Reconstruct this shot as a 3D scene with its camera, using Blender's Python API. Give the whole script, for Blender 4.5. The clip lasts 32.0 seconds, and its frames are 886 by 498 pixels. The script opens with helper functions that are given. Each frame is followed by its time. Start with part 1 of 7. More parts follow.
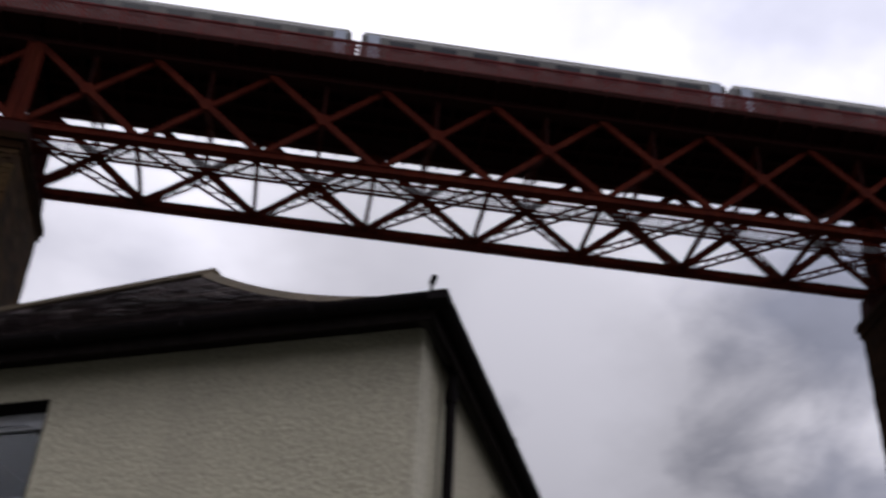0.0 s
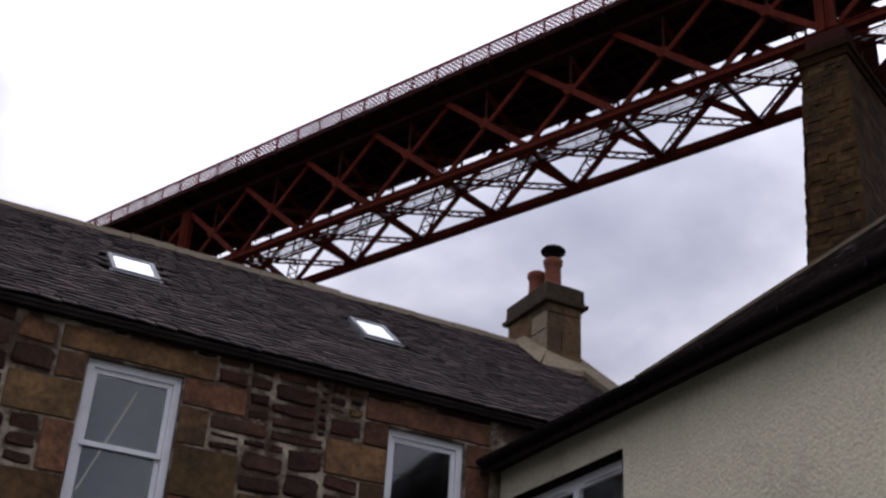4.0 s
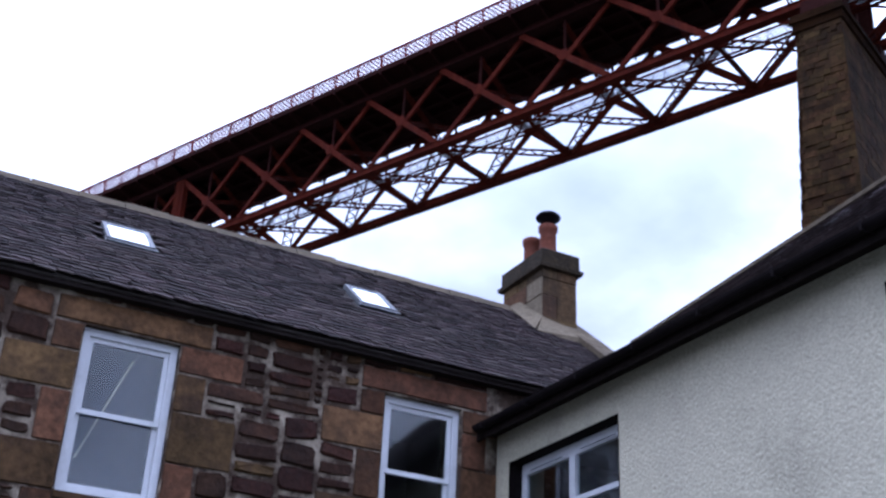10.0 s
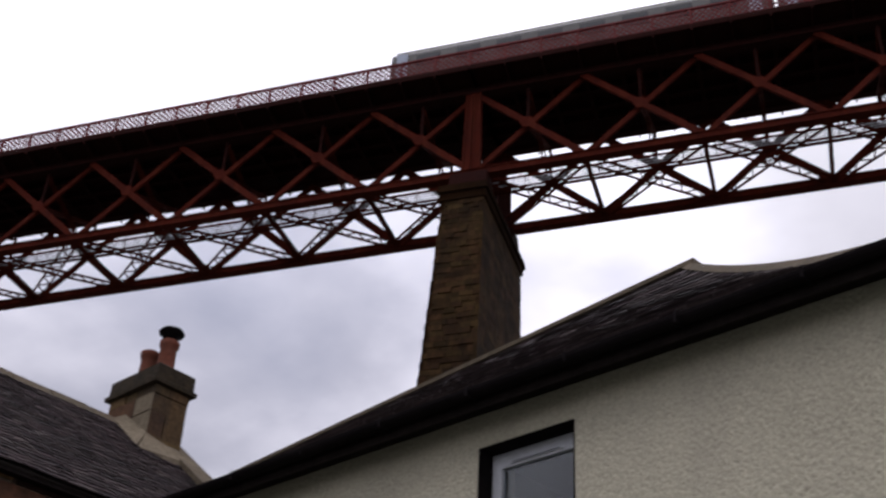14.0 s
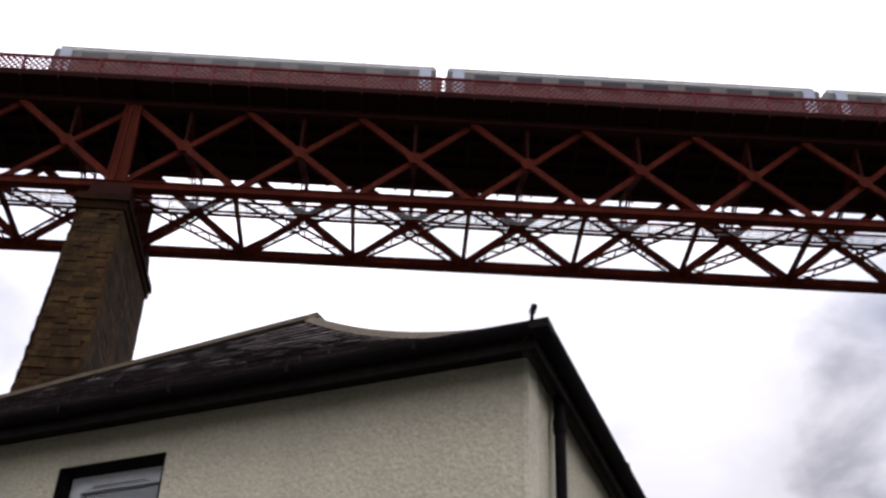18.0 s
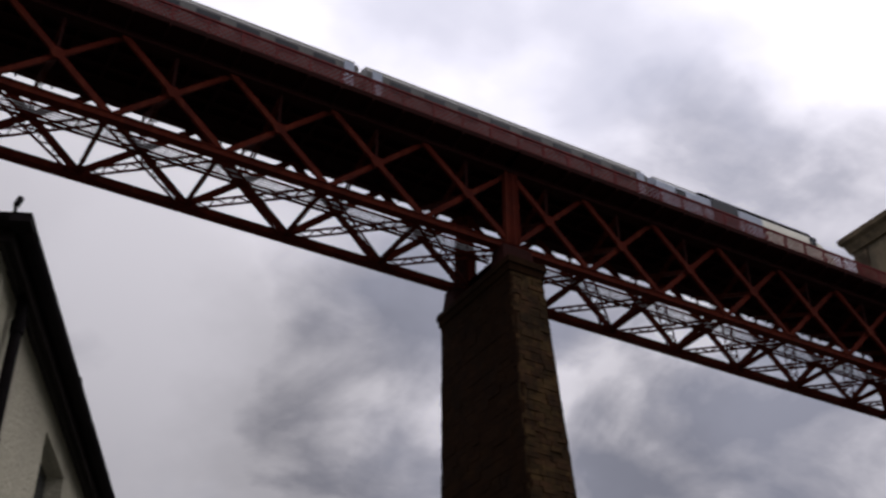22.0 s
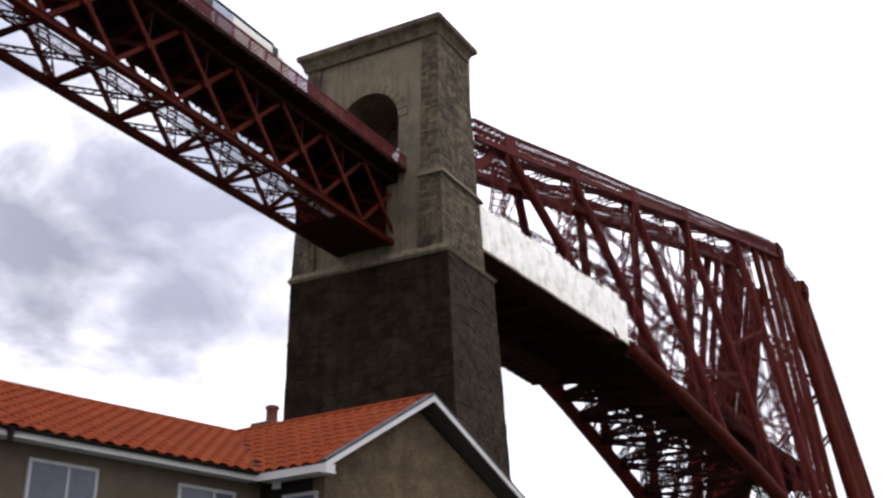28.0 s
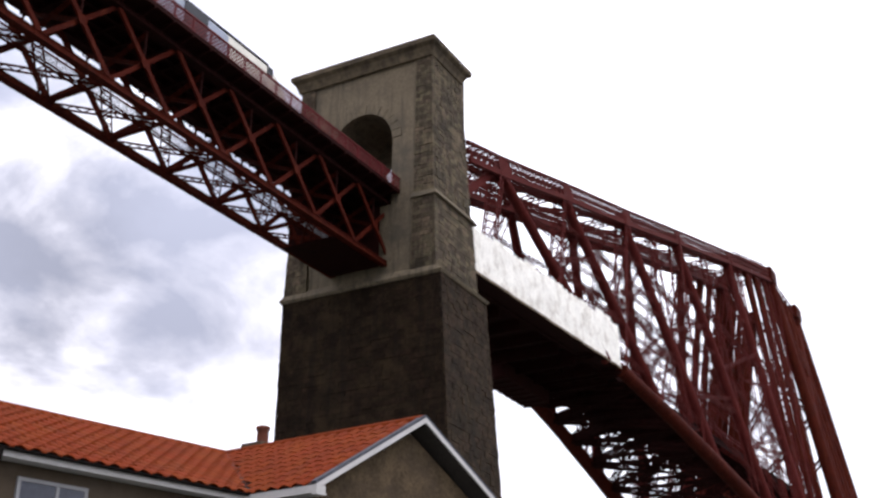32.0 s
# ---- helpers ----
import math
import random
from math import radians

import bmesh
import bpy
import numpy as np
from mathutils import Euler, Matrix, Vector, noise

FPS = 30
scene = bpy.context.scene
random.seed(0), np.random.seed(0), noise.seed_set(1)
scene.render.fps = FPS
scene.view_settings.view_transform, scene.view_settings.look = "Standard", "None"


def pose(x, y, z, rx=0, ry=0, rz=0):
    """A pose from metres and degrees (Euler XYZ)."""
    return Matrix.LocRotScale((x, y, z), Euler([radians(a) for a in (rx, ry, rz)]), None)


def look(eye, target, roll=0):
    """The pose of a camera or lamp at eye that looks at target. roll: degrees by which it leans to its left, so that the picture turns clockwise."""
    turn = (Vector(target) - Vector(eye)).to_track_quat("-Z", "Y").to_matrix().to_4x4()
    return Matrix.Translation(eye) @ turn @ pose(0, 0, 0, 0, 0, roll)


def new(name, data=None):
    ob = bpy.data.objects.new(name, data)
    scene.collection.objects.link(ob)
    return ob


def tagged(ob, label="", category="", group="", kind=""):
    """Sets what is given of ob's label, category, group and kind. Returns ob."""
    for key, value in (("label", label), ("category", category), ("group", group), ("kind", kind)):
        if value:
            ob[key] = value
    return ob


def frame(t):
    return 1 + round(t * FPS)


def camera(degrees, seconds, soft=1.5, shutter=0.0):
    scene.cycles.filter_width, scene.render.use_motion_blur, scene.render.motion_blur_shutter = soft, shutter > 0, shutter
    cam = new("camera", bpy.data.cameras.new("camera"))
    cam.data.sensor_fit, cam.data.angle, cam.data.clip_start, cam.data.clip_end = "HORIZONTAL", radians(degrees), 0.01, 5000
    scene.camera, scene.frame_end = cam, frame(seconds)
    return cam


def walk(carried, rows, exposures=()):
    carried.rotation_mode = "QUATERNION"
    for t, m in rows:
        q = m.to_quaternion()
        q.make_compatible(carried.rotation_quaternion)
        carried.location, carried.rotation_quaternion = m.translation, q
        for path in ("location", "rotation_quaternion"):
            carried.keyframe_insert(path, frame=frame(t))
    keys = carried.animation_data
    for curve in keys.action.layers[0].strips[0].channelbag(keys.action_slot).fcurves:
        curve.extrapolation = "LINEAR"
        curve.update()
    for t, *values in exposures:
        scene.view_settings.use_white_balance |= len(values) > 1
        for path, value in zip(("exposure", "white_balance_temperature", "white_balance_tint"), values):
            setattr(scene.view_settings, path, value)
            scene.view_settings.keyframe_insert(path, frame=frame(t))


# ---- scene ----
cam = camera(40.94, 32.0, soft=2.6, shutter=0.4)
PATH = [
    (0, pose(-0.011, 0.004, 1.6, 125.62, -2.44, -9.78)),
    (0.5, pose(-0.001, -0.000, 1.6, 125.61, -2.50, 0.46)),
    (1, pose(-0.013, -0.001, 1.6, 125.21, -3.90, 6.80)),
    (1.5, pose(-0.023, -0.003, 1.6, 123.82, -3.29, 15.05)),
    (2, pose(-0.026, -0.004, 1.6, 123.64, -3.08, 22.66)),
    (2.5, pose(-0.042, -0.010, 1.6, 122.24, -3.62, 28.16)),
    (3, pose(-0.045, -0.012, 1.6, 120.04, -3.61, 33.20)),
    (3.5, pose(-0.050, -0.016, 1.6, 118.68, -3.20, 36.80)),
    (4, pose(-0.051, -0.017, 1.6, 118.33, -3.10, 37.73)),
    (4.5, pose(-0.053, -0.018, 1.6, 117.86, -2.80, 38.22)),
    (6.5, pose(-0.057, -0.021, 1.6, 115.88, -2.55, 40.20)),
    (7, pose(-0.057, -0.021, 1.6, 115.87, -2.69, 40.18)),
    (7.5, pose(-0.057, -0.021, 1.6, 115.72, -2.84, 40.09)),
    (8, pose(-0.056, -0.020, 1.6, 115.84, -2.60, 39.67)),
    (8.5, pose(-0.056, -0.020, 1.6, 116.37, -2.62, 39.47)),
    (9, pose(-0.055, -0.020, 1.6, 116.77, -2.83, 38.99)),
    (9.5, pose(-0.055, -0.019, 1.6, 116.69, -2.95, 38.31)),
    (10, pose(-0.054, -0.018, 1.6, 116.74, -2.66, 37.68)),
    (10.5, pose(-0.053, -0.018, 1.6, 116.97, -2.74, 36.78)),
    (11, pose(-0.051, -0.016, 1.6, 117.68, -2.73, 35.56)),
    (11.5, pose(-0.048, -0.014, 1.6, 119.31, -2.77, 33.18)),
    (12, pose(-0.045, -0.012, 1.6, 120.53, -3.21, 30.48)),
    (12.5, pose(-0.041, -0.010, 1.6, 121.32, -3.19, 28.09)),
    (13, pose(-0.036, -0.008, 1.6, 122.57, -2.86, 24.32)),
    (13.5, pose(-0.032, -0.006, 1.6, 123.44, -2.88, 21.51)),
    (14, pose(-0.026, -0.004, 1.6, 123.98, -2.80, 17.27)),
    (14.5, pose(-0.022, -0.003, 1.6, 124.66, -2.89, 14.61)),
    (16.5, pose(-0.006, -0.000, 1.6, 125.47, -2.38, 3.84)),
    (17, pose(-0.001, -0.000, 1.6, 125.79, -2.07, 0.86)),
    (17.5, pose(0.002, -0.000, 1.6, 126.38, -1.82, -1.01)),
    (18, pose(0.005, -0.000, 1.6, 126.92, -1.89, -3.46)),
    (18.5, pose(0.009, -0.000, 1.6, 127.29, -1.85, -5.93)),
    (19, pose(0.015, -0.001, 1.6, 126.93, -2.13, -9.49)),
    (19.5, pose(0.021, -0.003, 1.6, 126.62, -1.99, -13.93)),
    (20, pose(0.026, -0.004, 1.6, 126.63, -1.95, -17.28)),
    (20.5, pose(0.031, -0.006, 1.6, 126.02, -1.39, -20.47)),
    (21, pose(0.035, -0.007, 1.6, 125.27, -1.12, -23.66)),
    (21.5, pose(0.039, -0.009, 1.6, 124.10, -0.43, -26.66)),
    (22, pose(0.045, -0.012, 1.6, 124.05, 0.27, -30.80)),
    (22.5, pose(0.050, -0.016, 1.6, 123.26, 0.98, -34.77)),
    (23, pose(0.054, -0.018, 1.6, 121.76, 1.74, -37.44)),
    (23.5, pose(0.056, -0.020, 1.6, 120.66, 1.38, -39.67)),
    (24, pose(0.059, -0.023, 1.6, 119.84, 0.98, -42.15)),
    (24.5, pose(0.062, -0.026, 1.6, 119.66, 1.15, -44.90)),
    (25, pose(0.065, -0.029, 1.6, 117.93, 1.23, -47.55)),
    (25.5, pose(0.067, -0.031, 1.6, 117.06, 0.75, -49.68)),
    (26, pose(0.069, -0.034, 1.6, 115.79, 0.62, -52.00)),
    (26.5, pose(0.072, -0.037, 1.6, 114.77, 0.44, -54.68)),
    (28.5, pose(0.078, -0.048, 1.6, 113.23, 0.52, -62.69)),
    (29, pose(0.079, -0.049, 1.6, 113.14, 0.83, -64.01)),
    (29.5, pose(0.079, -0.049, 1.6, 113.22, 0.53, -63.99)),
    (30, pose(0.079, -0.049, 1.6, 113.59, 0.45, -63.71)),
    (30.5, pose(0.078, -0.047, 1.6, 113.97, 0.23, -62.29)),
    (31, pose(0.077, -0.046, 1.6, 114.15, 0.10, -61.41)),
    (31.5, pose(0.077, -0.046, 1.6, 114.31, -0.03, -61.37)),
    (32, pose(0.077, -0.046, 1.6, 114.46, -0.11, -61.44)),
]
EXPOSURES = [
    (0.0, -0.75, 6250, 16), (1.0, -0.3, 6200, 16), (2.0, -0.15, 6200, 14), (3.0, -0.3, 6150, 17), (4.5, -0.3, 6150, 17), (6.5, 0.5, 4980, 19), (10.2, 0.5, 4980, 19), (11.2, -0.05, 5950, 14),
    (12.0, -0.35, 6300, 17), (14.5, -0.35, 6250, 17), (16.5, -0.5, 6550, 17), (17.1, -0.5, 6550, 17), (17.7, 0.2, 6400, 15), (18.4, 0.15, 6350, 15), (19.2, -0.3, 6200, 16), (20.2, -0.65, 6150, 17),
    (21.0, -0.8, 6300, 16), (22.5, -0.75, 6500, 15), (24.0, -0.3, 6600, 15), (26.5, -0.1, 6500, 14), (28.5, 0.4, 6250, 15), (32.0, 0.4, 6250, 15),
]
SKY_STRENGTH, SUN_STRENGTH = 1.35, 0.6
HIGH_LOW, HIGH_HIGH = 0.85, 1.8         # low sky and overhead
# cloud banks: azimuth, elevation, inner and outer radius in degrees, brightness, and whether they are heaped or smooth
BANKS = [(-15, 29, 6, 19, 0.51, False), (-32, 24, 6, 15, 0.73, True), (-50, 28, 7, 14, 0.75, True), (20, 33, 3, 9, 0.92, False), (3, 33, 3, 14, 0.86, False)]
TRAIN_FRONT = 66.0

walk(cam, PATH, EXPOSURES)

# ---------------------------------------------------------------- sky and sun
SUN_AZ, SUN_EL = radians(165), radians(58)      # hidden behind thin cloud, over the camera's shoulder; from +y, positive to the left
sun_dir = Vector((-math.sin(SUN_AZ) * math.cos(SUN_EL), math.cos(SUN_AZ) * math.cos(SUN_EL), math.sin(SUN_EL)))


def make_world():
    w = bpy.data.worlds.new("overcast_sky")
    scene.world = w
    w.use_nodes = True
    nt = w.node_tree
    nt.nodes.clear()
    N = nt.nodes.new
    L = nt.links.new
    out = N("ShaderNodeOutputWorld")
    bg = N("ShaderNodeBackground")
    L(bg.outputs[0], out.inputs[0])
    sky = N("ShaderNodeTexSky")
    sky.sky_type = "NISHITA"
    sky.sun_disc = False
    sky.sun_elevation = SUN_EL
    sky.sun_rotation = -SUN_AZ
    skyb = N("ShaderNodeVectorMath")
    skyb.operation = "SCALE"
    skyb.inputs["Scale"].default_value = 0.10
    L(sky.outputs[0], skyb.inputs[0])
    tc = N("ShaderNodeTexCoord")
    sep = N("ShaderNodeSeparateXYZ")
    L(tc.outputs["Generated"], sep.inputs[0])
    # cloud layer: flatten directions on a plane overhead so that clouds shrink towards the horizon
    add = N("ShaderNodeMath")
    add.operation = "ADD"
    add.inputs[1].default_value = 0.45
    zz = N("ShaderNodeMath")
    zz.operation = "MAXIMUM"
    zz.inputs[1].default_value = 0.0
    L(sep.outputs[2], zz.inputs[0])
    L(zz.outputs[0], add.inputs[0])
    div = N("ShaderNodeVectorMath")
    div.operation = "DIVIDE"
    L(tc.outputs["Generated"], div.inputs[0])
    comb = N("ShaderNodeCombineXYZ")
    for i in range(3):
        L(add.outputs[0], comb.inputs[i])
    L(comb.outputs[0], div.inputs[1])
    def cloud(scale, detail, rough, off, dist):
        n = N("ShaderNodeTexNoise")
        n.inputs["Scale"].default_value = scale
        n.inputs["Detail"].default_value = detail
        n.inputs["Roughness"].default_value = rough
        n.inputs["Distortion"].default_value = dist
        m = N("ShaderNodeVectorMath")
        m.operation = "ADD"
        m.inputs[1].default_value = off
        L(div.outputs[0], m.inputs[0])
        L(m.outputs[0], n.inputs["Vector"])
        return n
    big = cloud(2.2, 8, 0.46, (3.1, 0.4, 0), 0.1)
    veil = cloud(0.7, 3, 0.5, (7.7, 2.2, 0), 0.0)
    # brightness of the cloud
    nrm = N("ShaderNodeVectorMath")
    nrm.operation = "NORMALIZE"
    L(tc.outputs["Generated"], nrm.inputs[0])
    ramp = N("ShaderNodeValToRGB")
    e = ramp.color_ramp.elements
    e[0].position, e[0].color = 0.38, (0.38, 0.40, 0.480, 1)
    e[1].position, e[1].color = 0.585, (0.98, 0.975, 1.03, 1)
    m1 = e.new(0.46)
    m1.color = (0.53, 0.540, 0.610, 1)
    m2 = e.new(0.52)
    m2.color = (0.735, 0.737, 0.80, 1)
    vr = N("ShaderNodeMapRange")
    vr.inputs["From Min"].default_value = 0.3
    vr.inputs["From Max"].default_value = 0.7
    vr.inputs["To Min"].default_value = 0.8
    vr.inputs["To Max"].default_value = 1.2
    L(veil.outputs["Fac"], vr.inputs["Value"])
    # brighter overhead than near the horizon, and heavy cloud banks over the river
    high = N("ShaderNodeMapRange")
    high.interpolation_type = "SMOOTHSTEP"
    high.inputs["From Min"].default_value = 0.25
    high.inputs["From Max"].default_value = 0.78
    high.inputs["To Min"].default_value = HIGH_LOW
    high.inputs["To Max"].default_value = HIGH_HIGH
    L(zz.outputs[0], high.inputs["Value"])
    # ragged edges: the directions are stirred before the banks are laid out
    stir = cloud(3.4, 5, 0.6, (5.3, 1.1, 2.0), 0.0)
    centre = N("ShaderNodeVectorMath")
    centre.operation = "SUBTRACT"
    centre.inputs[1].default_value = (0.5, 0.5, 0.5)
    L(stir.outputs["Color"], centre.inputs[0])
    sway = N("ShaderNodeVectorMath")
    sway.operation = "SCALE"
    sway.inputs["Scale"].default_value = 0.26
    L(centre.outputs[0], sway.inputs[0])
    moved = N("ShaderNodeVectorMath")
    moved.operation = "ADD"
    L(nrm.outputs[0], moved.inputs[0])
    L(sway.outputs[0], moved.inputs[1])
    ragged = N("ShaderNodeVectorMath")
    ragged.operation = "NORMALIZE"
    L(moved.outputs[0], ragged.inputs[0])
    def times(x, y):
        if x is None:
            return y
        both = N("ShaderNodeMath")
        both.operation = "MULTIPLY"
        L(x.outputs[0], both.inputs[0])
        L(y.outputs[0], both.inputs[1])
        return both
    bank, heap = None, None
    for az, el, inner_r, outer_r, value, heaped in BANKS:
        bd = N("ShaderNodeVectorMath")
        bd.operation = "DOT_PRODUCT"
        ba, be = radians(az), radians(el)
        bd.inputs[1].default_value = (-math.sin(ba) * math.cos(be), math.cos(ba) * math.cos(be), math.sin(be))
        L(ragged.outputs[0], bd.inputs[0])
        lobe = N("ShaderNodeMapRange")
        lobe.interpolation_type = "SMOOTHSTEP"
        lobe.inputs["From Min"].default_value = math.cos(radians(outer_r))
        lobe.inputs["From Max"].default_value = math.cos(radians(inner_r))
        lobe.inputs["To Min"].default_value = 1.0
        lobe.inputs["To Max"].default_value = value
        L(bd.outputs["Value"], lobe.inputs["Value"])
        bank = times(bank, lobe)
        if heaped:
            heap = times(heap, lobe)
    # the banks' clouds are thicker as well as darker
    thick = N("ShaderNodeMapRange")
    thick.inputs["From Min"].default_value = 0.5
    thick.inputs["From Max"].default_value = 1.0
    thick.inputs["To Min"].default_value = -0.03
    thick.inputs["To Max"].default_value = 0.075
    L(heap.outputs[0], thick.inputs["Value"])
    puff = cloud(6.0, 7, 0.52, (1.7, 5.2, 0.9), 0.3)
    curl = N("ShaderNodeMapRange")
    curl.inputs["From Min"].default_value = 0.68
    curl.inputs["From Max"].default_value = 1.0
    curl.inputs["To Min"].default_value = 1.0
    curl.inputs["To Max"].default_value = 0.08
    L(heap.outputs[0], curl.inputs["Value"])
    even = N("ShaderNodeMath")
    even.operation = "SUBTRACT"
    even.inputs[1].default_value = 0.5
    L(puff.outputs["Fac"], even.inputs[0])
    pm = N("ShaderNodeMath")
    pm.operation = "MULTIPLY"
    L(even.outputs[0], pm.inputs[0])
    L(curl.outputs[0], pm.inputs[1])
    dens0 = N("ShaderNodeMath")
    dens0.operation = "ADD"
    L(big.outputs["Fac"], dens0.inputs[0])
    L(thick.outputs[0], dens0.inputs[1])
    dens = N("ShaderNodeMath")
    dens.operation = "ADD"
    L(dens0.outputs[0], dens.inputs[0])
    L(pm.outputs[0], dens.inputs[1])
    L(dens.outputs[0], ramp.inputs[0])
    m0 = N("ShaderNodeMath")
    m0.operation = "MULTIPLY"
    L(high.outputs[0], m0.inputs[0])
    L(bank.outputs[0], m0.inputs[1])
    mul = N("ShaderNodeMath")
    mul.operation = "MULTIPLY"
    L(m0.outputs[0], mul.inputs[0])
    L(vr.outputs[0], mul.inputs[1])
    cl = N("ShaderNodeVectorMath")
    cl.operation = "SCALE"
    L(ramp.outputs[0], cl.inputs[0])
    L(mul.outputs[0], cl.inputs["Scale"])
    # a few thin places where blue shows through
    gap = N("ShaderNodeMapRange")
    gap.inputs["From Min"].default_value = 0.62
    gap.inputs["From Max"].default_value = 0.80
    gap.inputs["To Min"].default_value = 1.0
    gap.inputs["To Max"].default_value = 0.6
    L(big.outputs["Fac"], gap.inputs["Value"])
    mix = N("ShaderNodeMix")
    mix.data_type = "RGBA"
    L(gap.outputs[0], mix.inputs[0])
    L(skyb.outputs[0], mix.inputs[6])
    L(cl.outputs[0], mix.inputs[7])
    L(mix.outputs[2], bg.inputs[0])
    bg.inputs[1].default_value = SKY_STRENGTH


make_world()
sun_data = bpy.data.lights.new("sun", "SUN")
sun_data.energy = SUN_STRENGTH
sun_data.angle = radians(35)
sun_data.color = (1.0, 0.97, 0.92)
sun = new("sun", sun_data)
sun.matrix_world = look(sun_dir * 400, (0, 0, 0))

# ---------------------------------------------------------------- materials
def material(name, base, var=(0.7, 1.25), scale=1.0, fine=12.0, rough=0.7, metal=0.0, bump=0.3, bump_scale=30.0,
             stain=None, stain_scale=0.6, stain_amount=0.5, per_piece=0.0, hue=0.0, streak=None, streak_amount=0.0, island=False, spec=0.14):
    """A weathered surface: two scales of colour variation, optional stains and vertical streaks, fine relief."""
    m = bpy.data.materials.new(name)
    m.use_nodes = True
    nt = m.node_tree
    N, L = nt.nodes.new, nt.links.new
    b = nt.nodes["Principled BSDF"]
    b.inputs["Roughness"].default_value = rough
    b.inputs["Metallic"].default_value = metal
    b.inputs["Specular IOR Level"].default_value = spec
    geo = N("ShaderNodeNewGeometry")
    n1 = N("ShaderNodeTexNoise")
    n1.inputs["Scale"].default_value = scale
    n1.inputs["Detail"].default_value = 6
    n1.inputs["Roughness"].default_value = 0.6
    L(geo.outputs["Position"], n1.inputs["Vector"])
    n2 = N("ShaderNodeTexNoise")
    n2.inputs["Scale"].default_value = fine
    n2.inputs["Detail"].default_value = 4
    L(geo.outputs["Position"], n2.inputs["Vector"])
    av = N("ShaderNodeMath")
    av.operation = "ADD"
    L(n1.outputs["Fac"], av.inputs[0])
    L(n2.outputs["Fac"], av.inputs[1])
    mr = N("ShaderNodeMapRange")
    mr.inputs["From Min"].default_value = 0.65
    mr.inputs["From Max"].default_value = 1.35
    mr.inputs["To Min"].default_value = var[0]
    mr.inputs["To Max"].default_value = var[1]
    L(av.outputs[0], mr.inputs["Value"])
    hsv = N("ShaderNodeHueSaturation")
    hsv.inputs["Color"].default_value = (*base, 1)
    L(mr.outputs[0], hsv.inputs["Value"])
    colour = hsv.outputs[0]
    if per_piece:
        src = geo.outputs["Random Per Island"] if island else N("ShaderNodeObjectInfo").outputs["Random"]
        pr = N("ShaderNodeMapRange")
        pr.inputs["To Min"].default_value = 1 - per_piece
        pr.inputs["To Max"].default_value = 1 + per_piece
        L(src, pr.inputs["Value"])
        h2 = N("ShaderNodeHueSaturation")
        L(colour, h2.inputs["Color"])
        L(pr.outputs[0], h2.inputs["Value"])
        if hue:
            w = N("ShaderNodeMath")
            w.operation = "MULTIPLY"
            w.inputs[1].default_value = 7.31
            L(src, w.inputs[0])
            fr = N("ShaderNodeMath")
            fr.operation = "FRACT"
            L(w.outputs[0], fr.inputs[0])
            hr = N("ShaderNodeMapRange")
            hr.inputs["To Min"].default_value = 0.5 - hue
            hr.inputs["To Max"].default_value = 0.5 + hue
            L(fr.outputs[0], hr.inputs["Value"])
            L(hr.outputs[0], h2.inputs["Hue"])
        colour = h2.outputs[0]
    if stain:
        n3 = N("ShaderNodeTexNoise")
        n3.inputs["Scale"].default_value = stain_scale
        n3.inputs["Detail"].default_value = 8
        n3.inputs["Roughness"].default_value = 0.68
        L(geo.outputs["Position"], n3.inputs["Vector"])
        sr = N("ShaderNodeMapRange")
        sr.inputs["From Min"].default_value = 0.48
        sr.inputs["From Max"].default_value = 0.68
        sr.inputs["To Max"].default_value = stain_amount
        L(n3.outputs["Fac"], sr.inputs["Value"])
        mx = N("ShaderNodeMix")
        mx.data_type = "RGBA"
        L(sr.outputs[0], mx.inputs[0])
        L(colour, mx.inputs[6])
        mx.inputs[7].default_value = (*stain, 1)
        colour = mx.outputs[2]
    if streak:
        mp = N("ShaderNodeMapping")
        mp.inputs["Scale"].default_value = (2.2, 2.2, 0.16)
        L(geo.outputs["Position"], mp.inputs["Vector"])
        n4 = N("ShaderNodeTexNoise")
        n4.inputs["Scale"].default_value = 1.0
        n4.inputs["Detail"].default_value = 7
        L(mp.outputs[0], n4.inputs["Vector"])
        s2 = N("ShaderNodeMapRange")
        s2.inputs["From Min"].default_value = 0.5
        s2.inputs["From Max"].default_value = 0.7
        s2.inputs["To Max"].default_value = streak_amount
        L(n4.outputs["Fac"], s2.inputs["Value"])
        mx = N("ShaderNodeMix")
        mx.data_type = "RGBA"
        L(s2.outputs[0], mx.inputs[0])
        L(colour, mx.inputs[6])
        mx.inputs[7].default_value = (*streak, 1)
        colour = mx.outputs[2]
    L(colour, b.inputs["Base Color"])
    if bump:
        n5 = N("ShaderNodeTexNoise")
        n5.inputs["Scale"].default_value = bump_scale
        n5.inputs["Detail"].default_value = 5
        L(geo.outputs["Position"], n5.inputs["Vector"])
        bp = N("ShaderNodeBump")
        bp.inputs["Strength"].default_value = bump
        bp.inputs["Distance"].default_value = 0.02
        L(n5.outputs["Fac"], bp.inputs["Height"])
        L(bp.outputs[0], b.inputs["Normal"])
    return m


def glass_material(name, tint, rough=0.04):
    m = bpy.data.materials.new(name)
    m.use_nodes = True
    b = m.node_tree.nodes["Principled BSDF"]
    b.inputs["Base Color"].default_value = (*tint, 1)
    b.inputs["Roughness"].default_value = rough
    b.inputs["Transmission Weight"].default_value = 1.0
    b.inputs["IOR"].default_value = 1.5
    return m


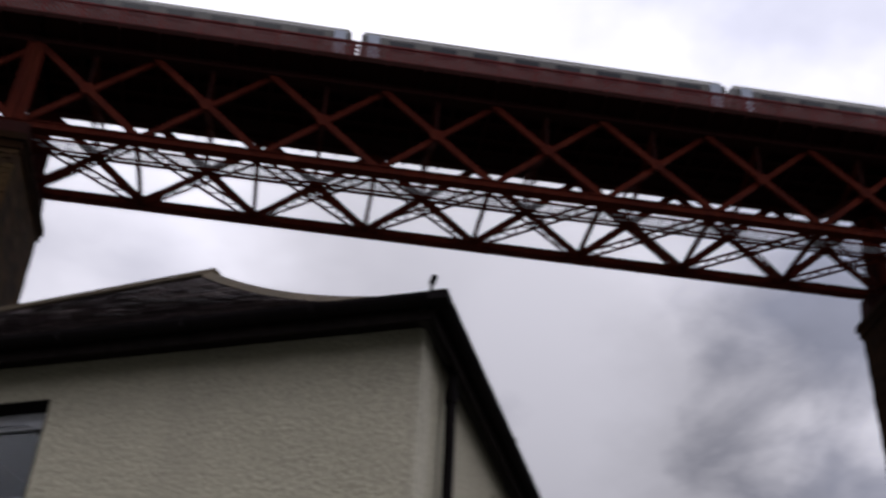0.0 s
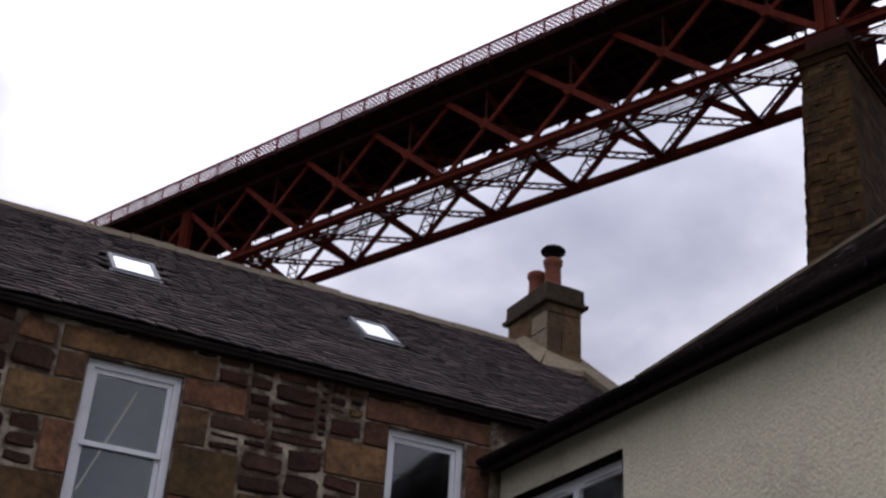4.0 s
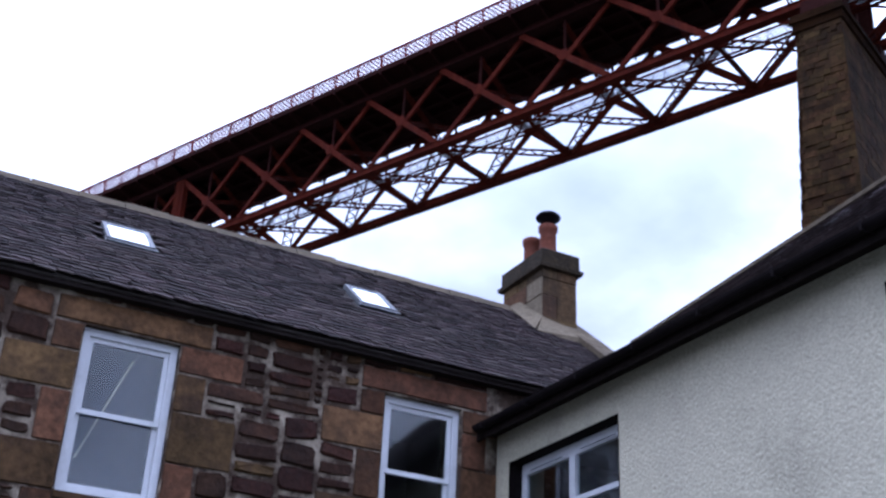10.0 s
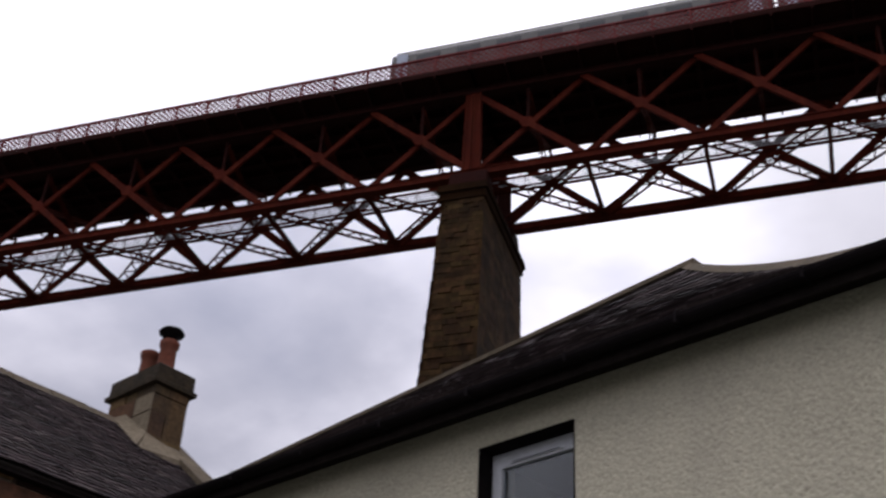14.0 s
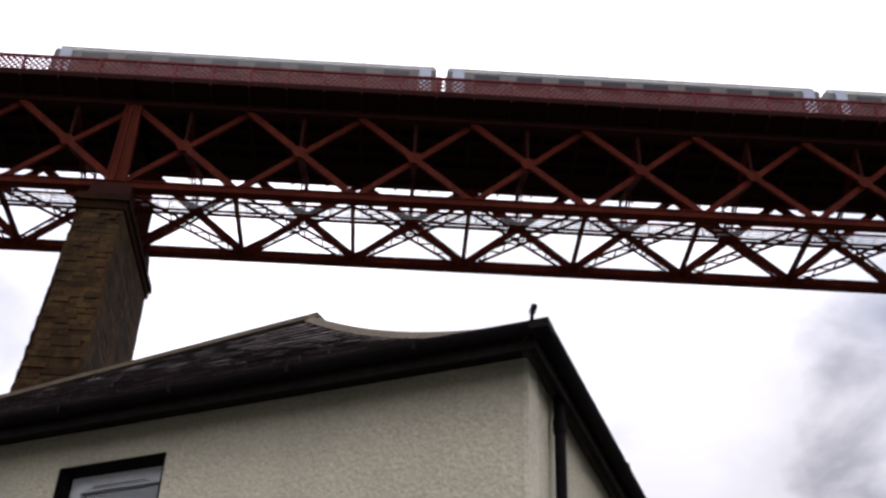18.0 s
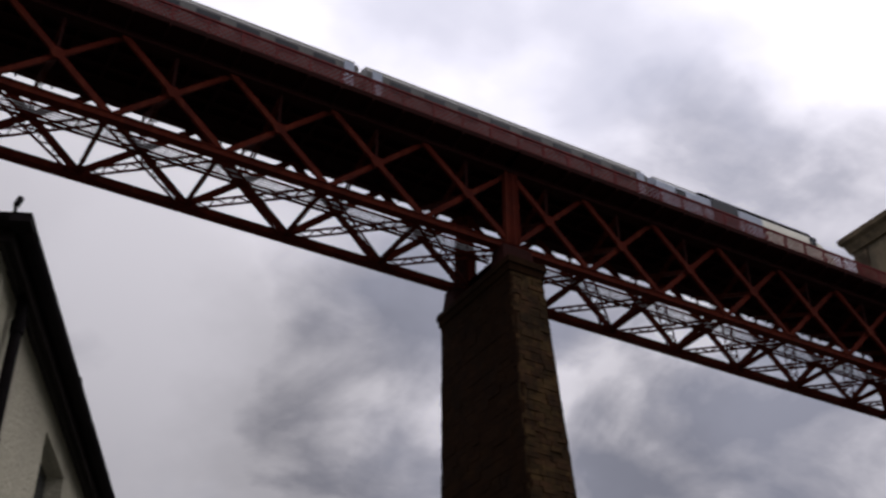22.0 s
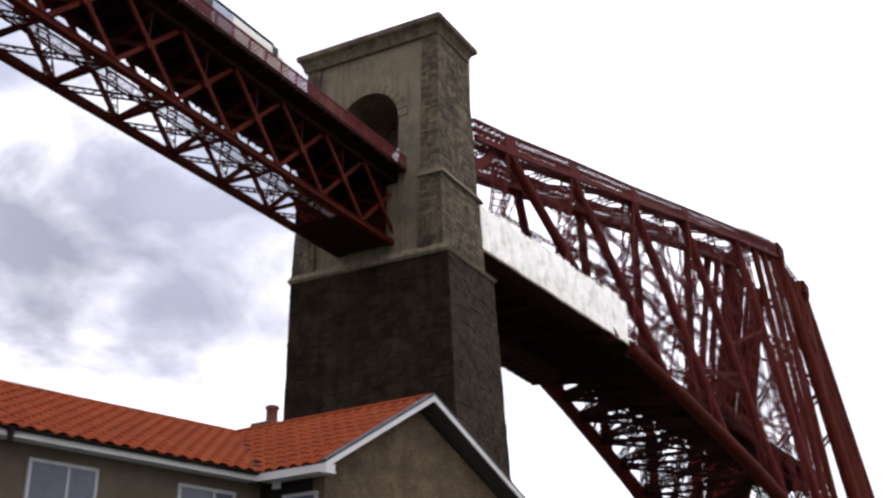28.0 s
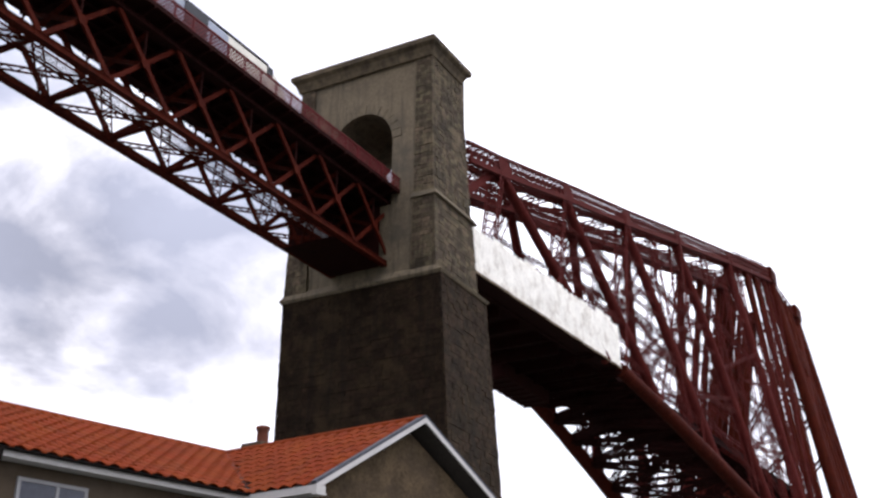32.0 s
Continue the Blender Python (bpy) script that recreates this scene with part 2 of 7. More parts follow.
M_STEEL = material("red_oxide_paint", (0.050, 0.0076, 0.0037), (0.6, 1.35), 0.5, 7, 0.72, 0, 0.15, 14, stain=(0.022, 0.0052, 0.0038), stain_scale=0.7,
                   stain_amount=0.6, streak=(0.095, 0.021, 0.010), streak_amount=0.4, spec=0.03)
# lighter copy of red_oxide_paint: light and haze on the cantilever in the colour
M_STEEL_LIT = material("fresh_red_oxide_paint", (0.080, 0.0145, 0.0120), (0.65, 1.3), 0.3, 5, 0.72, 0, 0.15, 10, stain=(0.036, 0.0075, 0.0065), stain_scale=0.3,
                         stain_amount=0.6, streak=(0.12, 0.026, 0.020), streak_amount=0.35, spec=0.03)
M_PARAPET = material("parapet_paint", (0.100, 0.0185, 0.0190), (0.7, 1.3), 0.8, 9, 0.7, 0, 0.1, 20, stain=(0.07, 0.015, 0.013), stain_amount=0.5, spec=0.05)
# near-black steel: the shade under and behind the decks is in its colour
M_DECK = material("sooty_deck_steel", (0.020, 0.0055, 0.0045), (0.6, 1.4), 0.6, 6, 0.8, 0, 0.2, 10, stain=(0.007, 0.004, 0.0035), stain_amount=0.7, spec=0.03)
M_GRANITE = material("pier_stone", (0.032, 0.0178, 0.0073), (0.45, 1.6), 1.1, 7, 0.9, 0, 0.9, 6, stain=(0.009, 0.0062, 0.0043), stain_scale=0.5,
                     stain_amount=0.75, per_piece=0.36, hue=0.012, streak=(0.010, 0.007, 0.005), streak_amount=0.55, spec=0.05)
M_GRANITE_STUFF = material("pier_stone_joined", (0.032, 0.0178, 0.0073), (0.45, 1.6), 1.1, 7, 0.9, 0, 0.9, 6, stain=(0.009, 0.0062, 0.0043), stain_scale=0.5,
                           stain_amount=0.75, per_piece=0.36, hue=0.012, island=True, streak=(0.010, 0.007, 0.005), streak_amount=0.55, spec=0.05)
# shaded copy of pier_stone for the left flanks; the caps take it too
M_PIER_SHADED = material("soot_blackened_stone", (0.0125, 0.0058, 0.0025), (0.5, 1.5), 0.8, 6, 0.92, 0, 0.9, 6, stain=(0.007, 0.005, 0.004), stain_scale=0.5,
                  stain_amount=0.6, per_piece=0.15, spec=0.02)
M_PIER_SHADED_STUFF = material("soot_blackened_stone_joined", (0.0125, 0.0058, 0.0025), (0.5, 1.5), 0.8, 6, 0.92, 0, 0.9, 6, stain=(0.007, 0.005, 0.004), stain_scale=0.5,
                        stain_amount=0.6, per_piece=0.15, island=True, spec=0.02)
M_TOWER = material("tower_granite", (0.0285, 0.0195, 0.0120), (0.35, 1.75), 0.7, 4, 0.9, 0, 0.9, 6, stain=(0.018, 0.015, 0.012), stain_scale=0.6,
                   stain_amount=0.7, per_piece=0.22, hue=0.01, streak=(0.020, 0.017, 0.012), streak_amount=0.6, spec=0.06)
M_TOWER_STUFF = material("tower_granite_joined", (0.0285, 0.0195, 0.0120), (0.35, 1.75), 0.7, 4, 0.9, 0, 0.9, 6, stain=(0.018, 0.015, 0.012), stain_scale=0.6,
                         stain_amount=0.7, per_piece=0.22, hue=0.01, island=True, streak=(0.020, 0.017, 0.012), streak_amount=0.6, spec=0.06)
# tower_granite darkened by the left face's shade, with that face's brown patches
M_TOWER_SHADED = material("tower_brown_rubble", (0.0165, 0.0105, 0.0062), (0.4, 1.7), 0.6, 4, 0.92, 0, 0.9, 5, stain=(0.036, 0.0245, 0.0125), stain_scale=0.3,
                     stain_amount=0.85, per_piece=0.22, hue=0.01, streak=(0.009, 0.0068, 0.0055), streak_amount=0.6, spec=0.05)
M_TOWER_SHADED_STUFF = material("tower_brown_rubble_joined", (0.0165, 0.0105, 0.0062), (0.4, 1.7), 0.6, 4, 0.92, 0, 0.9, 5, stain=(0.036, 0.0245, 0.0125), stain_scale=0.3,
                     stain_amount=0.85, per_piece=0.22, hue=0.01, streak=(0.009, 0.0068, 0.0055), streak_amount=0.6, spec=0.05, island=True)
M_TOWER_UP = material("tower_upper_stone", (0.080, 0.062, 0.038), (0.45, 1.6), 0.6, 4, 0.9, 0, 0.9, 6, stain=(0.024, 0.020, 0.014), stain_scale=0.5,
                      stain_amount=0.75, per_piece=0.4, hue=0.015, streak=(0.026, 0.021, 0.015), streak_amount=0.6)
M_TOWER_UP_STUFF = material("tower_upper_stone_joined", (0.080, 0.062, 0.038), (0.45, 1.6), 0.6, 4, 0.9, 0, 0.9, 6, stain=(0.024, 0.020, 0.014), stain_scale=0.5,
                            stain_amount=0.75, per_piece=0.4, hue=0.015, island=True, streak=(0.026, 0.021, 0.015), streak_amount=0.6)
M_TOWER_SMOOTH = material("tower_ashlar", (0.138, 0.110, 0.072), (0.75, 1.2), 0.5, 4, 0.9, 0, 0.5, 5, stain=(0.06, 0.053, 0.041), stain_scale=0.3,
                          stain_amount=0.7, streak=(0.052, 0.045, 0.035), streak_amount=0.7)
M_JOINT = material("dark_mortar", (0.020, 0.016, 0.012), (0.7, 1.3), 2, 20, 0.95, 0, 0.4, 30)
M_MORTAR = material("pale_lime_mortar", (0.043, 0.0295, 0.021), (0.5, 1.5), 3, 25, 0.95, 0, 0.8, 25, stain=(0.34, 0.29, 0.22), stain_scale=2.4, stain_amount=0.85)
M_RUBBLE = material("whin_rubble", (0.0275, 0.0125, 0.0080), (0.55, 1.6), 4, 22, 0.88, 0, 1.0, 14, stain=(0.016, 0.011, 0.010), stain_scale=3.0,
                    stain_amount=0.6, per_piece=0.42, hue=0.02)
M_DRESSED = material("dressed_sandstone", (0.078, 0.041, 0.0195), (0.4, 1.75), 2.0, 14, 0.88, 0, 0.6, 24, stain=(0.030, 0.018, 0.012), stain_scale=2.4,
                     stain_amount=0.8, per_piece=0.52, hue=0.02, streak=(0.034, 0.021, 0.014), streak_amount=0.5)
M_CHIMNEY = material("sooty_chimney_stone", (0.085, 0.048, 0.023), (0.5, 1.5), 2.5, 16, 0.9, 0, 0.8, 18, stain=(0.022, 0.018, 0.014), stain_scale=2.2,
                     stain_amount=0.75, per_piece=0.3, hue=0.02, streak=(0.020, 0.016, 0.013), streak_amount=0.6)
M_SLATE = material("grey_slate", (0.037, 0.0268, 0.0262), (0.45, 1.75), 3.5, 34, 0.75, 0, 0.6, 45, per_piece=0.62, hue=0.03,
                   stain=(0.022, 0.0178, 0.0162), stain_scale=1.2, stain_amount=0.5)
M_SLATE_STUFF = material("grey_slate_joined", (0.037, 0.0268, 0.0262), (0.45, 1.75), 3.5, 34, 0.75, 0, 0.6, 45, per_piece=0.62, hue=0.03, island=True,
                         stain=(0.022, 0.0178, 0.0162), stain_scale=1.2, stain_amount=0.5)
M_LIME = material("pale_lime_render", (0.145, 0.118, 0.080), (0.6, 1.3), 2.5, 18, 0.92, 0, 0.6, 20, stain=(0.07, 0.052, 0.035), stain_scale=2.5, stain_amount=0.7)
M_CHIMCAP = material("mossy_sooty_cap", (0.023, 0.017, 0.0105), (0.5, 1.6), 3, 20, 0.92, 0, 0.9, 20, stain=(0.046, 0.032, 0.013), stain_scale=2.5, stain_amount=0.6)
M_SARK = material("roof_boarding", (0.04, 0.034, 0.03), (0.7, 1.3), 2, 20, 0.9, 0, 0.2, 20)
M_RIDGE = material("ridge_stone", (0.088, 0.069, 0.046), (0.65, 1.3), 2, 14, 0.9, 0, 0.6, 18, stain=(0.06, 0.052, 0.036), stain_scale=1.5, stain_amount=0.6)
M_HARL = material("cream_roughcast", (0.45, 0.418, 0.315), (0.70, 1.22), 0.8, 36, 0.92, 0, 1.0, 31, stain=(0.24, 0.22, 0.172), stain_scale=0.8,
                  stain_amount=0.45, streak=(0.26, 0.238, 0.195), streak_amount=0.35)
M_HARL_BAND = material("painted_margin", (0.47, 0.44, 0.345), (0.74, 1.2), 0.9, 30, 0.9, 0, 0.7, 38, stain=(0.30, 0.275, 0.22), stain_scale=2, stain_amount=0.5)
M_BLACK = material("black_gloss_paint", (0.0060, 0.0045, 0.0048), (0.6, 1.6), 2, 20, 0.78, 0, 0.15, 25, stain=(0.015, 0.012, 0.011), stain_amount=0.5, spec=0.04)
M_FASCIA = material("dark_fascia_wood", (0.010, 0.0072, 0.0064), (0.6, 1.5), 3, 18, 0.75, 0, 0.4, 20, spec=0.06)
M_UPVC = material("white_window_paint", (0.50, 0.51, 0.53), (0.9, 1.06), 2, 20, 0.42, 0, 0.05, 20, stain=(0.28, 0.275, 0.26), stain_scale=3, stain_amount=0.35)
M_PANE = material("sky_reflecting_pane", (0.045, 0.050, 0.064), (0.8, 1.2), 0.8, 6, 0.12, 0, 0, 10, spec=0.4)
M_FRAME = material("dull_white_frame", (0.23, 0.23, 0.23), (0.85, 1.1), 2, 14, 0.5, 0, 0.05, 20)
M_VERGE = material("dark_verge_mortar", (0.060, 0.062, 0.072), (0.6, 1.4), 3, 18, 0.9, 0, 0.6, 20)
M_WHITE = material("white_fascia_paint", (0.476, 0.4632, 0.442), (0.85, 1.08), 1, 12, 0.5, 0, 0.05, 20, stain=(0.45, 0.43, 0.4), stain_amount=0.4)
M_GLASS = glass_material("window_glass", (0.75, 0.82, 0.86))
M_LEAD = material("lead_sheet", (0.13, 0.135, 0.145), (0.7, 1.3), 3, 18, 0.5, 0.3, 0.2, 15)
M_CLAY = material("red_clay_pot", (0.11, 0.034, 0.019), (0.6, 1.35), 3, 16, 0.8, 0, 0.3, 25, stain=(0.09, 0.045, 0.035), stain_scale=3, stain_amount=0.6)
M_PANTILE = material("orange_clay_pantile", (0.135, 0.0238, 0.0045), (0.75, 1.25), 2, 12, 0.75, 0, 0.3, 25, per_piece=0.03, spec=0.04, hue=0.004,
                     stain=(0.06, 0.014, 0.006), stain_scale=1.5, stain_amount=0.4)
M_PANTILE_STUFF = material("orange_clay_pantile_joined", (0.135, 0.0238, 0.0045), (0.75, 1.25), 2, 12, 0.75, 0, 0.3, 25, per_piece=0.03, spec=0.04, hue=0.004,
                           island=True, stain=(0.06, 0.014, 0.006), stain_scale=1.5, stain_amount=0.4)
M_GABLE = material("brown_stone_gable", (0.076, 0.054, 0.0305), (0.5, 1.55), 2.2, 14, 0.92, 0, 0.9, 12, stain=(0.045, 0.033, 0.022), stain_scale=1.4, stain_amount=0.8)
M_LANTERN = material("milky_lantern_glass", (0.72, 0.70, 0.58), (0.85, 1.1), 2, 14, 0.35, 0, 0.05, 10)
M_DASH = material("brown_drydash", (0.0675, 0.051, 0.0345), (0.8, 1.2), 1, 45, 0.95, 0, 0.9, 45, stain=(0.10, 0.08, 0.062), stain_scale=0.9, stain_amount=0.5)
# blue-grey that stands in for sky reflected by the sash panes
M_SKY_BACKING = material("grey_blind_cloth", (0.024, 0.028, 0.041), (0.9, 1.1), 1.5, 10, 0.9, 0, 0.1, 20)
M_ROOMDARK = material("dim_room_plaster", (0.20, 0.18, 0.16), (0.85, 1.1), 1, 8, 0.9, 0, 0.05, 10)
M_SHEET = material("white_scaffold_sheeting", (0.86, 0.84, 0.76), (0.8, 1.1), 0.5, 3, 0.6, 0, 0.6, 3, stain=(0.36, 0.31, 0.24), stain_scale=0.7, stain_amount=0.55)
M_BOARD = material("weathered_board", (0.16, 0.115, 0.07), (0.5, 1.4), 1, 8, 0.85, 0, 0.3, 10, stain=(0.05, 0.035, 0.025), stain_scale=0.8, stain_amount=0.8)
M_GRATING = material("galvanised_grating", (0.24, 0.245, 0.26), (0.8, 1.2), 1, 10, 0.5, 0.5, 0.2, 20)
M_COACH = material("coach_grey_paint", (0.060, 0.058, 0.055), (0.9, 1.1), 0.4, 5, 0.4, 0.1, 0.05, 5, stain=(0.09, 0.085, 0.075), stain_amount=0.5)
M_COACH_BLUE = material("coach_blue_grey_paint", (0.27, 0.30, 0.36), (0.9, 1.1), 0.4, 5, 0.4, 0.1, 0.05, 5, stain=(0.15, 0.15, 0.16), stain_amount=0.4)
M_COACH_PALE = material("coach_cream_paint", (0.60, 0.58, 0.50), (0.9, 1.1), 0.4, 5, 0.4, 0.1, 0.05, 5, stain=(0.4, 0.38, 0.33), stain_amount=0.4)
M_COACH_ROOF = material("coach_roof_grey", (0.31, 0.30, 0.27), (0.8, 1.2), 0.5, 6, 0.7, 0, 0.1, 10, stain=(0.08, 0.075, 0.07), stain_amount=0.6)
M_COACH_WINDOW = material("coach_dark_glass", (0.02, 0.022, 0.026), (0.8, 1.2), 1, 8, 0.12, 0, 0, 10)
M_GROUND = material("asphalt_and_verge", (0.095, 0.095, 0.088), (0.6, 1.4), 0.3, 12, 0.9, 0, 0.5, 20, stain=(0.05, 0.075, 0.03), stain_scale=0.05, stain_amount=0.9)
M_SKYGLASS = glass_material("skylight_glass", (0.8, 0.85, 0.88), 0.03)
M_SKYGLASS.node_tree.nodes["Principled BSDF"].inputs["Transmission Weight"].default_value = 0.0
M_SKYGLASS.node_tree.nodes["Principled BSDF"].inputs["Metallic"].default_value = 0.85

# ---------------------------------------------------------------- mesh tools
class Mesh:
    """Collects corners and faces for one mesh."""

    def __init__(self):
        self.v, self.f = [], []

    def add(self, verts, faces):
        o = len(self.v)
        self.v += [tuple(p) for p in verts]
        self.f += [tuple(i + o for i in q) for q in faces]
        return self

    def box(self, x0, x1, y0, y1, z0, z1, m=None):
        c = [Vector((x, y, z)) for z in (z0, z1) for y in (y0, y1) for x in (x0, x1)]
        if m is not None:
            c = [m @ p for p in c]
        return self.add(c, BOXF)

    def beam(self, p, q, w, h, up=(0, 0, 1)):
        """A bar from p to q, w wide across and h deep along up."""
        p, q, up = Vector(p), Vector(q), Vector(up)
        d = (q - p).normalized()
        s = d.cross(up).normalized()
        u = s.cross(d)
        c = [b + s * (i * w / 2) + u * (j * h / 2) for b in (p, q) for j in (-1, 1) for i in (-1, 1)]
        return self.add(c, [(0, 1, 3, 2), (4, 6, 7, 5), (0, 4, 5, 1), (2, 3, 7, 6), (0, 2, 6, 4), (1, 5, 7, 3)])

    def ibeam(self, p, q, w, h, t=0.05, up=(0, 0, 1)):
        """An I-section: a web and two flanges."""
        p, q, up = Vector(p), Vector(q), Vector(up)
        d = (q - p).normalized()
        s = d.cross(up).normalized()
        u = s.cross(d)
        a, b, c = w / 2, h / 2, h / 2 - t
        prof = [(-a, -b), (a, -b), (a, -c), (t / 2, -c), (t / 2, c), (a, c), (a, b), (-a, b), (-a, c), (-t / 2, c), (-t / 2, -c), (-a, -c)]
        vs = [e + s * x + u * y for e in (p, q) for x, y in prof]
        fs = [(i, (i + 1) % 12, 12 + (i + 1) % 12, 12 + i) for i in range(12)] + [tuple(range(11, -1, -1)), tuple(range(12, 24))]
        return self.add(vs, fs)

    def laced(self, p, q, w, h, bar=0.09, n=8, up=(0, 0, 1), lace=0.6):
        """A laced strut: four corner angles with zigzag lacing on the two broad faces."""
        p, q, up = Vector(p), Vector(q), Vector(up)
        d = (q - p).normalized()
        s = d.cross(up).normalized()
        u = s.cross(d)
        for i in (-1, 1):
            for j in (-1, 1):
                o = s * (i * w / 2) + u * (j * h / 2)
                self.beam(p + o, q + o, bar, bar, up)
        for j in (-1, 1):
            for k in range(n):
                a, b = p.lerp(q, k / n), p.lerp(q, (k + 1) / n)
                sg = 1 if k % 2 else -1
                self.beam(a + s * (sg * w / 2) + u * (j * h / 2), b - s * (sg * w / 2) + u * (j * h / 2), bar * lace, bar * 0.35, u)
        for i in (-1, 1):
            for k in range(n):
                a, b = p.lerp(q, k / n), p.lerp(q, (k + 1) / n)
                sg = 1 if k % 2 else -1
                self.beam(a + u * (sg * h / 2) + s * (i * w / 2), b - u * (sg * h / 2) + s * (i * w / 2), bar * lace, bar * 0.35, s)
        return self

    def lattice(self, p, q, w, bar, n, up=(0, 0, 1)):
        """A flat lattice strut: two edge bars with one zigzag between them."""
        p, q, up = Vector(p), Vector(q), Vector(up)
        d = (q - p).normalized()
        s = d.cross(up).normalized()
        for i in (-1, 1):
            self.beam(p + s * (i * w / 2), q + s * (i * w / 2), bar, bar, up)
        for k in range(n):
            sg = 1 if k % 2 else -1
            self.beam(p.lerp(q, k / n) + s * (sg * w / 2), p.lerp(q, (k + 1) / n) - s * (sg * w / 2), bar * 0.7, bar * 0.5, up)
        return self

    def tube(self, p, q, r0, r1, n=10, caps=True):
        p, q = Vector(p), Vector(q)
        d = (q - p).normalized()
        s = d.orthogonal().normalized()
        u = d.cross(s)
        ring = [s * math.cos(6.28318 * i / n) + u * math.sin(6.28318 * i / n) for i in range(n)]
        vs = [p + c * r0 for c in ring] + [q + c * r1 for c in ring]
        fs = [(i, (i + 1) % n, n + (i + 1) % n, n + i) for i in range(n)]
        if caps:
            fs += [tuple(range(n - 1, -1, -1)), tuple(range(n, 2 * n))]
        return self.add(vs, fs)

    def prism(self, outline, axis_from, axis_to, m=None):
        """Extrudes a closed outline (list of 3D points) by the vector from axis_from to axis_to."""
        e = Vector(axis_to) - Vector(axis_from)
        a = [Vector(p) for p in outline]
        n = len(a)
        vs = a + [p + e for p in a]
        if m is not None:
            vs = [m @ p for p in vs]
        fs = [tuple(range(n - 1, -1, -1)), tuple(range(n, 2 * n))] + [(i, (i + 1) % n, n + (i + 1) % n, n + i) for i in range(n)]
        return self.add(vs, fs)

    def data(self, name, mat, smooth=False):
        me = bpy.data.meshes.new(name)
        me.from_pydata(self.v, [], self.f)
        me.materials.append(mat)
        me.update()
        bm = bmesh.new()
        bm.from_mesh(me)
        bmesh.ops.recalc_face_normals(bm, faces=bm.faces)
        bm.to_mesh(me)
        bm.free()
        if smooth:
            for f in me.polygons:
                f.use_smooth = True
        return me


BOXF = [(0, 2, 3, 1), (4, 5, 7, 6), (0, 1, 5, 4), (2, 6, 7, 3), (0, 4, 6, 2), (1, 3, 7, 5)]


def thing(name, label, category, group="", kind="", at=None):
    ob = new(name)
    ob.empty_display_size = 0.3
    if at is not None:
        ob.matrix_world = at
    return tagged(ob, label, category, group, kind)


def part(name, mesh, mat, parent, label="", smooth=False):
    """One mesh object under a thing or a part; mesh is a Mesh or finished mesh data."""
    me = mesh.data(name, mat, smooth) if isinstance(mesh, Mesh) else mesh
    ob = new(name, me)
    if parent is not None:
        ob.parent = parent
    if label:
        ob["label"] = label
    return ob


def solo(name, mesh, mat, label, category="", group="", kind="", smooth=False):
    ob = new(name, mesh.data(name, mat, smooth))
    return tagged(ob, label, category, group, kind)


# ---------------------------------------------------------------- ground
solo("ground", Mesh().box(-2500, 2500, -2500, 2500, -0.5, 0.0), M_GROUND, "dark asphalt and rough grass ground", "ground", kind="structure")

# ---------------------------------------------------------------- railway viaduct
GRADE = 1 / 70                 # the line climbs towards the river
PX = -16.03                    # axis of the pier opposite the camera
YN, YF = 50.18, 55.93          # near and far girder
YC = (YN + YF) / 2
ZB, ZT = 42.46, 48.35          # chord centres at x = 0
YP0, YP1 = YN - 1.32, YF + 1.32   # parapets
ZDECK = 49.38


def lift(x, z):
    return z + GRADE * x


def P3(x, y, z):
    return Vector((x, y, lift(x, z)))


def girder_panel_parts(span, y, x0, bay, n, far):
    """Web of one lattice girder: crossed diagonals, hangers from the crossings and gusset plates."""
    dy = 0.13
    for i in range(n):
        a, b = x0 + i * bay, x0 + (i + 1) * bay
        m = Mesh()
        m.beam(P3(a, y - dy, ZT - 0.1), P3(b, y - dy, ZB + 0.1), 0.50 if far else 0.37, 0.05, (0, 1, 0))
        d = (P3(b, y, ZB) - P3(a, y, ZT)).normalized()
        s = d.cross(Vector((0, 1, 0))).normalized()
        for k in (-1, 1):
            m.beam(P3(a, y - dy, ZT - 0.1) + s * (0.17 * k) + Vector((0, 0.07, 0)), P3(b, y - dy, ZB + 0.1) + s * (0.17 * k) + Vector((0, 0.07, 0)), 0.05, 0.16, (0, 1, 0))
        part("diagonal", m, M_STEEL, span)
        m = Mesh()
        p, q = P3(a, y + dy, ZB + 0.1), P3(b, y + dy, ZT - 0.1)
        d = (q - p).normalized()
        s = d.cross(Vector((0, 1, 0))).normalized()
        m.beam(p, q, 0.48 if far else 0.31, 0.04, (0, 1, 0))
        for k in (-1, 1):
            m.beam(p + s * (0.14 * k) + Vector((0, 0.07, 0)), q + s * (0.14 * k) + Vector((0, 0.07, 0)), 0.05, 0.14, (0, 1, 0))
        part("diagonal", m, M_STEEL, span)
        c = P3((a + b) / 2, y, (ZB + ZT) / 2)
        m = Mesh()
        m.beam(c + Vector((0, 0.1, 0)), P3((a + b) / 2, y + 0.1, ZT - 0.2), 0.16, 0.10, (0, 1, 0))
        # hangers darkened for the shade under the overhanging deck
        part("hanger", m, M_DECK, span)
        m = Mesh()
        m.prism([c + Vector((0.42 * math.cos(k * 1.0472), -0.17, 0.42 * math.sin(k * 1.0472))) for k in range(6)], (0, 0, 0), (0, 0.03, 0))
        part("gusset_plate", m, M_STEEL, span)


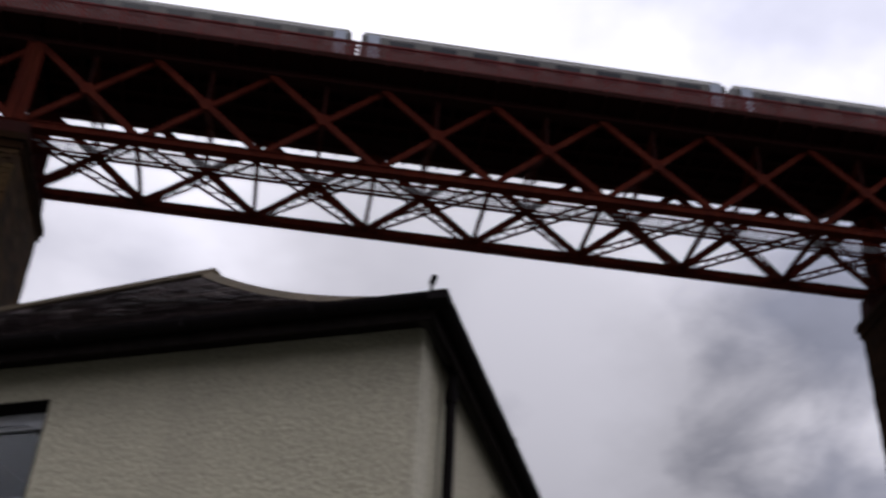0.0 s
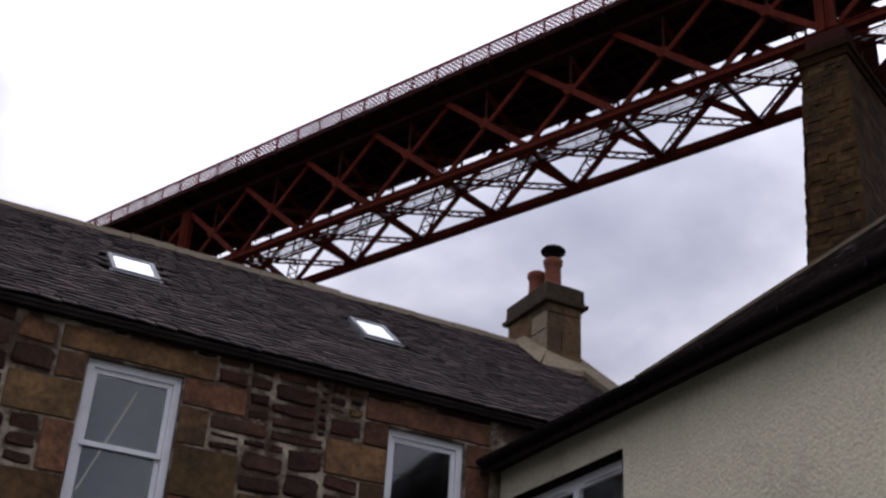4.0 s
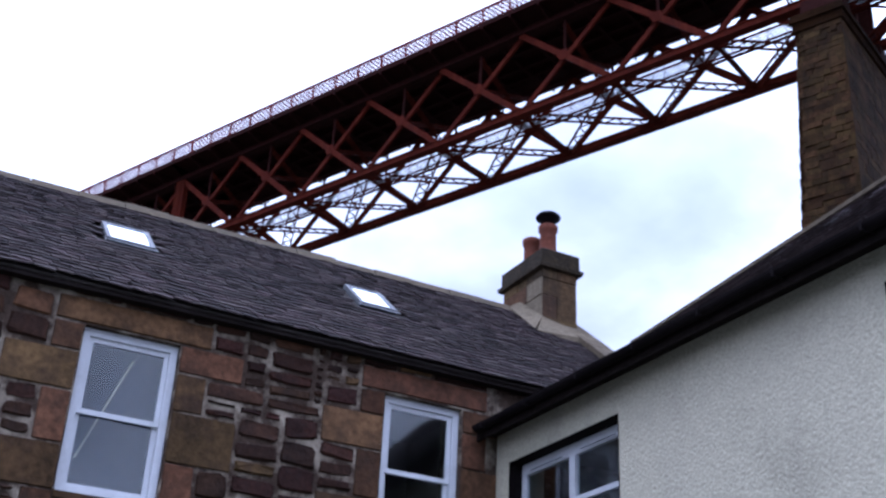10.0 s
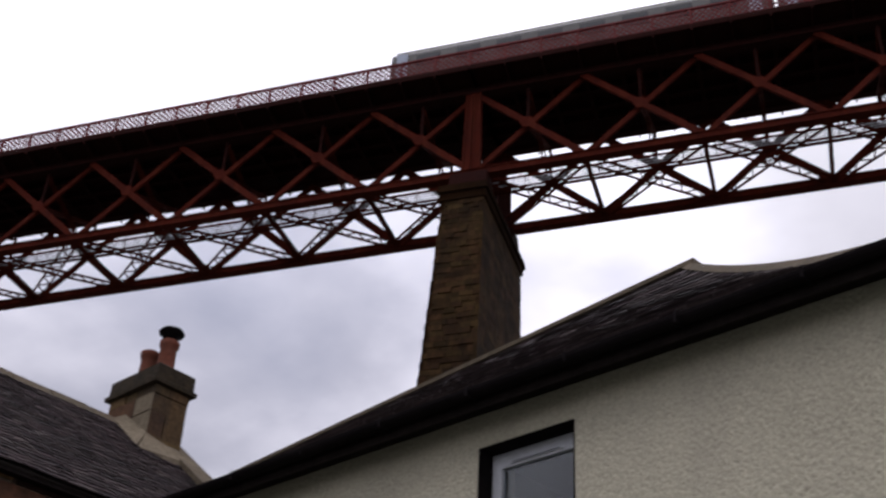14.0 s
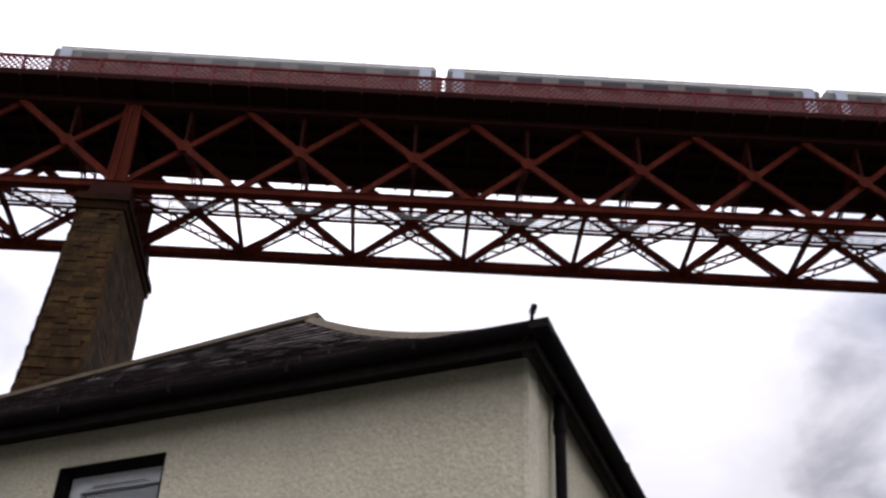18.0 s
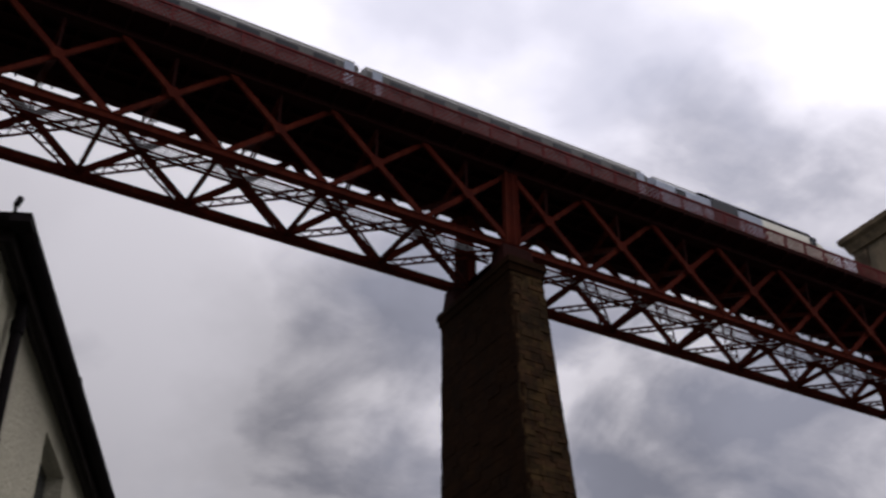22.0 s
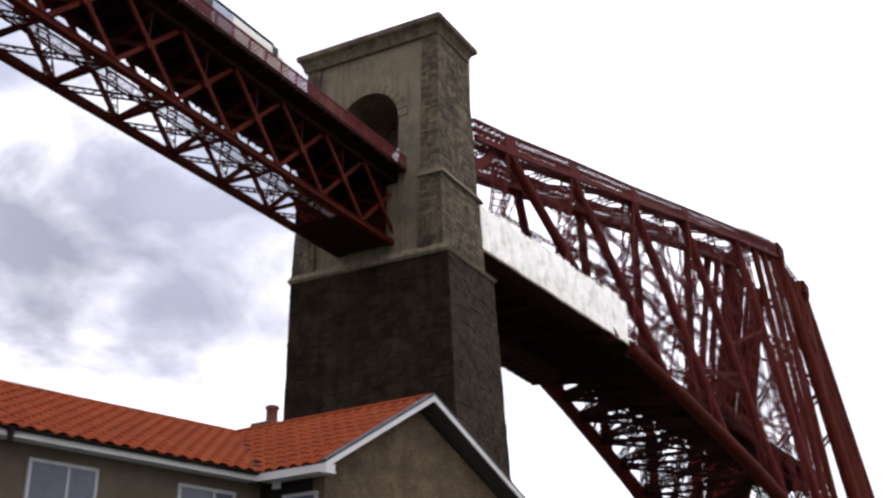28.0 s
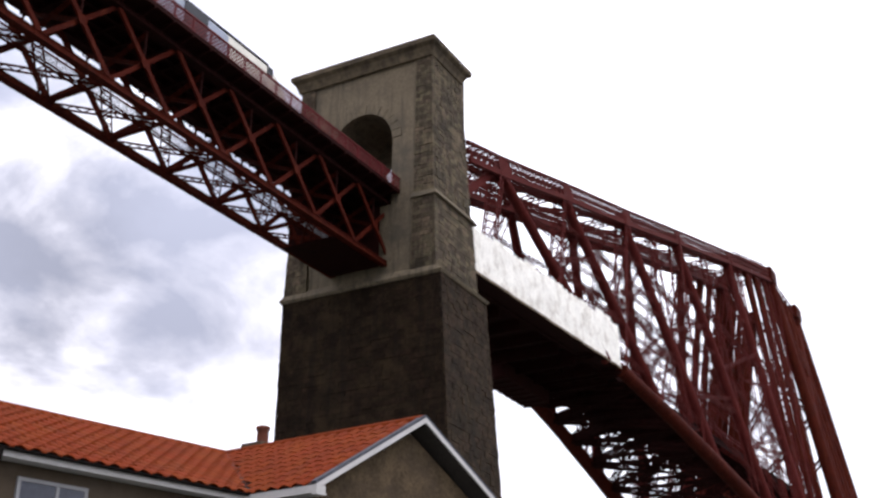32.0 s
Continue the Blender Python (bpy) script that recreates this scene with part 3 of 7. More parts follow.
def chord(span, name, y, x0, x1, z, w, h, mat=None):
    m = Mesh()
    m.beam(P3(x0, y, z), P3(x1, y, z), w, h - 0.1)
    for k in (-1, 1):
        m.beam(P3(x0, y, z + k * (h / 2 - 0.03)), P3(x1, y, z + k * (h / 2 - 0.03)), w + 0.16, 0.06)
    n = int((x1 - x0) / 1.06)
    for i in range(n + 1):
        x = x0 + (x1 - x0) * i / n
        for k in (-1, 1):
            m.beam(P3(x, y + k * (w / 2 + 0.03), z - h / 2 + 0.05), P3(x, y + k * (w / 2 + 0.03), z + h / 2 - 0.05), 0.08, 0.05, (0, 1, 0))
    return part(name, m, mat or M_STEEL, span)


def end_post(span, y, x, sgn):
    """Tapered plate post over the pier with a raised edge."""
    m = Mesh()
    m.prism([P3(x + sgn * 0.04, y - 0.2, ZB + 0.2), P3(x + sgn * 0.50, y - 0.2, ZB + 0.2), P3(x + sgn * 0.42, y - 0.2, ZT - 0.2), P3(x + sgn * 0.04, y - 0.2, ZT - 0.2)], (0, 0, 0), (0, 0.4, 0))
    m.beam(P3(x + sgn * 0.48, y - 0.24, ZB + 0.2), P3(x + sgn * 0.40, y - 0.24, ZT - 0.2), 0.10, 0.1, (0, 1, 0))
    m.beam(P3(x + sgn * 0.09, y - 0.24, ZB + 0.2), P3(x + sgn * 0.09, y - 0.24, ZT - 0.2), 0.10, 0.1, (0, 1, 0))
    part("end_post", m, M_STEEL, span)


def lateral_bracing(span, x0, bay, n):
    """Wind bracing in the plane of the bottom chords: cross struts and laced diagonals."""
    z = ZB - 0.12
    for i in range(n + 1):
        x = x0 + i * bay
        part("cross_strut", Mesh().ibeam(P3(x, YN + 0.2, z + 0.15), P3(x, YF - 0.2, z + 0.15), 0.22, 0.30, 0.05), M_STEEL, span)
    for i in range(n):
        a, b = x0 + i * bay, x0 + (i + 1) * bay
        part("wind_brace", Mesh().lattice(P3(a, YN + 0.2, z), P3(b, YF - 0.2, z), 0.62, 0.11, 13), M_STEEL, span)
        part("wind_brace", Mesh().lattice(P3(b, YN + 0.2, z), P3(a, YF - 0.2, z), 0.62, 0.11, 13), M_STEEL, span)
        # sway frame between the two webs, half way up
        xm = (a + b) / 2
        zm = (ZB + ZT) / 2
        m = Mesh()
        m.laced(P3(xm, YN + 0.1, zm), P3(xm, YF - 0.1, ZT - 0.5), 0.2, 0.2, 0.06, 10)
        m.laced(P3(xm, YF - 0.1, zm), P3(xm, YN + 0.1, ZT - 0.5), 0.2, 0.2, 0.06, 10)
        part("sway_frame", m, M_STEEL, span)


def deck_parts(span, x0, x1, bay):
    m = Mesh()
    m.beam(P3(x0, YC, ZDECK - 0.13), P3(x1, YC, ZDECK - 0.13), YP1 - YP0 + 0.1, 0.14)
    part("deck_plate", m, M_DECK, span, "dark riveted deck plating")
    # cross girders under the deck
    n = int(round((x1 - x0) / (bay / 3)))
    for i in range(n + 1):
        x = x0 + (x1 - x0) * i / n
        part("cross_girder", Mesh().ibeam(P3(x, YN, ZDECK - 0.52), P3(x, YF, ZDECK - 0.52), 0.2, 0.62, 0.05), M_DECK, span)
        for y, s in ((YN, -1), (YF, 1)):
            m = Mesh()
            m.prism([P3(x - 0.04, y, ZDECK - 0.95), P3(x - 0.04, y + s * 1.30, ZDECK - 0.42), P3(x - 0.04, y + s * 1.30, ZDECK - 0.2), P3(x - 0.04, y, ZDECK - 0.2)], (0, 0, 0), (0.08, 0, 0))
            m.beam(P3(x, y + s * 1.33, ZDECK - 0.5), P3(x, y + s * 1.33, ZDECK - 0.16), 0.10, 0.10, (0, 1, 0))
            # brackets and edge girders wear the shaded colour as well
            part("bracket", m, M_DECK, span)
    for y in (YN + 1.0, YN + 2.0, YC + 0.6, YC + 1.7):
        part("rail_bearer", Mesh().ibeam(P3(x0, y, ZDECK - 0.45), P3(x1, y, ZDECK - 0.45), 0.25, 0.5, 0.05), M_DECK, span)
    for y in (YP0, YP1):
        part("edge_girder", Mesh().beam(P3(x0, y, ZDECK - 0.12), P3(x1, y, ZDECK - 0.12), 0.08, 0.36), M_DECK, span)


LATTICE = {}


def lattice_panel(w, h):
    """One parapet panel: fine crossed flats between the posts."""
    key = (round(w, 3), h)
    if key not in LATTICE:
        m = Mesh()
        pitch, t = 0.34, 0.098
        k = -h
        while k < w:
            for s in (1, -1):
                xa, xb = max(k, 0), min(k + h, w)
                if xb - xa > 0.03:
                    za, zb = xa - k, xb - k
                    if s < 0:
                        za, zb = h - za, h - zb
                    m.beam((xa, 0.012 * s, za), (xb, 0.012 * s, zb), t, 0.016, (0, 1, 0))
            k += pitch
        LATTICE[key] = m.data("lattice_panel", M_PARAPET)
    return LATTICE[key]


def parapet(span, y, x0, x1, bay, h=1.16):
    n = int(round((x1 - x0) / (bay / 3)))
    w = (x1 - x0) / n
    post = Mesh().beam((0, 0, 0), (0, 0, h + 0.06), 0.13, 0.1, (0, 1, 0)).data("parapet_post", M_PARAPET)
    for i in range(n):
        x = x0 + i * w
        ob = part("parapet_post", post, None, span)
        ob.location = P3(x, y, ZDECK)
        ob = part("lattice_panel", lattice_panel(w, h - 0.12), None, span)
        ob.matrix_local = Matrix.Translation(P3(x, y, ZDECK + 0.06)) @ pose(0, 0, 0, 0, -math.degrees(math.atan(GRADE)), 0)
    part("hand_rail", Mesh().beam(P3(x0, y, ZDECK + h), P3(x1, y, ZDECK + h), 0.12, 0.13), M_PARAPET, span)
    part("toe_rail", Mesh().beam(P3(x0, y, ZDECK + 0.05), P3(x1, y, ZDECK + 0.05), 0.07, 0.07), M_PARAPET, span)


def walkway(span, x0, x1):
    """Pale grating walkway hung between the bottom chords."""
    z = ZB + 0.0
    part("walkway_girder", Mesh().ibeam(P3(x0, YN + 1.95, z - 0.18), P3(x1, YN + 1.95, z - 0.18), 0.12, 0.14, 0.03), M_STEEL, span)
    m = Mesh()
    for i in range(4):
        y = YN + 1.0 + 0.2 * i
        m.beam(P3(x0, y, z), P3(x1, y, z), 0.05, 0.03)
    for i in range(int((x1 - x0) / 0.8)):
        m.beam(P3(x0 + 0.8 * i, YN + 0.9, z - 0.02), P3(x0 + 0.8 * i, YN + 1.72, z - 0.02), 0.03, 0.03)
    w = part("walkway_grating", m, M_GRATING, span, "pale galvanised maintenance walkway")
    for dy in (-0.68, 0.2):
        part("walkway_bearer", Mesh().beam(P3(x0, YN + 1.55 + dy, z - 0.08), P3(x1, YN + 1.55 + dy, z - 0.08), 0.07, 0.14), M_STEEL, span)
        m = Mesh()
        m.beam(P3(x0, YN + 1.55 + dy, z + 1.0), P3(x1, YN + 1.55 + dy, z + 1.0), 0.04, 0.04)
        for i in range(int((x1 - x0) / 2.13) + 1):
            m.beam(P3(x0 + i * 2.13, YN + 1.55 + dy, z), P3(x0 + i * 2.13, YN + 1.55 + dy, z + 1.0), 0.04, 0.04, (0, 1, 0))
        part("walkway_handrail", m, M_STEEL, span)


SPANS = [(PX - 102.4, 6.4), (PX - 51.2, 6.4), (PX, 6.4), (PX + 51.2, 5.909)]
for sx, bay in SPANS:
    ex = sx + 8 * bay
    span = thing("viaduct_span", "red-painted steel lattice girder railway span on stone piers", "bridge", "approach viaduct spans")
    # over the last span the far girder runs in towards the tower
    for y, far in ((YN, False), (YF - 0.35 if sx > PX + 40 else YF, True)):
        chord(span, "bottom_chord", y, sx, ex, ZB - 0.09, 0.42, 0.48)
        # top chords in shaded steel, since the deck keeps light off them
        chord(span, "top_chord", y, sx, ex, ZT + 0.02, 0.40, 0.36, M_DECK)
        girder_panel_parts(span, y, sx, bay, 8, far)
        end_post(span, y, sx, 1)
        end_post(span, y, ex, -1)
    # plates added to fill the dark mass at the far end posts
    for x in (sx + 0.45, ex - 0.45):
        part("portal_plate", Mesh().beam(P3(x, YF - 0.33, ZB - 0.3), P3(x, YF - 0.33, ZB + 3.2), 0.8, 0.06, (0, 1, 0)), M_DECK, span, "dark plate added at the end of the far girder")
    if sx > PX + 40:
        # near-black plates close the span's end; the upright two stand in for deep shade
        xe = 81.08
        part("end_diaphragm", Mesh().beam(P3(xe, YC + 0.1, ZB - 0.25), P3(xe, YC + 0.1, ZT - 0.3), YF - YN - 0.6, 0.06, (1, 0, 0)), M_DECK, span, "near-black sheet for the deep shade at the end of the span")
        part("end_web_plate", Mesh().beam(P3(xe - bay * 0.57, YF - 0.36, ZB - 0.2), P3(xe - bay * 0.57, YF - 0.36, ZT - 0.3), bay * 1.1, 0.06, (0, 1, 0)), M_DECK, span, "near-black sheet for the shade beside the far web")
        part("end_floor_plate", Mesh().beam(P3(xe - bay * 1.25, YC - 0.1, ZB - 0.38), P3(xe - 0.1, YC - 0.1, ZB - 0.38), YF - YN - 0.75, 0.05), M_DECK, span, "near-black floor plate added at the end of the span")
    lateral_bracing(span, sx, bay, 8)
    deck_parts(span, sx, ex, bay)
    parapet(span, YP0, sx, ex, bay)
    parapet(span, YP1, sx, ex, bay)
    walkway(span, sx + 0.5, ex - 0.5)


# ---------------------------------------------------------------- masonry
BLOCK = {}


def stone_frames(face, row, lens, rng, jitter=0.02, skip=None):
    """Splits a four-cornered face (bl, br, tr, tl, seen from outside) into courses of stones; yields centre, across, up, out, width, height."""
    bl, br, tr, tl = [Vector(p) for p in face]
    H = (tl - bl).length
    n = max(1, int(round(H / row)))
    for i in range(n):
        t0, t1 = i / n, (i + 1) / n
        a0, b0 = bl.lerp(tl, t0), br.lerp(tr, t0)
        a1, b1 = bl.lerp(tl, t1), br.lerp(tr, t1)
        am, bm_ = (a0 + a1) / 2, (b0 + b1) / 2
        W = (bm_ - am).length
        cuts = [0.0]
        first = True
        while cuts[-1] < W - lens[0] * 0.9:
            l = rng.uniform(*lens) * (0.6 if first and i % 2 else 1.0)
            first = False
            cuts.append(min(W, cuts[-1] + l))
        if W - cuts[-1] > 0.02:
            if len(cuts) > 1 and W - cuts[-1] < lens[0] * 0.5:
                cuts[-1] = W
            else:
                cuts.append(W)
        ax = (bm_ - am).normalized()
        up = ((a1 + b1) / 2 - (a0 + b0) / 2)
        h = up.length
        up = up.normalized()
        out = ax.cross(up).normalized()
        up = out.cross(ax)
        for c0, c1 in zip(cuts, cuts[1:]):
            p = am + ax * ((c0 + c1) / 2)
            if skip and skip(p):
                continue
            yield p + out * rng.uniform(-jitter, jitter), ax, up, out, c1 - c0, h


def lay_stones(parent, faces, row, lens, mat, mat_stuff, rng, depth=0.18, gap=0.008, bev=0.010, limit=300, near=None, jitter=0.02, skip=None, name="stone"):
    """Stones on the given faces; the nearest become parts of their own, the rest one joined part."""
    key = (mat.name, name, bev)
    if key not in BLOCK:
        m = Mesh()
        b = bev
        a = [(-.5, 1, -.5), (.5, 1, -.5), (.5, 1, .5), (-.5, 1, .5)]
        c = [(-.5, .3, -.5), (.5, .3, -.5), (.5, .3, .5), (-.5, .3, .5)]
        e = [(-.5 + b, 0, -.5 + b * 1.5), (.5 - b, 0, -.5 + b * 1.5), (.5 - b, 0, .5 - b * 1.5), (-.5 + b, 0, .5 - b * 1.5)]
        fs = [(8, 9, 10, 11)]
        for i in range(4):
            j = (i + 1) % 4
            fs += [(i, j, 4 + j, 4 + i), (4 + i, 4 + j, 8 + j, 8 + i)]
        BLOCK[key] = m.add(a + c + e, fs).data(name, mat)
    block = BLOCK[key]
    bv = [v.co.copy() for v in block.vertices]
    bf = [tuple(p.vertices) for p in block.polygons]
    todo = [s for f in faces for s in stone_frames(f, row, lens, rng, jitter, skip)]
    if near is not None:
        todo.sort(key=lambda s: near(s[0]))
    rest = Mesh()
    for k, (p, ax, up, out, w, h) in enumerate(todo):
        m = Matrix(((ax.x * (w - gap), -out.x * depth, up.x * (h - gap), p.x), (ax.y * (w - gap), -out.y * depth, up.y * (h - gap), p.y),
                    (ax.z * (w - gap), -out.z * depth, up.z * (h - gap), p.z), (0, 0, 0, 1)))
        m = Matrix.Translation(out * 0.0) @ m
        if k < limit:
            ob = part(name, block, None, parent)
            ob.matrix_world = m
        else:
            rest.add([m @ v for v in bv], bf)
    if rest.v:
        ob = part(name + "work", rest, mat_stuff, parent)
        ob["kind"] = "stuff"


def frustum_faces(lo, hi, z0, z1):
    """Outer faces of a battered block: lo and hi are (x0, x1, y0, y1); faces near(-y), left(-x), right(+x), far(+y)."""
    x0, x1, y0, y1 = lo
    X0_, X1_, Y0_, Y1_ = hi
    return {
        "near": ((x0, y0, z0), (x1, y0, z0), (X1_, Y0_, z1), (X0_, Y0_, z1)),
        "left": ((x0, y1, z0), (x0, y0, z0), (X0_, Y0_, z1), (X0_, Y1_, z1)),
        "right": ((x1, y0, z0), (x1, y1, z0), (X1_, Y1_, z1), (X1_, Y0_, z1)),
        "far": ((x1, y1, z0), (x0, y1, z0), (X0_, Y1_, z1), (X1_, Y1_, z1)),
    }


def frustum(lo, hi, z0, z1, inset=0.0):
    x0, x1, y0, y1 = lo
    a, b, c, d = hi
    i = inset
    v = [(x0 + i, y0 + i, z0), (x1 - i, y0 + i, z0), (x1 - i, y1 - i, z0), (x0 + i, y1 - i, z0), (a + i, c + i, z1), (b - i, c + i, z1), (b - i, d - i, z1), (a + i, d - i, z1)]
    return Mesh().add(v, [(3, 2, 1, 0), (4, 5, 6, 7), (0, 1, 5, 4), (1, 2, 6, 5), (2, 3, 7, 6), (3, 0, 4, 7)])


rng = random.Random(5)
for k, px in enumerate((PX - 102.4, PX - 51.2, PX, PX + 51.2)):
    pier = thing("bridge_pier", "tall tapering brown stone pier with a projecting cap", "pier", "viaduct piers")
    zc = 39.45 + GRADE * (px - PX)
    hi = (px - 1.19, px + 1.19, 48.8, 56.8)
    lo = (px - 2.1, px + 2.1, 44.8, 55.6)
    part("core", frustum(lo, hi, 0, zc, 0.09), M_JOINT, pier)
    cap = Mesh().box(px - 1.30, px + 1.30, 48.68, 56.95, zc, zc + 0.5)
    cap.add([(px - 1.42, 48.56, zc + 0.5), (px + 1.42, 48.56, zc + 0.5), (px + 1.42, 57.1, zc + 0.5), (px - 1.42, 57.1, zc + 0.5),
             (px - 1.36, 48.62, zc + 0.98), (px + 1.36, 48.62, zc + 0.98), (px + 1.36, 57.05, zc + 0.98), (px - 1.36, 57.05, zc + 0.98)],
            [(3, 2, 1, 0), (4, 5, 6, 7), (0, 1, 5, 4), (1, 2, 6, 5), (2, 3, 7, 6), (3, 0, 4, 7)])
    part("cap", cap, M_PIER_SHADED, pier, "moulded stone cap course")
    for y in (YN, YF):
        part("bearing", frustum((px - 1.15, px + 1.15, y - 0.75, y + 0.75), (px - 1.05, px + 1.05, y - 0.6, y + 0.6), zc + 0.98, lift(px, ZB) - 0.33), M_DECK, pier)
    f = frustum_faces(lo, hi, 0, zc)
    if k >= 2:
        lay_stones(pier, [f["near"]], 0.33, (0.3, 0.95), M_GRANITE, M_GRANITE_STUFF, rng, limit=150, near=lambda p: -p.z, jitter=0.05, gap=0.008)
        # the left flank's shade is put into a darker stone; other faces use pier_stone
        lay_stones(pier, [f["left"]], 0.45, (0.4, 1.2), M_PIER_SHADED, M_PIER_SHADED_STUFF, rng, limit=75, near=lambda p: -p.z, jitter=0.03, gap=0.005)
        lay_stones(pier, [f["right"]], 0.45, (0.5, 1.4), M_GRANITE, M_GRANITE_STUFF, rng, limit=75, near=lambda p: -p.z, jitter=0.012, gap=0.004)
    else:
        lay_stones(pier, [f["near"], f["right"]], 0.52, (0.7, 1.5), M_GRANITE, M_GRANITE_STUFF, rng, limit=60, near=lambda p: -p.z, jitter=0.03)

# ---------------------------------------------------------------- portal tower at the end of the viaduct
tower = thing("portal_tower", "weathered grey granite bridge tower with an arched railway portal", "tower")
TX0, TX1 = 81.3, 88.3
rngt = random.Random(11)
lower_lo, lower_hi = (80.95, 91.2, 42.25, 60.75), (81.2, 89.9, 44.45, 60.8)
part("base_core", frustum(lower_lo, lower_hi, 0, 41.6, 0.1), M_JOINT, tower)
f = frustum_faces(lower_lo, lower_hi, 0, 41.6)
lay_stones(tower, [f["near"]], 0.46, (0.45, 1.3), M_TOWER, M_TOWER_STUFF, rngt, limit=150, near=lambda p: -p.z, jitter=0.04, gap=0.004, bev=0.005)
# left face in the shaded stone
lay_stones(tower, [f["left"]], 0.46, (0.45, 1.3), M_TOWER_SHADED, M_TOWER_SHADED_STUFF, rngt, limit=150, near=lambda p: -p.z, jitter=0.04, gap=0.004, bev=0.005)
led = Mesh()
led.add([(81.1, 44.35, 41.6), (89.95, 44.35, 41.6), (89.95, 60.9, 41.6), (81.1, 60.9, 41.6), (80.95, 44.2, 41.85), (90.1, 44.2, 41.85), (90.1, 61.05, 41.85), (80.95, 61.05, 41.85),
         (81.25, 44.9, 42.5), (89.2, 44.9, 42.5), (89.2, 60.7, 42.5), (81.25, 60.7, 42.5)],
        [(3, 2, 1, 0), (0, 1, 5, 4), (1, 2, 6, 5), (2, 3, 7, 6), (3, 0, 4, 7), (4, 5, 9, 8), (5, 6, 10, 9), (6, 7, 11, 10), (7, 4, 8, 11), (8, 9, 10, 11)])
part("lower_string_course", led, M_TOWER_SMOOTH, tower)

# upper body with the portal cut through it
ARC_Y, ARC_R, ARC_Z = YC, 3.35, 56.2
def portal_outline(y0, y1, z0, z1, r):
    pts = [(y0, z0), (ARC_Y - r, z0), (ARC_Y - r, ARC_Z)]
    pts += [(ARC_Y - r * math.cos(a), ARC_Z + r * math.sin(a)) for a in [math.pi * i / 16 for i in range(1, 16)]]
    pts += [(ARC_Y + r, ARC_Z), (ARC_Y + r, z0), (y1, z0), (y1, z1), (y0, z1)]
    return pts


def portal_wall(x0, x1, y0, y1, z0, z1, r):
    """A wall with the arch through it: one outline, drawn through the depth of the wall."""
    pts = portal_outline(y0, y1, z0, z1, r)
    return Mesh().prism([(x0, *q) for q in pts], (0, 0, 0), (x1 - x0, 0, 0))


part("portal_wall", portal_wall(TX0 + 0.25, TX1 - 0.3, 45.6, 60.1, 42.4, 64.6, ARC_R), M_TOWER_SMOOTH, tower, "smooth stained ashlar round the arch")
part("portal_wall", portal_wall(TX1 - 0.298, 90.6, 47.3, 59.0, 42.6, 62.5, ARC_R - 0.1), M_TOWER_SMOOTH, tower)
for i in range(15):
    a0, a1 = math.pi * (i + 0.04) / 15, math.pi * (i + 0.96) / 15
    v = [(x, ARC_Y - r * math.cos(a), ARC_Z + r * math.sin(a)) for x in (TX0 + 0.17, TX0 + 0.6) for a, r in ((a0, ARC_R - 0.02), (a1, ARC_R - 0.02), (a1, ARC_R + 0.95), (a0, ARC_R + 0.95))]
    vs = Mesh().add(v, [(0, 1, 2, 3), (7, 6, 5, 4), (0, 4, 5, 1), (1, 5, 6, 2), (2, 6, 7, 3), (3, 7, 4, 0)])
    part("voussoir", vs, M_TOWER_SMOOTH, tower)
# lower stage of the corner piers below the upper string course, and the pilasters above it
for y0, y1, tag in ((45.0, 47.3, "near"), (58.4, 60.65, "far")):
    lo_ = (TX0 - 0.15, 89.1, y0 - 0.1 if tag == "near" else y0 - 0.15, y1 + 0.15 if tag == "near" else y1 + 0.1)
    hi_ = (TX0 - 0.02, 88.6, y0 + 0.12 if tag == "near" else y0, y1 if tag == "near" else y1 - 0.12)
    part("corner_pier_core", frustum(lo_, hi_, 42.4, 49.3, 0.09), M_JOINT, tower)
    fl = frustum_faces(lo_, hi_, 42.4, 49.3)
    lay_stones(tower, [fl["near"], fl["left"]] if tag == "near" else [fl["left"]], 0.44, (0.5, 1.1), M_TOWER_UP, M_TOWER_UP_STUFF, rngt, limit=120, jitter=0.03, gap=0.016)
    part("string_course", frustum((lo_[0] - 0.05, lo_[1] + 0.05, lo_[2] - 0.05, lo_[3] + 0.05), (hi_[0] - 0.08, hi_[1] + 0.08, hi_[2] - 0.08, hi_[3] + 0.08), 49.3, 49.75), M_TOWER_SMOOTH, tower)
    lo2 = (TX0, 88.55, hi_[2] + 0.1, hi_[3] - 0.05)
    hi2 = (TX0 + 0.1, 87.3, hi_[2] + 0.45 if tag == "near" else hi_[2] + 0.15, hi_[3] - 0.1 if tag == "near" else hi_[3] - 0.4)
    part("pilaster_core", frustum(lo2, hi2, 49.7, 64.0, 0.09), M_JOINT, tower)
    fl = frustum_faces(lo2, hi2, 49.7, 64.0)
    lay_stones(tower, [fl["near"], fl["left"]] if tag == "near" else [fl["left"]], 0.40, (0.4, 1.0), M_TOWER_UP, M_TOWER_UP_STUFF, rngt, limit=200, jitter=0.035, gap=0.018)
# panel of ashlar below the deck between the corner piers
part("lower_panel", Mesh().box(TX0 + 0.12, 88.4, 47.2, 58.9, 42.4, 49.3), M_TOWER_SMOOTH, tower)
cor = Mesh()
rows_ = [(81.25, 87.4, 45.45, 60.4, 63.9), (81.15, 87.5, 45.35, 60.5, 64.3), (80.95, 87.8, 45.15, 60.7, 64.75), (80.62, 88.2, 44.85, 61.0, 65.05), (80.58, 88.27, 44.8, 61.05, 65.5), (80.75, 88.1, 45.0, 60.9, 65.72)]
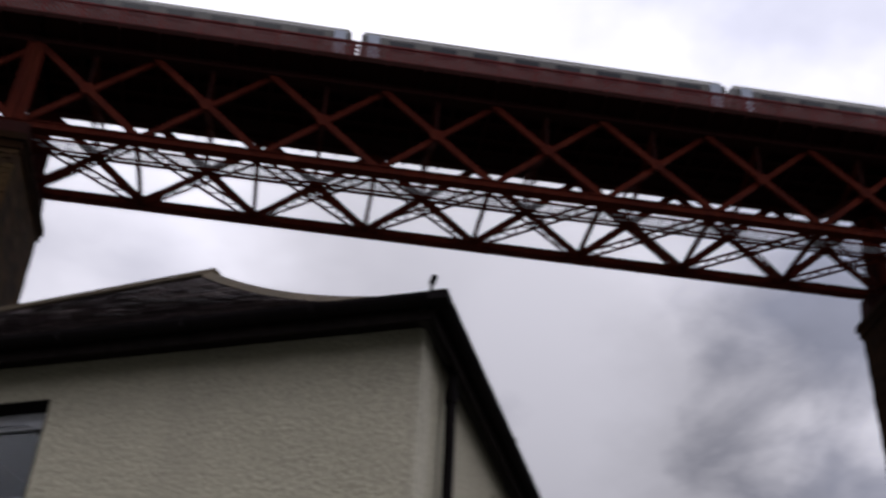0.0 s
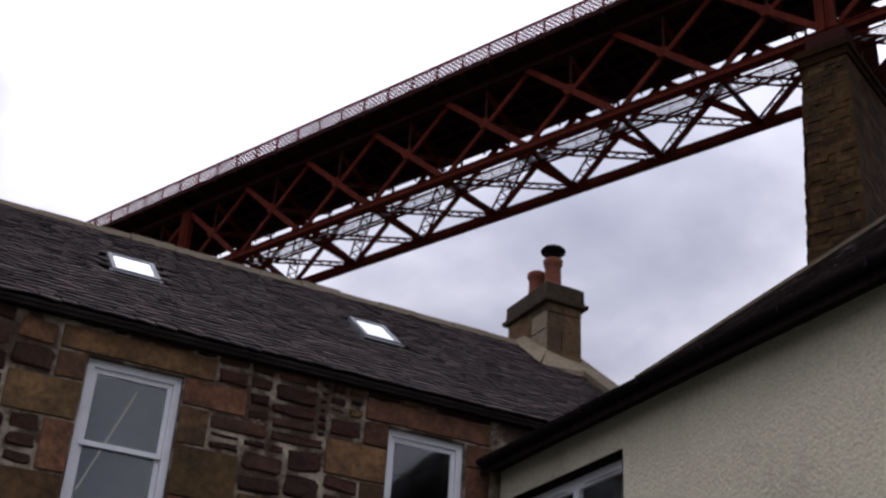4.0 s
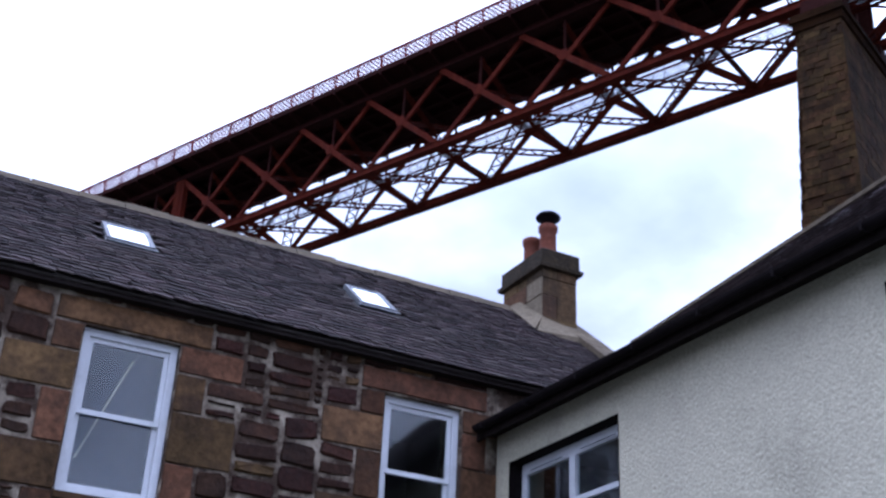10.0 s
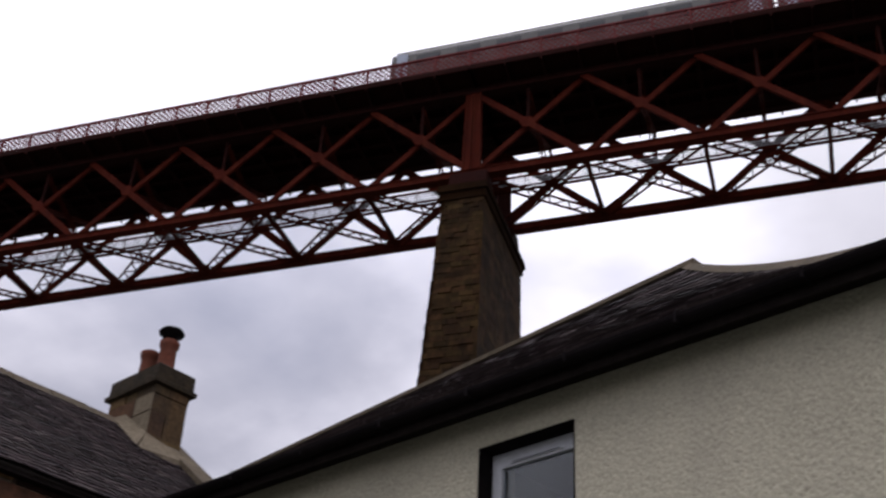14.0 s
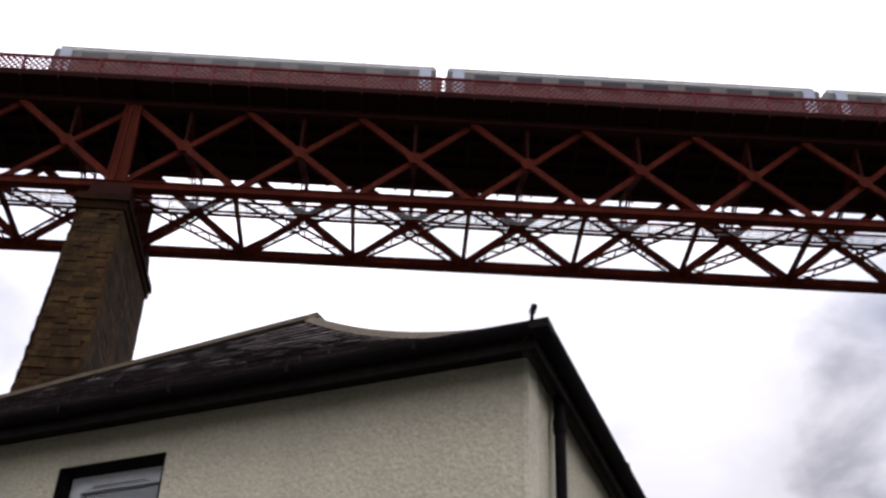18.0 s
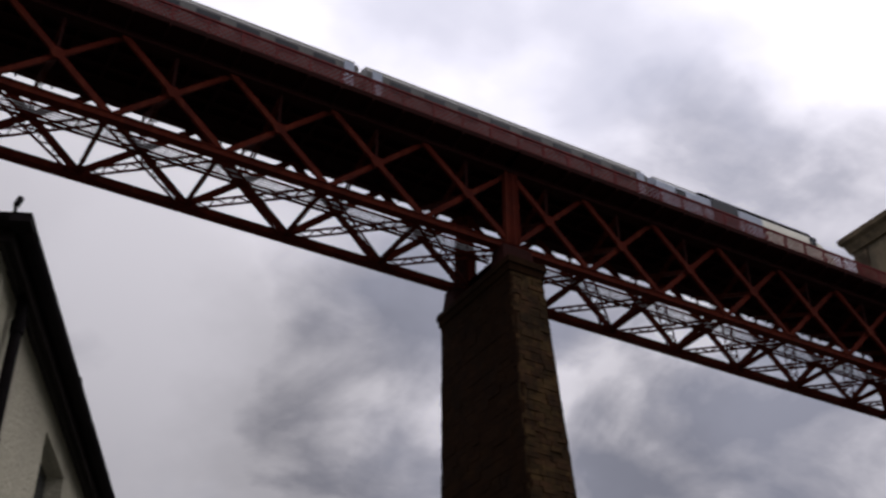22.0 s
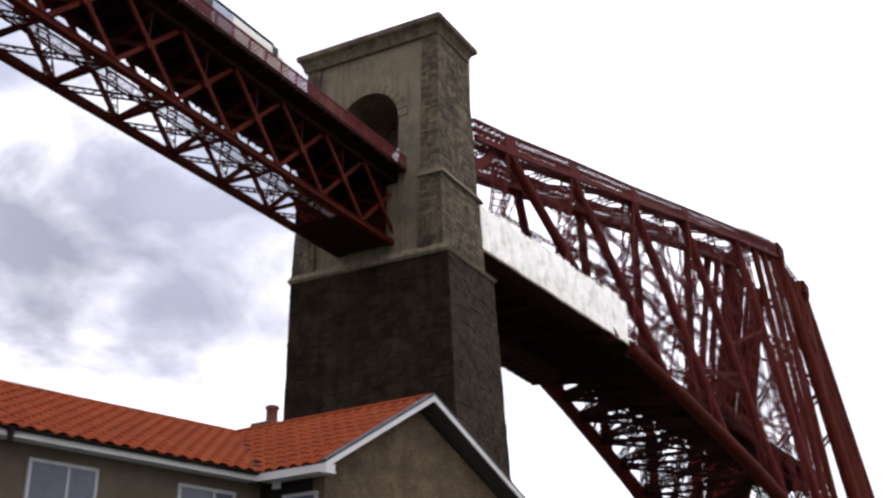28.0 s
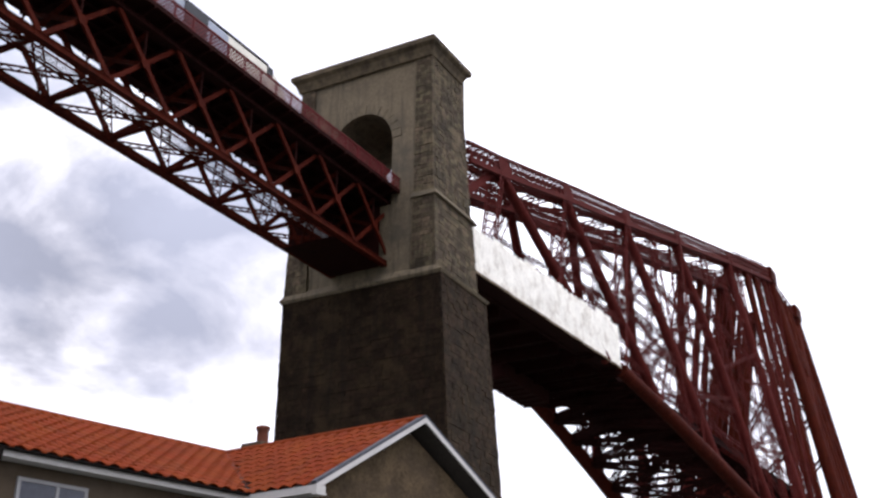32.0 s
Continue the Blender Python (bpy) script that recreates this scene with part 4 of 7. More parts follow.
for r_ in rows_:
    cor.v += [(r_[0], r_[2], r_[4]), (r_[1], r_[2], r_[4]), (r_[1], r_[3], r_[4]), (r_[0], r_[3], r_[4])]
for i in range(5):
    for j in range(4):
        cor.f.append((4 * i + j, 4 * i + (j + 1) % 4, 4 * i + 4 + (j + 1) % 4, 4 * i + 4 + j))
cor.f += [(3, 2, 1, 0), (20, 21, 22, 23)]
part("cornice", cor, M_TOWER_UP, tower, "moulded stone cornice with mossy top")

# ---------------------------------------------------------------- cantilever beyond the tower
cant = thing("cantilever_truss", "huge red steel cantilever with tubular struts and lattice ties", "bridge")
TOPX = [94.0, 102.2, 119.5, 140.4, 163.4, 193.0, 226.0]
TOPZ = [60.6, 62.6, 67.4, 72.9, 79.3, 87.4, 95.9]
BOT = [(89.0, 47.6), (130.0, 47.6), (143.0, 45.9), (158.0, 43.4), (172.0, 40.9), (185.0, 38.0), (212.0, 31.5), (234.0, 25.5)]


def top_y(x, s):
    return YC + (s * 4.0 if s < 0 else 2.6) + s * 1.2 * (x - 94) / 140


def bot_z(x):
    for (x0, z0), (x1, z1) in zip(BOT, BOT[1:]):
        if x <= x1:
            return z0 + (z1 - z0) * (x - x0) / (x1 - x0)
    return BOT[-1][1]


def bot_y(x, s):
    return YC + s * (6.0 + 0.067 * max(0, x - 120))


def top_at(i, s):
    return Vector((TOPX[i], top_y(TOPX[i], s), TOPZ[i]))


def top_x(x, s):
    for i in range(6):
        if x <= TOPX[i + 1]:
            return top_at(i, s).lerp(top_at(i + 1, s), (x - TOPX[i]) / (TOPX[i + 1] - TOPX[i]))
    return top_at(6, s)


def bot_x(x, s):
    return Vector((x, bot_y(x, s), bot_z(x)))


def top_girder(a, b, w=1.5, h=2.0):
    """Box girder of the top member: heavy lower flanges, lighter upper ones, crossed lacing on all four faces."""
    m = Mesh()
    d = (b - a).normalized()
    s = d.cross(Vector((0, 0, 1))).normalized()
    u = s.cross(d)
    for i in (-1, 1):
        m.beam(a + s * (i * w / 2) + u * (h / 2), b + s * (i * w / 2) + u * (h / 2), 0.34, 0.30)
        m.beam(a + s * (i * w / 2) - u * (h / 2 - 0.1), b + s * (i * w / 2) - u * (h / 2 - 0.1), 0.42, 0.62)
        m.beam(a + s * (i * w / 2) + u * 0.18, b + s * (i * w / 2) + u * 0.18, 0.10, 0.16)
    n = max(6, int((b - a).length / 1.25))
    for k in range(n):
        p, q = a.lerp(b, k / n), a.lerp(b, (k + 1) / n)
        for i in (-1, 1):
            o = s * (i * w / 2)
            m.beam(p + o + u * (h / 2), q + o - u * (h / 2), 0.26, 0.05, s)
            m.beam(p + o - u * (h / 2), q + o + u * (h / 2), 0.26, 0.05, s)
            o = u * (i * h / 2)
            m.beam(p + o + s * (w / 2), q + o - s * (w / 2), 0.17, 0.05, u)
            m.beam(p + o - s * (w / 2), q + o + s * (w / 2), 0.17, 0.05, u)
    return m


STRUTS = [(102.2, 126.0), (119.5, 142.0), (140.4, 161.5), (163.4, 186.0), (193.0, 211.0)]
TIES = [(102.2, 95.0), (119.5, 111.0), (140.4, 130.0), (163.4, 154.5), (193.0, 183.0), (226.0, 206.0)]
TIE_SIZE = (1.3, 1.3, 1.5, 1.7, 1.7, 1.8)
for s in (-1, 1):
    for i in range(6):
        part("top_member", top_girder(top_at(i, s), top_at(i + 1, s)), M_STEEL_LIT, cant)
    for i in range(1, 6):
        c = top_at(i, s) - Vector((0, 0, 0.2))
        part("gusset_plate", Mesh().prism([c + Vector((x, -0.86, z)) for x, z in ((-1.6, 0.5), (-1.0, -1.0), (1.2, -1.4), (2.0, 0.2), (0.6, 1.35), (-1.0, 1.0))], (0, 0, 0), (0, 0.10, 0)), M_STEEL_LIT, cant)
    for k, ((x0, z0), (x1, z1)) in enumerate(zip(BOT[1:], BOT[2:])):
        part("bottom_member", Mesh().tube(bot_x(x0, s), bot_x(x1, s), 0.80 + 0.1 * k, 0.90 + 0.1 * k, 16), M_STEEL, cant, "round red steel tube")
    for k, (tx, bx) in enumerate(STRUTS):
        part("strut", Mesh().tube(top_x(tx, s), bot_x(bx, s), 0.56 + 0.03 * k, 0.64 + 0.05 * k, 12), M_STEEL_LIT, cant, "round red steel tube strut")
    for (tx, bx), w in zip(TIES, TIE_SIZE):
        part("tie", Mesh().laced(top_x(tx, s), bot_x(bx, s), w, w * 0.8, 0.13, 30, lace=0.55), M_STEEL_LIT, cant)
    # secondary lattice between struts and ties
    for (ta, ba), (tb, bb) in zip(STRUTS, STRUTS[1:]):
        for u, w in ((0.2, 0.35), (0.45, 0.3), (0.45, 0.6), (0.72, 0.55), (0.72, 0.85)):
            a, b = top_x(ta, s).lerp(bot_x(ba, s), u), top_x(tb, s).lerp(bot_x(bb, s), w)
            part("secondary_brace", Mesh().laced(a, b, 0.5, 0.4, 0.085, 18), M_STEEL_LIT, cant)
    for (ta, ba), (tb, bb) in zip(TIES[1:], STRUTS[1:]):
        for u in (0.25, 0.5, 0.75):
            a, b = top_x(ta, s).lerp(bot_x(ba, s), u), top_x(tb, s).lerp(bot_x(bb, s), u * 0.8)
            if (a - b).length > 2:
                part("secondary_brace", Mesh().laced(a, b, 0.45, 0.35, 0.08, 18), M_STEEL_LIT, cant)
    # short end raker from the first node down behind the portal tower
    a, b = top_at(1, s), Vector((93.0, top_y(93, s), 55.0))
    part("end_raker", Mesh().beam(a, b, 0.5, 0.9), M_STEEL_LIT, cant, "flat plated raker")
    for x in (152.0, 178.0, 207.0):
        a, b = top_x(x, s), bot_x(x, s)
        part("lattice_hanger", Mesh().laced(a, b.lerp(a, 0.06), 0.9, 0.8, 0.13, 34), M_STEEL_LIT, cant)
    # thin laced stays in the last and tallest panel
    for tx, bx in ((200, 194), (208, 201), (214, 209), (219, 216), (223, 222)):
        part("laced_stay", Mesh().laced(top_x(tx, s), bot_x(bx, s), 0.7, 0.6, 0.15, 44), M_STEEL_LIT, cant)
    for tx, bx in ((206, 209), (213, 215), (220, 221)):
        part("post", Mesh().tube(top_x(tx, s), bot_x(bx, s), 0.5, 0.6, 12), M_STEEL, cant)
# bracing across between the two trusses
for x in TOPX[1:]:
    a, b = top_x(x, -1), top_x(x, 1)
    part("top_cross_beam", Mesh().laced(a, b, 0.9, 0.9, 0.16, 6), M_STEEL_LIT, cant)
for x0, x1 in zip(TOPX[1:], TOPX[2:]):
    part("top_wind_brace", Mesh().laced(top_x(x0, -1), top_x(x1, 1), 0.5, 0.5, 0.14, 14), M_STEEL_LIT, cant)
    part("top_wind_brace", Mesh().laced(top_x(x0, 1), top_x(x1, -1), 0.5, 0.5, 0.14, 14), M_STEEL_LIT, cant)
BX = [114.0, 122.0, 130.0, 135.0, 141.0, 148.0, 156.0, 165.0, 176.0, 189.0, 204.0, 220.0, 232.0]
for k, x in enumerate(BX):
    # bracing low in the cantilever gets the shade-darkened steel
    part("bottom_cross_beam", Mesh().laced(bot_x(x, -1), bot_x(x, 1), 1.1, 1.1, 0.26, 9), M_DECK, cant)
    if k:
        part("bottom_wind_brace", Mesh().laced(bot_x(BX[k - 1], -1), bot_x(x, 1), 0.8, 0.7, 0.2, 12), M_DECK, cant)
        part("bottom_wind_brace", Mesh().laced(bot_x(BX[k - 1], 1), bot_x(x, -1), 0.8, 0.7, 0.2, 12), M_DECK, cant)
    # trestles up to the internal viaduct
    for s in (-1, 1):
        if x > 134:
            b = Vector((x, YC + s * 4.6, 46.9 + 0.05 * (x - 92) - 2.8))
            part("trestle", Mesh().laced(bot_x(x, s), b, 0.7, 0.7, 0.15, 10), M_DECK, cant)
            part("trestle", Mesh().laced(bot_x(x, s), Vector((x, YC - s * 4.6, b.z)), 0.7, 0.7, 0.15, 14), M_DECK, cant)
for tx, bx in STRUTS[1:]:
    for u, w in ((0.2, 0.5), (0.5, 0.2), (0.5, 0.8), (0.8, 0.5)):
        a, b = top_x(tx, -1).lerp(bot_x(bx, -1), u), top_x(tx, 1).lerp(bot_x(bx, 1), w)
        part("sway_brace", Mesh().laced(a, b, 0.5, 0.4, 0.085, 22), M_STEEL_LIT, cant)
for tx, bx in TIES[2:]:
    for u, w in ((0.05, 0.4), (0.4, 0.05), (0.4, 0.75), (0.75, 0.4)):
        a, b = top_x(tx, -1).lerp(bot_x(bx, -1), u), top_x(tx, 1).lerp(bot_x(bx, 1), w)
        part("sway_brace", Mesh().laced(a, b, 0.5, 0.4, 0.085, 22), M_STEEL_LIT, cant)

# tower legs of the cantilever
LEG_Z = {225.0: 96.0, 245.6: 95.0}
for lx, lz in LEG_Z.items():
    for s in (-1, 1):
        part("tower_leg", Mesh().tube((lx, top_y(226, s), lz), (lx, YC + s * 20.5, 4), 0.95, 1.35, 16), M_STEEL, cant)
        part("leg_head", Mesh().box(lx - 2.2, lx + 2.0, top_y(226, s) - 1.3, top_y(226, s) + 1.3, lz - 1.6, lz + 1.0).box(lx - 1.4, lx + 2.3, top_y(226, s) - 1.0, top_y(226, s) + 1.0, lz + 1.0, lz + 1.5), M_STEEL, cant)
for s in (-1, 1):
    a, b = Vector((227, top_y(226, s), 94.8)), Vector((245, top_y(226, s), 94.4))
    part("tower_top_beam", Mesh().laced(a, b, 1.2, 1.2, 0.2, 14), M_STEEL_LIT, cant)
    for x0, x1, z0, z1, y1 in ((225, 247, 94, 60, 11.0), (247, 225, 94, 60, 11.0), (225, 247, 60, 12, 19.0), (247, 225, 60, 12, 19.0)):
        y0 = top_y(226, s) if z0 > 80 else YC + s * 11.0
        part("tower_brace", Mesh().tube((x0, y0, z0), (x1, YC + s * y1, z1), 0.8, 0.8, 10), M_STEEL, cant)
for s in (-1, 1):
    for xa, xb in ((228.5, 229.0), (232.0, 234.0), (236.5, 238.0), (240.5, 242.0)):
        part("tower_post", Mesh().tube((xa, top_y(226, s), 94.6), (xb, YC + s * 20.0, 6), 0.55, 0.8, 12), M_STEEL, cant)
for lx in LEG_Z:
    for za, zb in ((90, 66), (66, 40), (40, 14)):
        ya, yb = (5.5 + (95.5 - z) * 0.165 for z in (za, zb))
        part("tower_cross_brace", Mesh().laced((lx, YC - ya, za), (lx, YC + yb, zb), 0.9, 0.9, 0.2, 16), M_STEEL, cant)
        part("tower_cross_brace", Mesh().laced((lx, YC + ya, za), (lx, YC - yb, zb), 0.9, 0.9, 0.2, 16), M_STEEL, cant)
m = Mesh()
a, b = top_x(199, -1) + Vector((0, 0, 1.3)), top_x(222, -1) + Vector((0, 0, 1.6))
m.beam(a, b, 1.4, 0.5)
for k in range(12):
    p = a.lerp(b, k / 11)
    m.beam(p, p + Vector((0, 0, 1.0)), 0.12, 0.12, (0, 1, 0))
m.beam(a + Vector((0, 0, 1.0)), b + Vector((0, 0, 1.0)), 0.14, 0.14)
part("summit_walkway", m, M_STEEL_LIT, cant)

# internal viaduct carried through the cantilever, with white sheeting hung along it
inner = thing("internal_viaduct", "dark steel deck girder running through the cantilever", "bridge")
def inner_z(x):
    return 46.9 + 0.05 * (x - 92)


m = Mesh()
m.beam((89.0, YC, inner_z(89) - 0.3), (250, YC, inner_z(250) - 0.3), 9.4, 0.5)
part("deck", m, M_DECK, inner)
for y in (YC - 4.6, YC + 4.6):
    part("side_girder", Mesh().beam((89.0, y, inner_z(89) - 0.75), (250, y, inner_z(250) - 0.75), 0.2, 0.9), M_DECK, inner)
    m = Mesh()
    for k in (-0.28, -1.2):
        m.beam((89.0, y, inner_z(89) + k), (250, y, inner_z(250) + k), 0.45, 0.12)
    part("girder_flange", m, M_DECK, inner)
for i in range(32):
    x = 91 + i * 5
    part("cross_girder", Mesh().ibeam((x, YC - 4.5, inner_z(x) - 1.7), (x, YC + 4.5, inner_z(x) - 1.7), 0.3, 1.4, 0.06), M_DECK, inner)
m = Mesh()
m.beam((132.0, YC - 4.8, inner_z(132) + 1.4), (250, YC - 4.8, inner_z(250) + 1.4), 0.12, 0.12)
m.beam((132.0, YC - 4.8, inner_z(132) + 0.8), (250, YC - 4.8, inner_z(250) + 0.8), 0.1, 0.1)
for i in range(43):
    x = 132 + i * 2.8
    m.beam((x, YC - 4.8, inner_z(x)), (x, YC - 4.8, inner_z(x) + 1.4), 0.12, 0.12, (0, 1, 0))
part("hand_rail", m, M_PARAPET, inner)
# counterweight box at the end of the cantilever, on the far side of the deck
box = part("counterweight_box", Mesh().box(118.0, 130.5, YC + 3.0, YC + 6.4, 44.9, 46.6), M_DECK, cant, "dark riveted steel counterweight box")
for i in range(8):
    x = 118.2 + i * 1.7
    part("stiffener", Mesh().box(x, x + 0.16, YC + 3.0, YC + 6.4, 44.75, 44.9), M_DECK, box)
sheet = thing("scaffold_sheeting", "white weatherproof sheeting wrapped round scaffolding on the viaduct", "sheeting")
rs = random.Random(3)
SHX0, SHX1 = 90.2, 129.6
n = 16
for i in range(n):
    xa, xb = SHX0 + (SHX1 - SHX0) * i / n, SHX0 + (SHX1 - SHX0) * (i + 1) / n
    m = Mesh()
    g = 8
    hgt = 4.5 + 1.0 * i / n + rs.uniform(-0.25, 0.3)
    vs, fs = [], []
    for a in range(g + 1):
        for b in range(5):
            x = xa + (xb - xa) * a / g
            z = inner_z(x) - 0.98 + hgt * b / 4 + (rs.uniform(-0.16, 0.14) if b == 4 else 0)
            y = YC - 6.88 - 0.10 * math.sin(a * math.pi / g) * math.sin(b * math.pi / 4) + rs.uniform(-0.03, 0.03)
            vs.append((x, y, z))
    for a in range(g):
        for b in range(4):
            fs.append((a * 5 + b, (a + 1) * 5 + b, (a + 1) * 5 + b + 1, a * 5 + b + 1))
    o = len(vs)
    vs += [(p[0], p[1] + 0.05, p[2]) for p in vs]
    fs += [tuple(j + o for j in reversed(q)) for q in fs]
    m.add(vs, fs)
    part("sheet_panel", m, M_SHEET, sheet)
# added dark strip: hides sky below the sheeting and gives the shade there
part("scaffold_platform", Mesh().beam((SHX0 - 0.8, YC - 5.7, inner_z(SHX0 - 0.8) - 1.06), (SHX1, YC - 5.7, inner_z(SHX1) - 1.06), 2.3, 0.07), M_DECK, sheet, "dark strip added to close the gap under the sheeting")
for i in range(n + 1):
    x = SHX0 + (SHX1 - SHX0) * i / n
    if i < n:
        xe = SHX0 + (SHX1 - SHX0) * (i + 1) / n
        part("toe_board", Mesh().beam((x + 0.03, YC - 6.92, inner_z(x) - 1.1 + rs.uniform(-0.06, 0.06)), (xe - 0.03, YC - 6.92, inner_z(xe) - 1.1 + rs.uniform(-0.06, 0.06)), 0.05, 0.24),
             M_BOARD, sheet, "weathered brown scaffold board")
    part("scaffold_pole", Mesh().tube((x, YC - 6.8, inner_z(x) - 0.2), (x, YC - 6.8, inner_z(x) + 4.5 * (0.8 + 0.2 * i / n)), 0.05, 0.05, 6), M_GRATING, sheet)

# ---------------------------------------------------------------- stone house (own frame: u along the cream wall, v away from the camera)
HM = pose(0, 0, 0, 0, 0, -24.2)


def hpart(name, mesh, mat, parent, label="", smooth=False):
    """A part modelled in the houses' own frame, under a thing whose Empty carries that frame."""
    return part(name, mesh, mat, parent, label, smooth)


def pierced_wall(xs, ys, zs, holes, to_xyz):
    """One closed wall sheet with openings: xs along, zs up (sorted cuts), ys = (outer, inner); holes are (x0, x1, z0, z1)."""
    m = Mesh()
    index = {}

    def vert(x, y, z):
        k = (round(x, 4), round(y, 4), round(z, 4))
        if k not in index:
            index[k] = len(m.v)
            m.v.append(tuple(to_xyz(x, y, z)))
        return index[k]

    def solid(i, j):
        if i < 0 or j < 0 or i >= len(xs) - 1 or j >= len(zs) - 1:
            return False
        x, z = (xs[i] + xs[i + 1]) / 2, (zs[j] + zs[j + 1]) / 2
        return not any(h[0] < x < h[1] and h[2] < z < h[3] for h in holes)

    y0, y1 = ys
    for i in range(len(xs) - 1):
        for j in range(len(zs) - 1):
            if not solid(i, j):
                continue
            a, b, c, d = xs[i], xs[i + 1], zs[j], zs[j + 1]
            m.f.append((vert(a, y0, c), vert(b, y0, c), vert(b, y0, d), vert(a, y0, d)))
            m.f.append((vert(a, y1, d), vert(b, y1, d), vert(b, y1, c), vert(a, y1, c)))
            for ii, jj, q in ((i - 1, j, (a, c, a, d)), (i + 1, j, (b, c, b, d)), (i, j - 1, (a, c, b, c)), (i, j + 1, (a, d, b, d))):
                if not solid(ii, jj):
                    m.f.append((vert(q[0], y0, q[1]), vert(q[2], y0, q[3]), vert(q[2], y1, q[3]), vert(q[0], y1, q[1])))
    return m


SU, S_EAVE, S_RIDGE_U, S_RIDGE = -11.2, 6.40, -14.2, 8.87
SV0, SV1 = -9.0, 9.25
stone_house = thing("stone_house", "brown rubble stone house with a slate roof and white sash windows", "house", at=HM)
WIN = [(1.74, 2.70, 4.35, 6.00), (5.00, 5.95, 4.35, 5.98), (-3.2, -2.25, 4.35, 6.0)]
# wall core with the window openings left free, in blocks between the openings
core = pierced_wall(sorted({SV0, SV1, *[w[0] for w in WIN], *[w[1] for w in WIN]}), (SU - 0.022, SU - 0.55), sorted({0, S_EAVE, *[w[2] for w in WIN], *[w[3] for w in WIN]}), WIN, lambda a, y, z: (y, a, z))
hpart("front_wall", core, M_MORTAR, stone_house, "rubble wall with pale lime mortar")
gab = Mesh()
for v in (SV0, SV1 - 0.5):
    gab.prism([(SU - 0.05, v, 0), (SU - 0.05, v, S_EAVE - 0.1), (S_RIDGE_U, v, S_RIDGE - 0.15), (2 * S_RIDGE_U - SU, v, S_EAVE - 0.1), (2 * S_RIDGE_U - SU, v, 0)], (0, 0, 0), (0, 0.5, 0))
hpart("gable_wall", gab, M_MORTAR, stone_house)
hpart("back_wall", Mesh().box(2 * S_RIDGE_U - SU, 2 * S_RIDGE_U - SU + 0.5, SV0 + 0.5, SV1 - 0.5, 0, S_EAVE), M_MORTAR, stone_house)


def sash_window(house, u, v0, v1, z0, z1, face=1, mid=0.5, cloth=True):
    """White two-sash window set back in the wall, with glass, a card in mirrored-sky grey and a dark room box behind
    it.
    """
    e = tagged(new("window"), "", "", "", "")
    e.parent = house
    d = face
    x = u - 0.10 * d
    t = 0.075
    fr = Mesh()
    for a, b, c, f in ((v0, v0 + t, z0, z1), (v1 - t, v1, z0, z1), (v0 + t, v1 - t, z0, z0 + t), (v0 + t, v1 - t, z1 - t, z1)):
        fr.box(min(x, x - 0.12 * d), max(x, x - 0.12 * d), a, b, c, f)
    part("window_frame", fr, M_UPVC, e)
    zm = z0 + (z1 - z0) * mid
    for k, (a, b) in enumerate(((zm - 0.03, z1 - t), (z0 + t, zm + 0.03))):
        xx = x - (0.03 + 0.035 * k) * d
        s = Mesh()
        w = 0.05
        va, vb = v0 + t, v1 - t
        for p, q, c, f in ((va, va + w, a, b), (vb - w, vb, a, b), (va + w, vb - w, a, a + w), (va + w, vb - w, b - w, b)):
            s.box(min(xx, xx - 0.035 * d), max(xx, xx - 0.035 * d), p, q, c, f)
        part("sash", s, M_UPVC, e)
        g = part("pane", Mesh().box(min(xx - 0.014 * d, xx - 0.020 * d), max(xx - 0.014 * d, xx - 0.020 * d), va + w - 0.004, vb - w + 0.004, a + w - 0.004, b - w + 0.004), M_GLASS, e)
        g.visible_shadow = False
    part("window_sill", Mesh().box(min(u + 0.02 * d, u - 0.12 * d), max(u + 0.02 * d, u - 0.12 * d), v0 - 0.01, v1 + 0.01, z0 - 0.065, z0 - 0.002), M_DRESSED, e, "worn stone sill")
    rb = Mesh()
    X0_, X1_ = u - 0.32 * d, u - 2.4 * d
    lo, hi = min(X0_, X1_), max(X0_, X1_)
    rb.add([(X0_, v0 - 0.5, z0 - 0.8), (X0_, v1 + 0.5, z0 - 0.8), (X0_, v1 + 0.5, z1 + 0.3), (X0_, v0 - 0.5, z1 + 0.3), (X1_, v0 - 0.5, z0 - 0.8), (X1_, v1 + 0.5, z0 - 0.8), (X1_, v1 + 0.5, z1 + 0.3), (X1_, v0 - 0.5, z1 + 0.3)],
           [(4, 5, 6, 7), (0, 4, 7, 3), (1, 2, 6, 5), (3, 7, 6, 2), (0, 1, 5, 4)])
    part("room_lining", rb, M_ROOMDARK, e)
    if cloth:
        # flat card giving the panes their reflected sky grey
        part("blind", Mesh().box(min(u - 0.30 * d, u - 0.31 * d), max(u - 0.30 * d, u - 0.31 * d), v0 + 0.02, v1 - 0.02, z0 + 0.02, z1 - 0.02), M_SKY_BACKING, e)
    return e


sash_window(stone_house, SU, *WIN[0])
# the streak mirrored in this window, modelled as a thin pale strip
lit = Mesh().beam((SU - 0.285, 2.31, 5.82), (SU - 0.285, 1.91, 4.75), 0.014, 0.008, (1, 0, 0))
hpart("blind_cord", lit, M_HARL_BAND, stone_house, "pale strip for a slanting streak reflected in the glass")
sash_window(stone_house, SU, *WIN[1], cloth=False)
sash_window(stone_house, SU, *WIN[2])

# roof: boarding, slates, ridge, skylights
PITCH = math.atan2(S_RIDGE - 6.36, 3.15)


def roof_point(s, v, lift_=0.0):
    """s metres up the front slope from the eave."""
    return Vector((SU + 0.15 - s * math.cos(PITCH) + lift_ * math.sin(PITCH), v, 6.36 + s * math.sin(PITCH) + lift_ * math.cos(PITCH)))


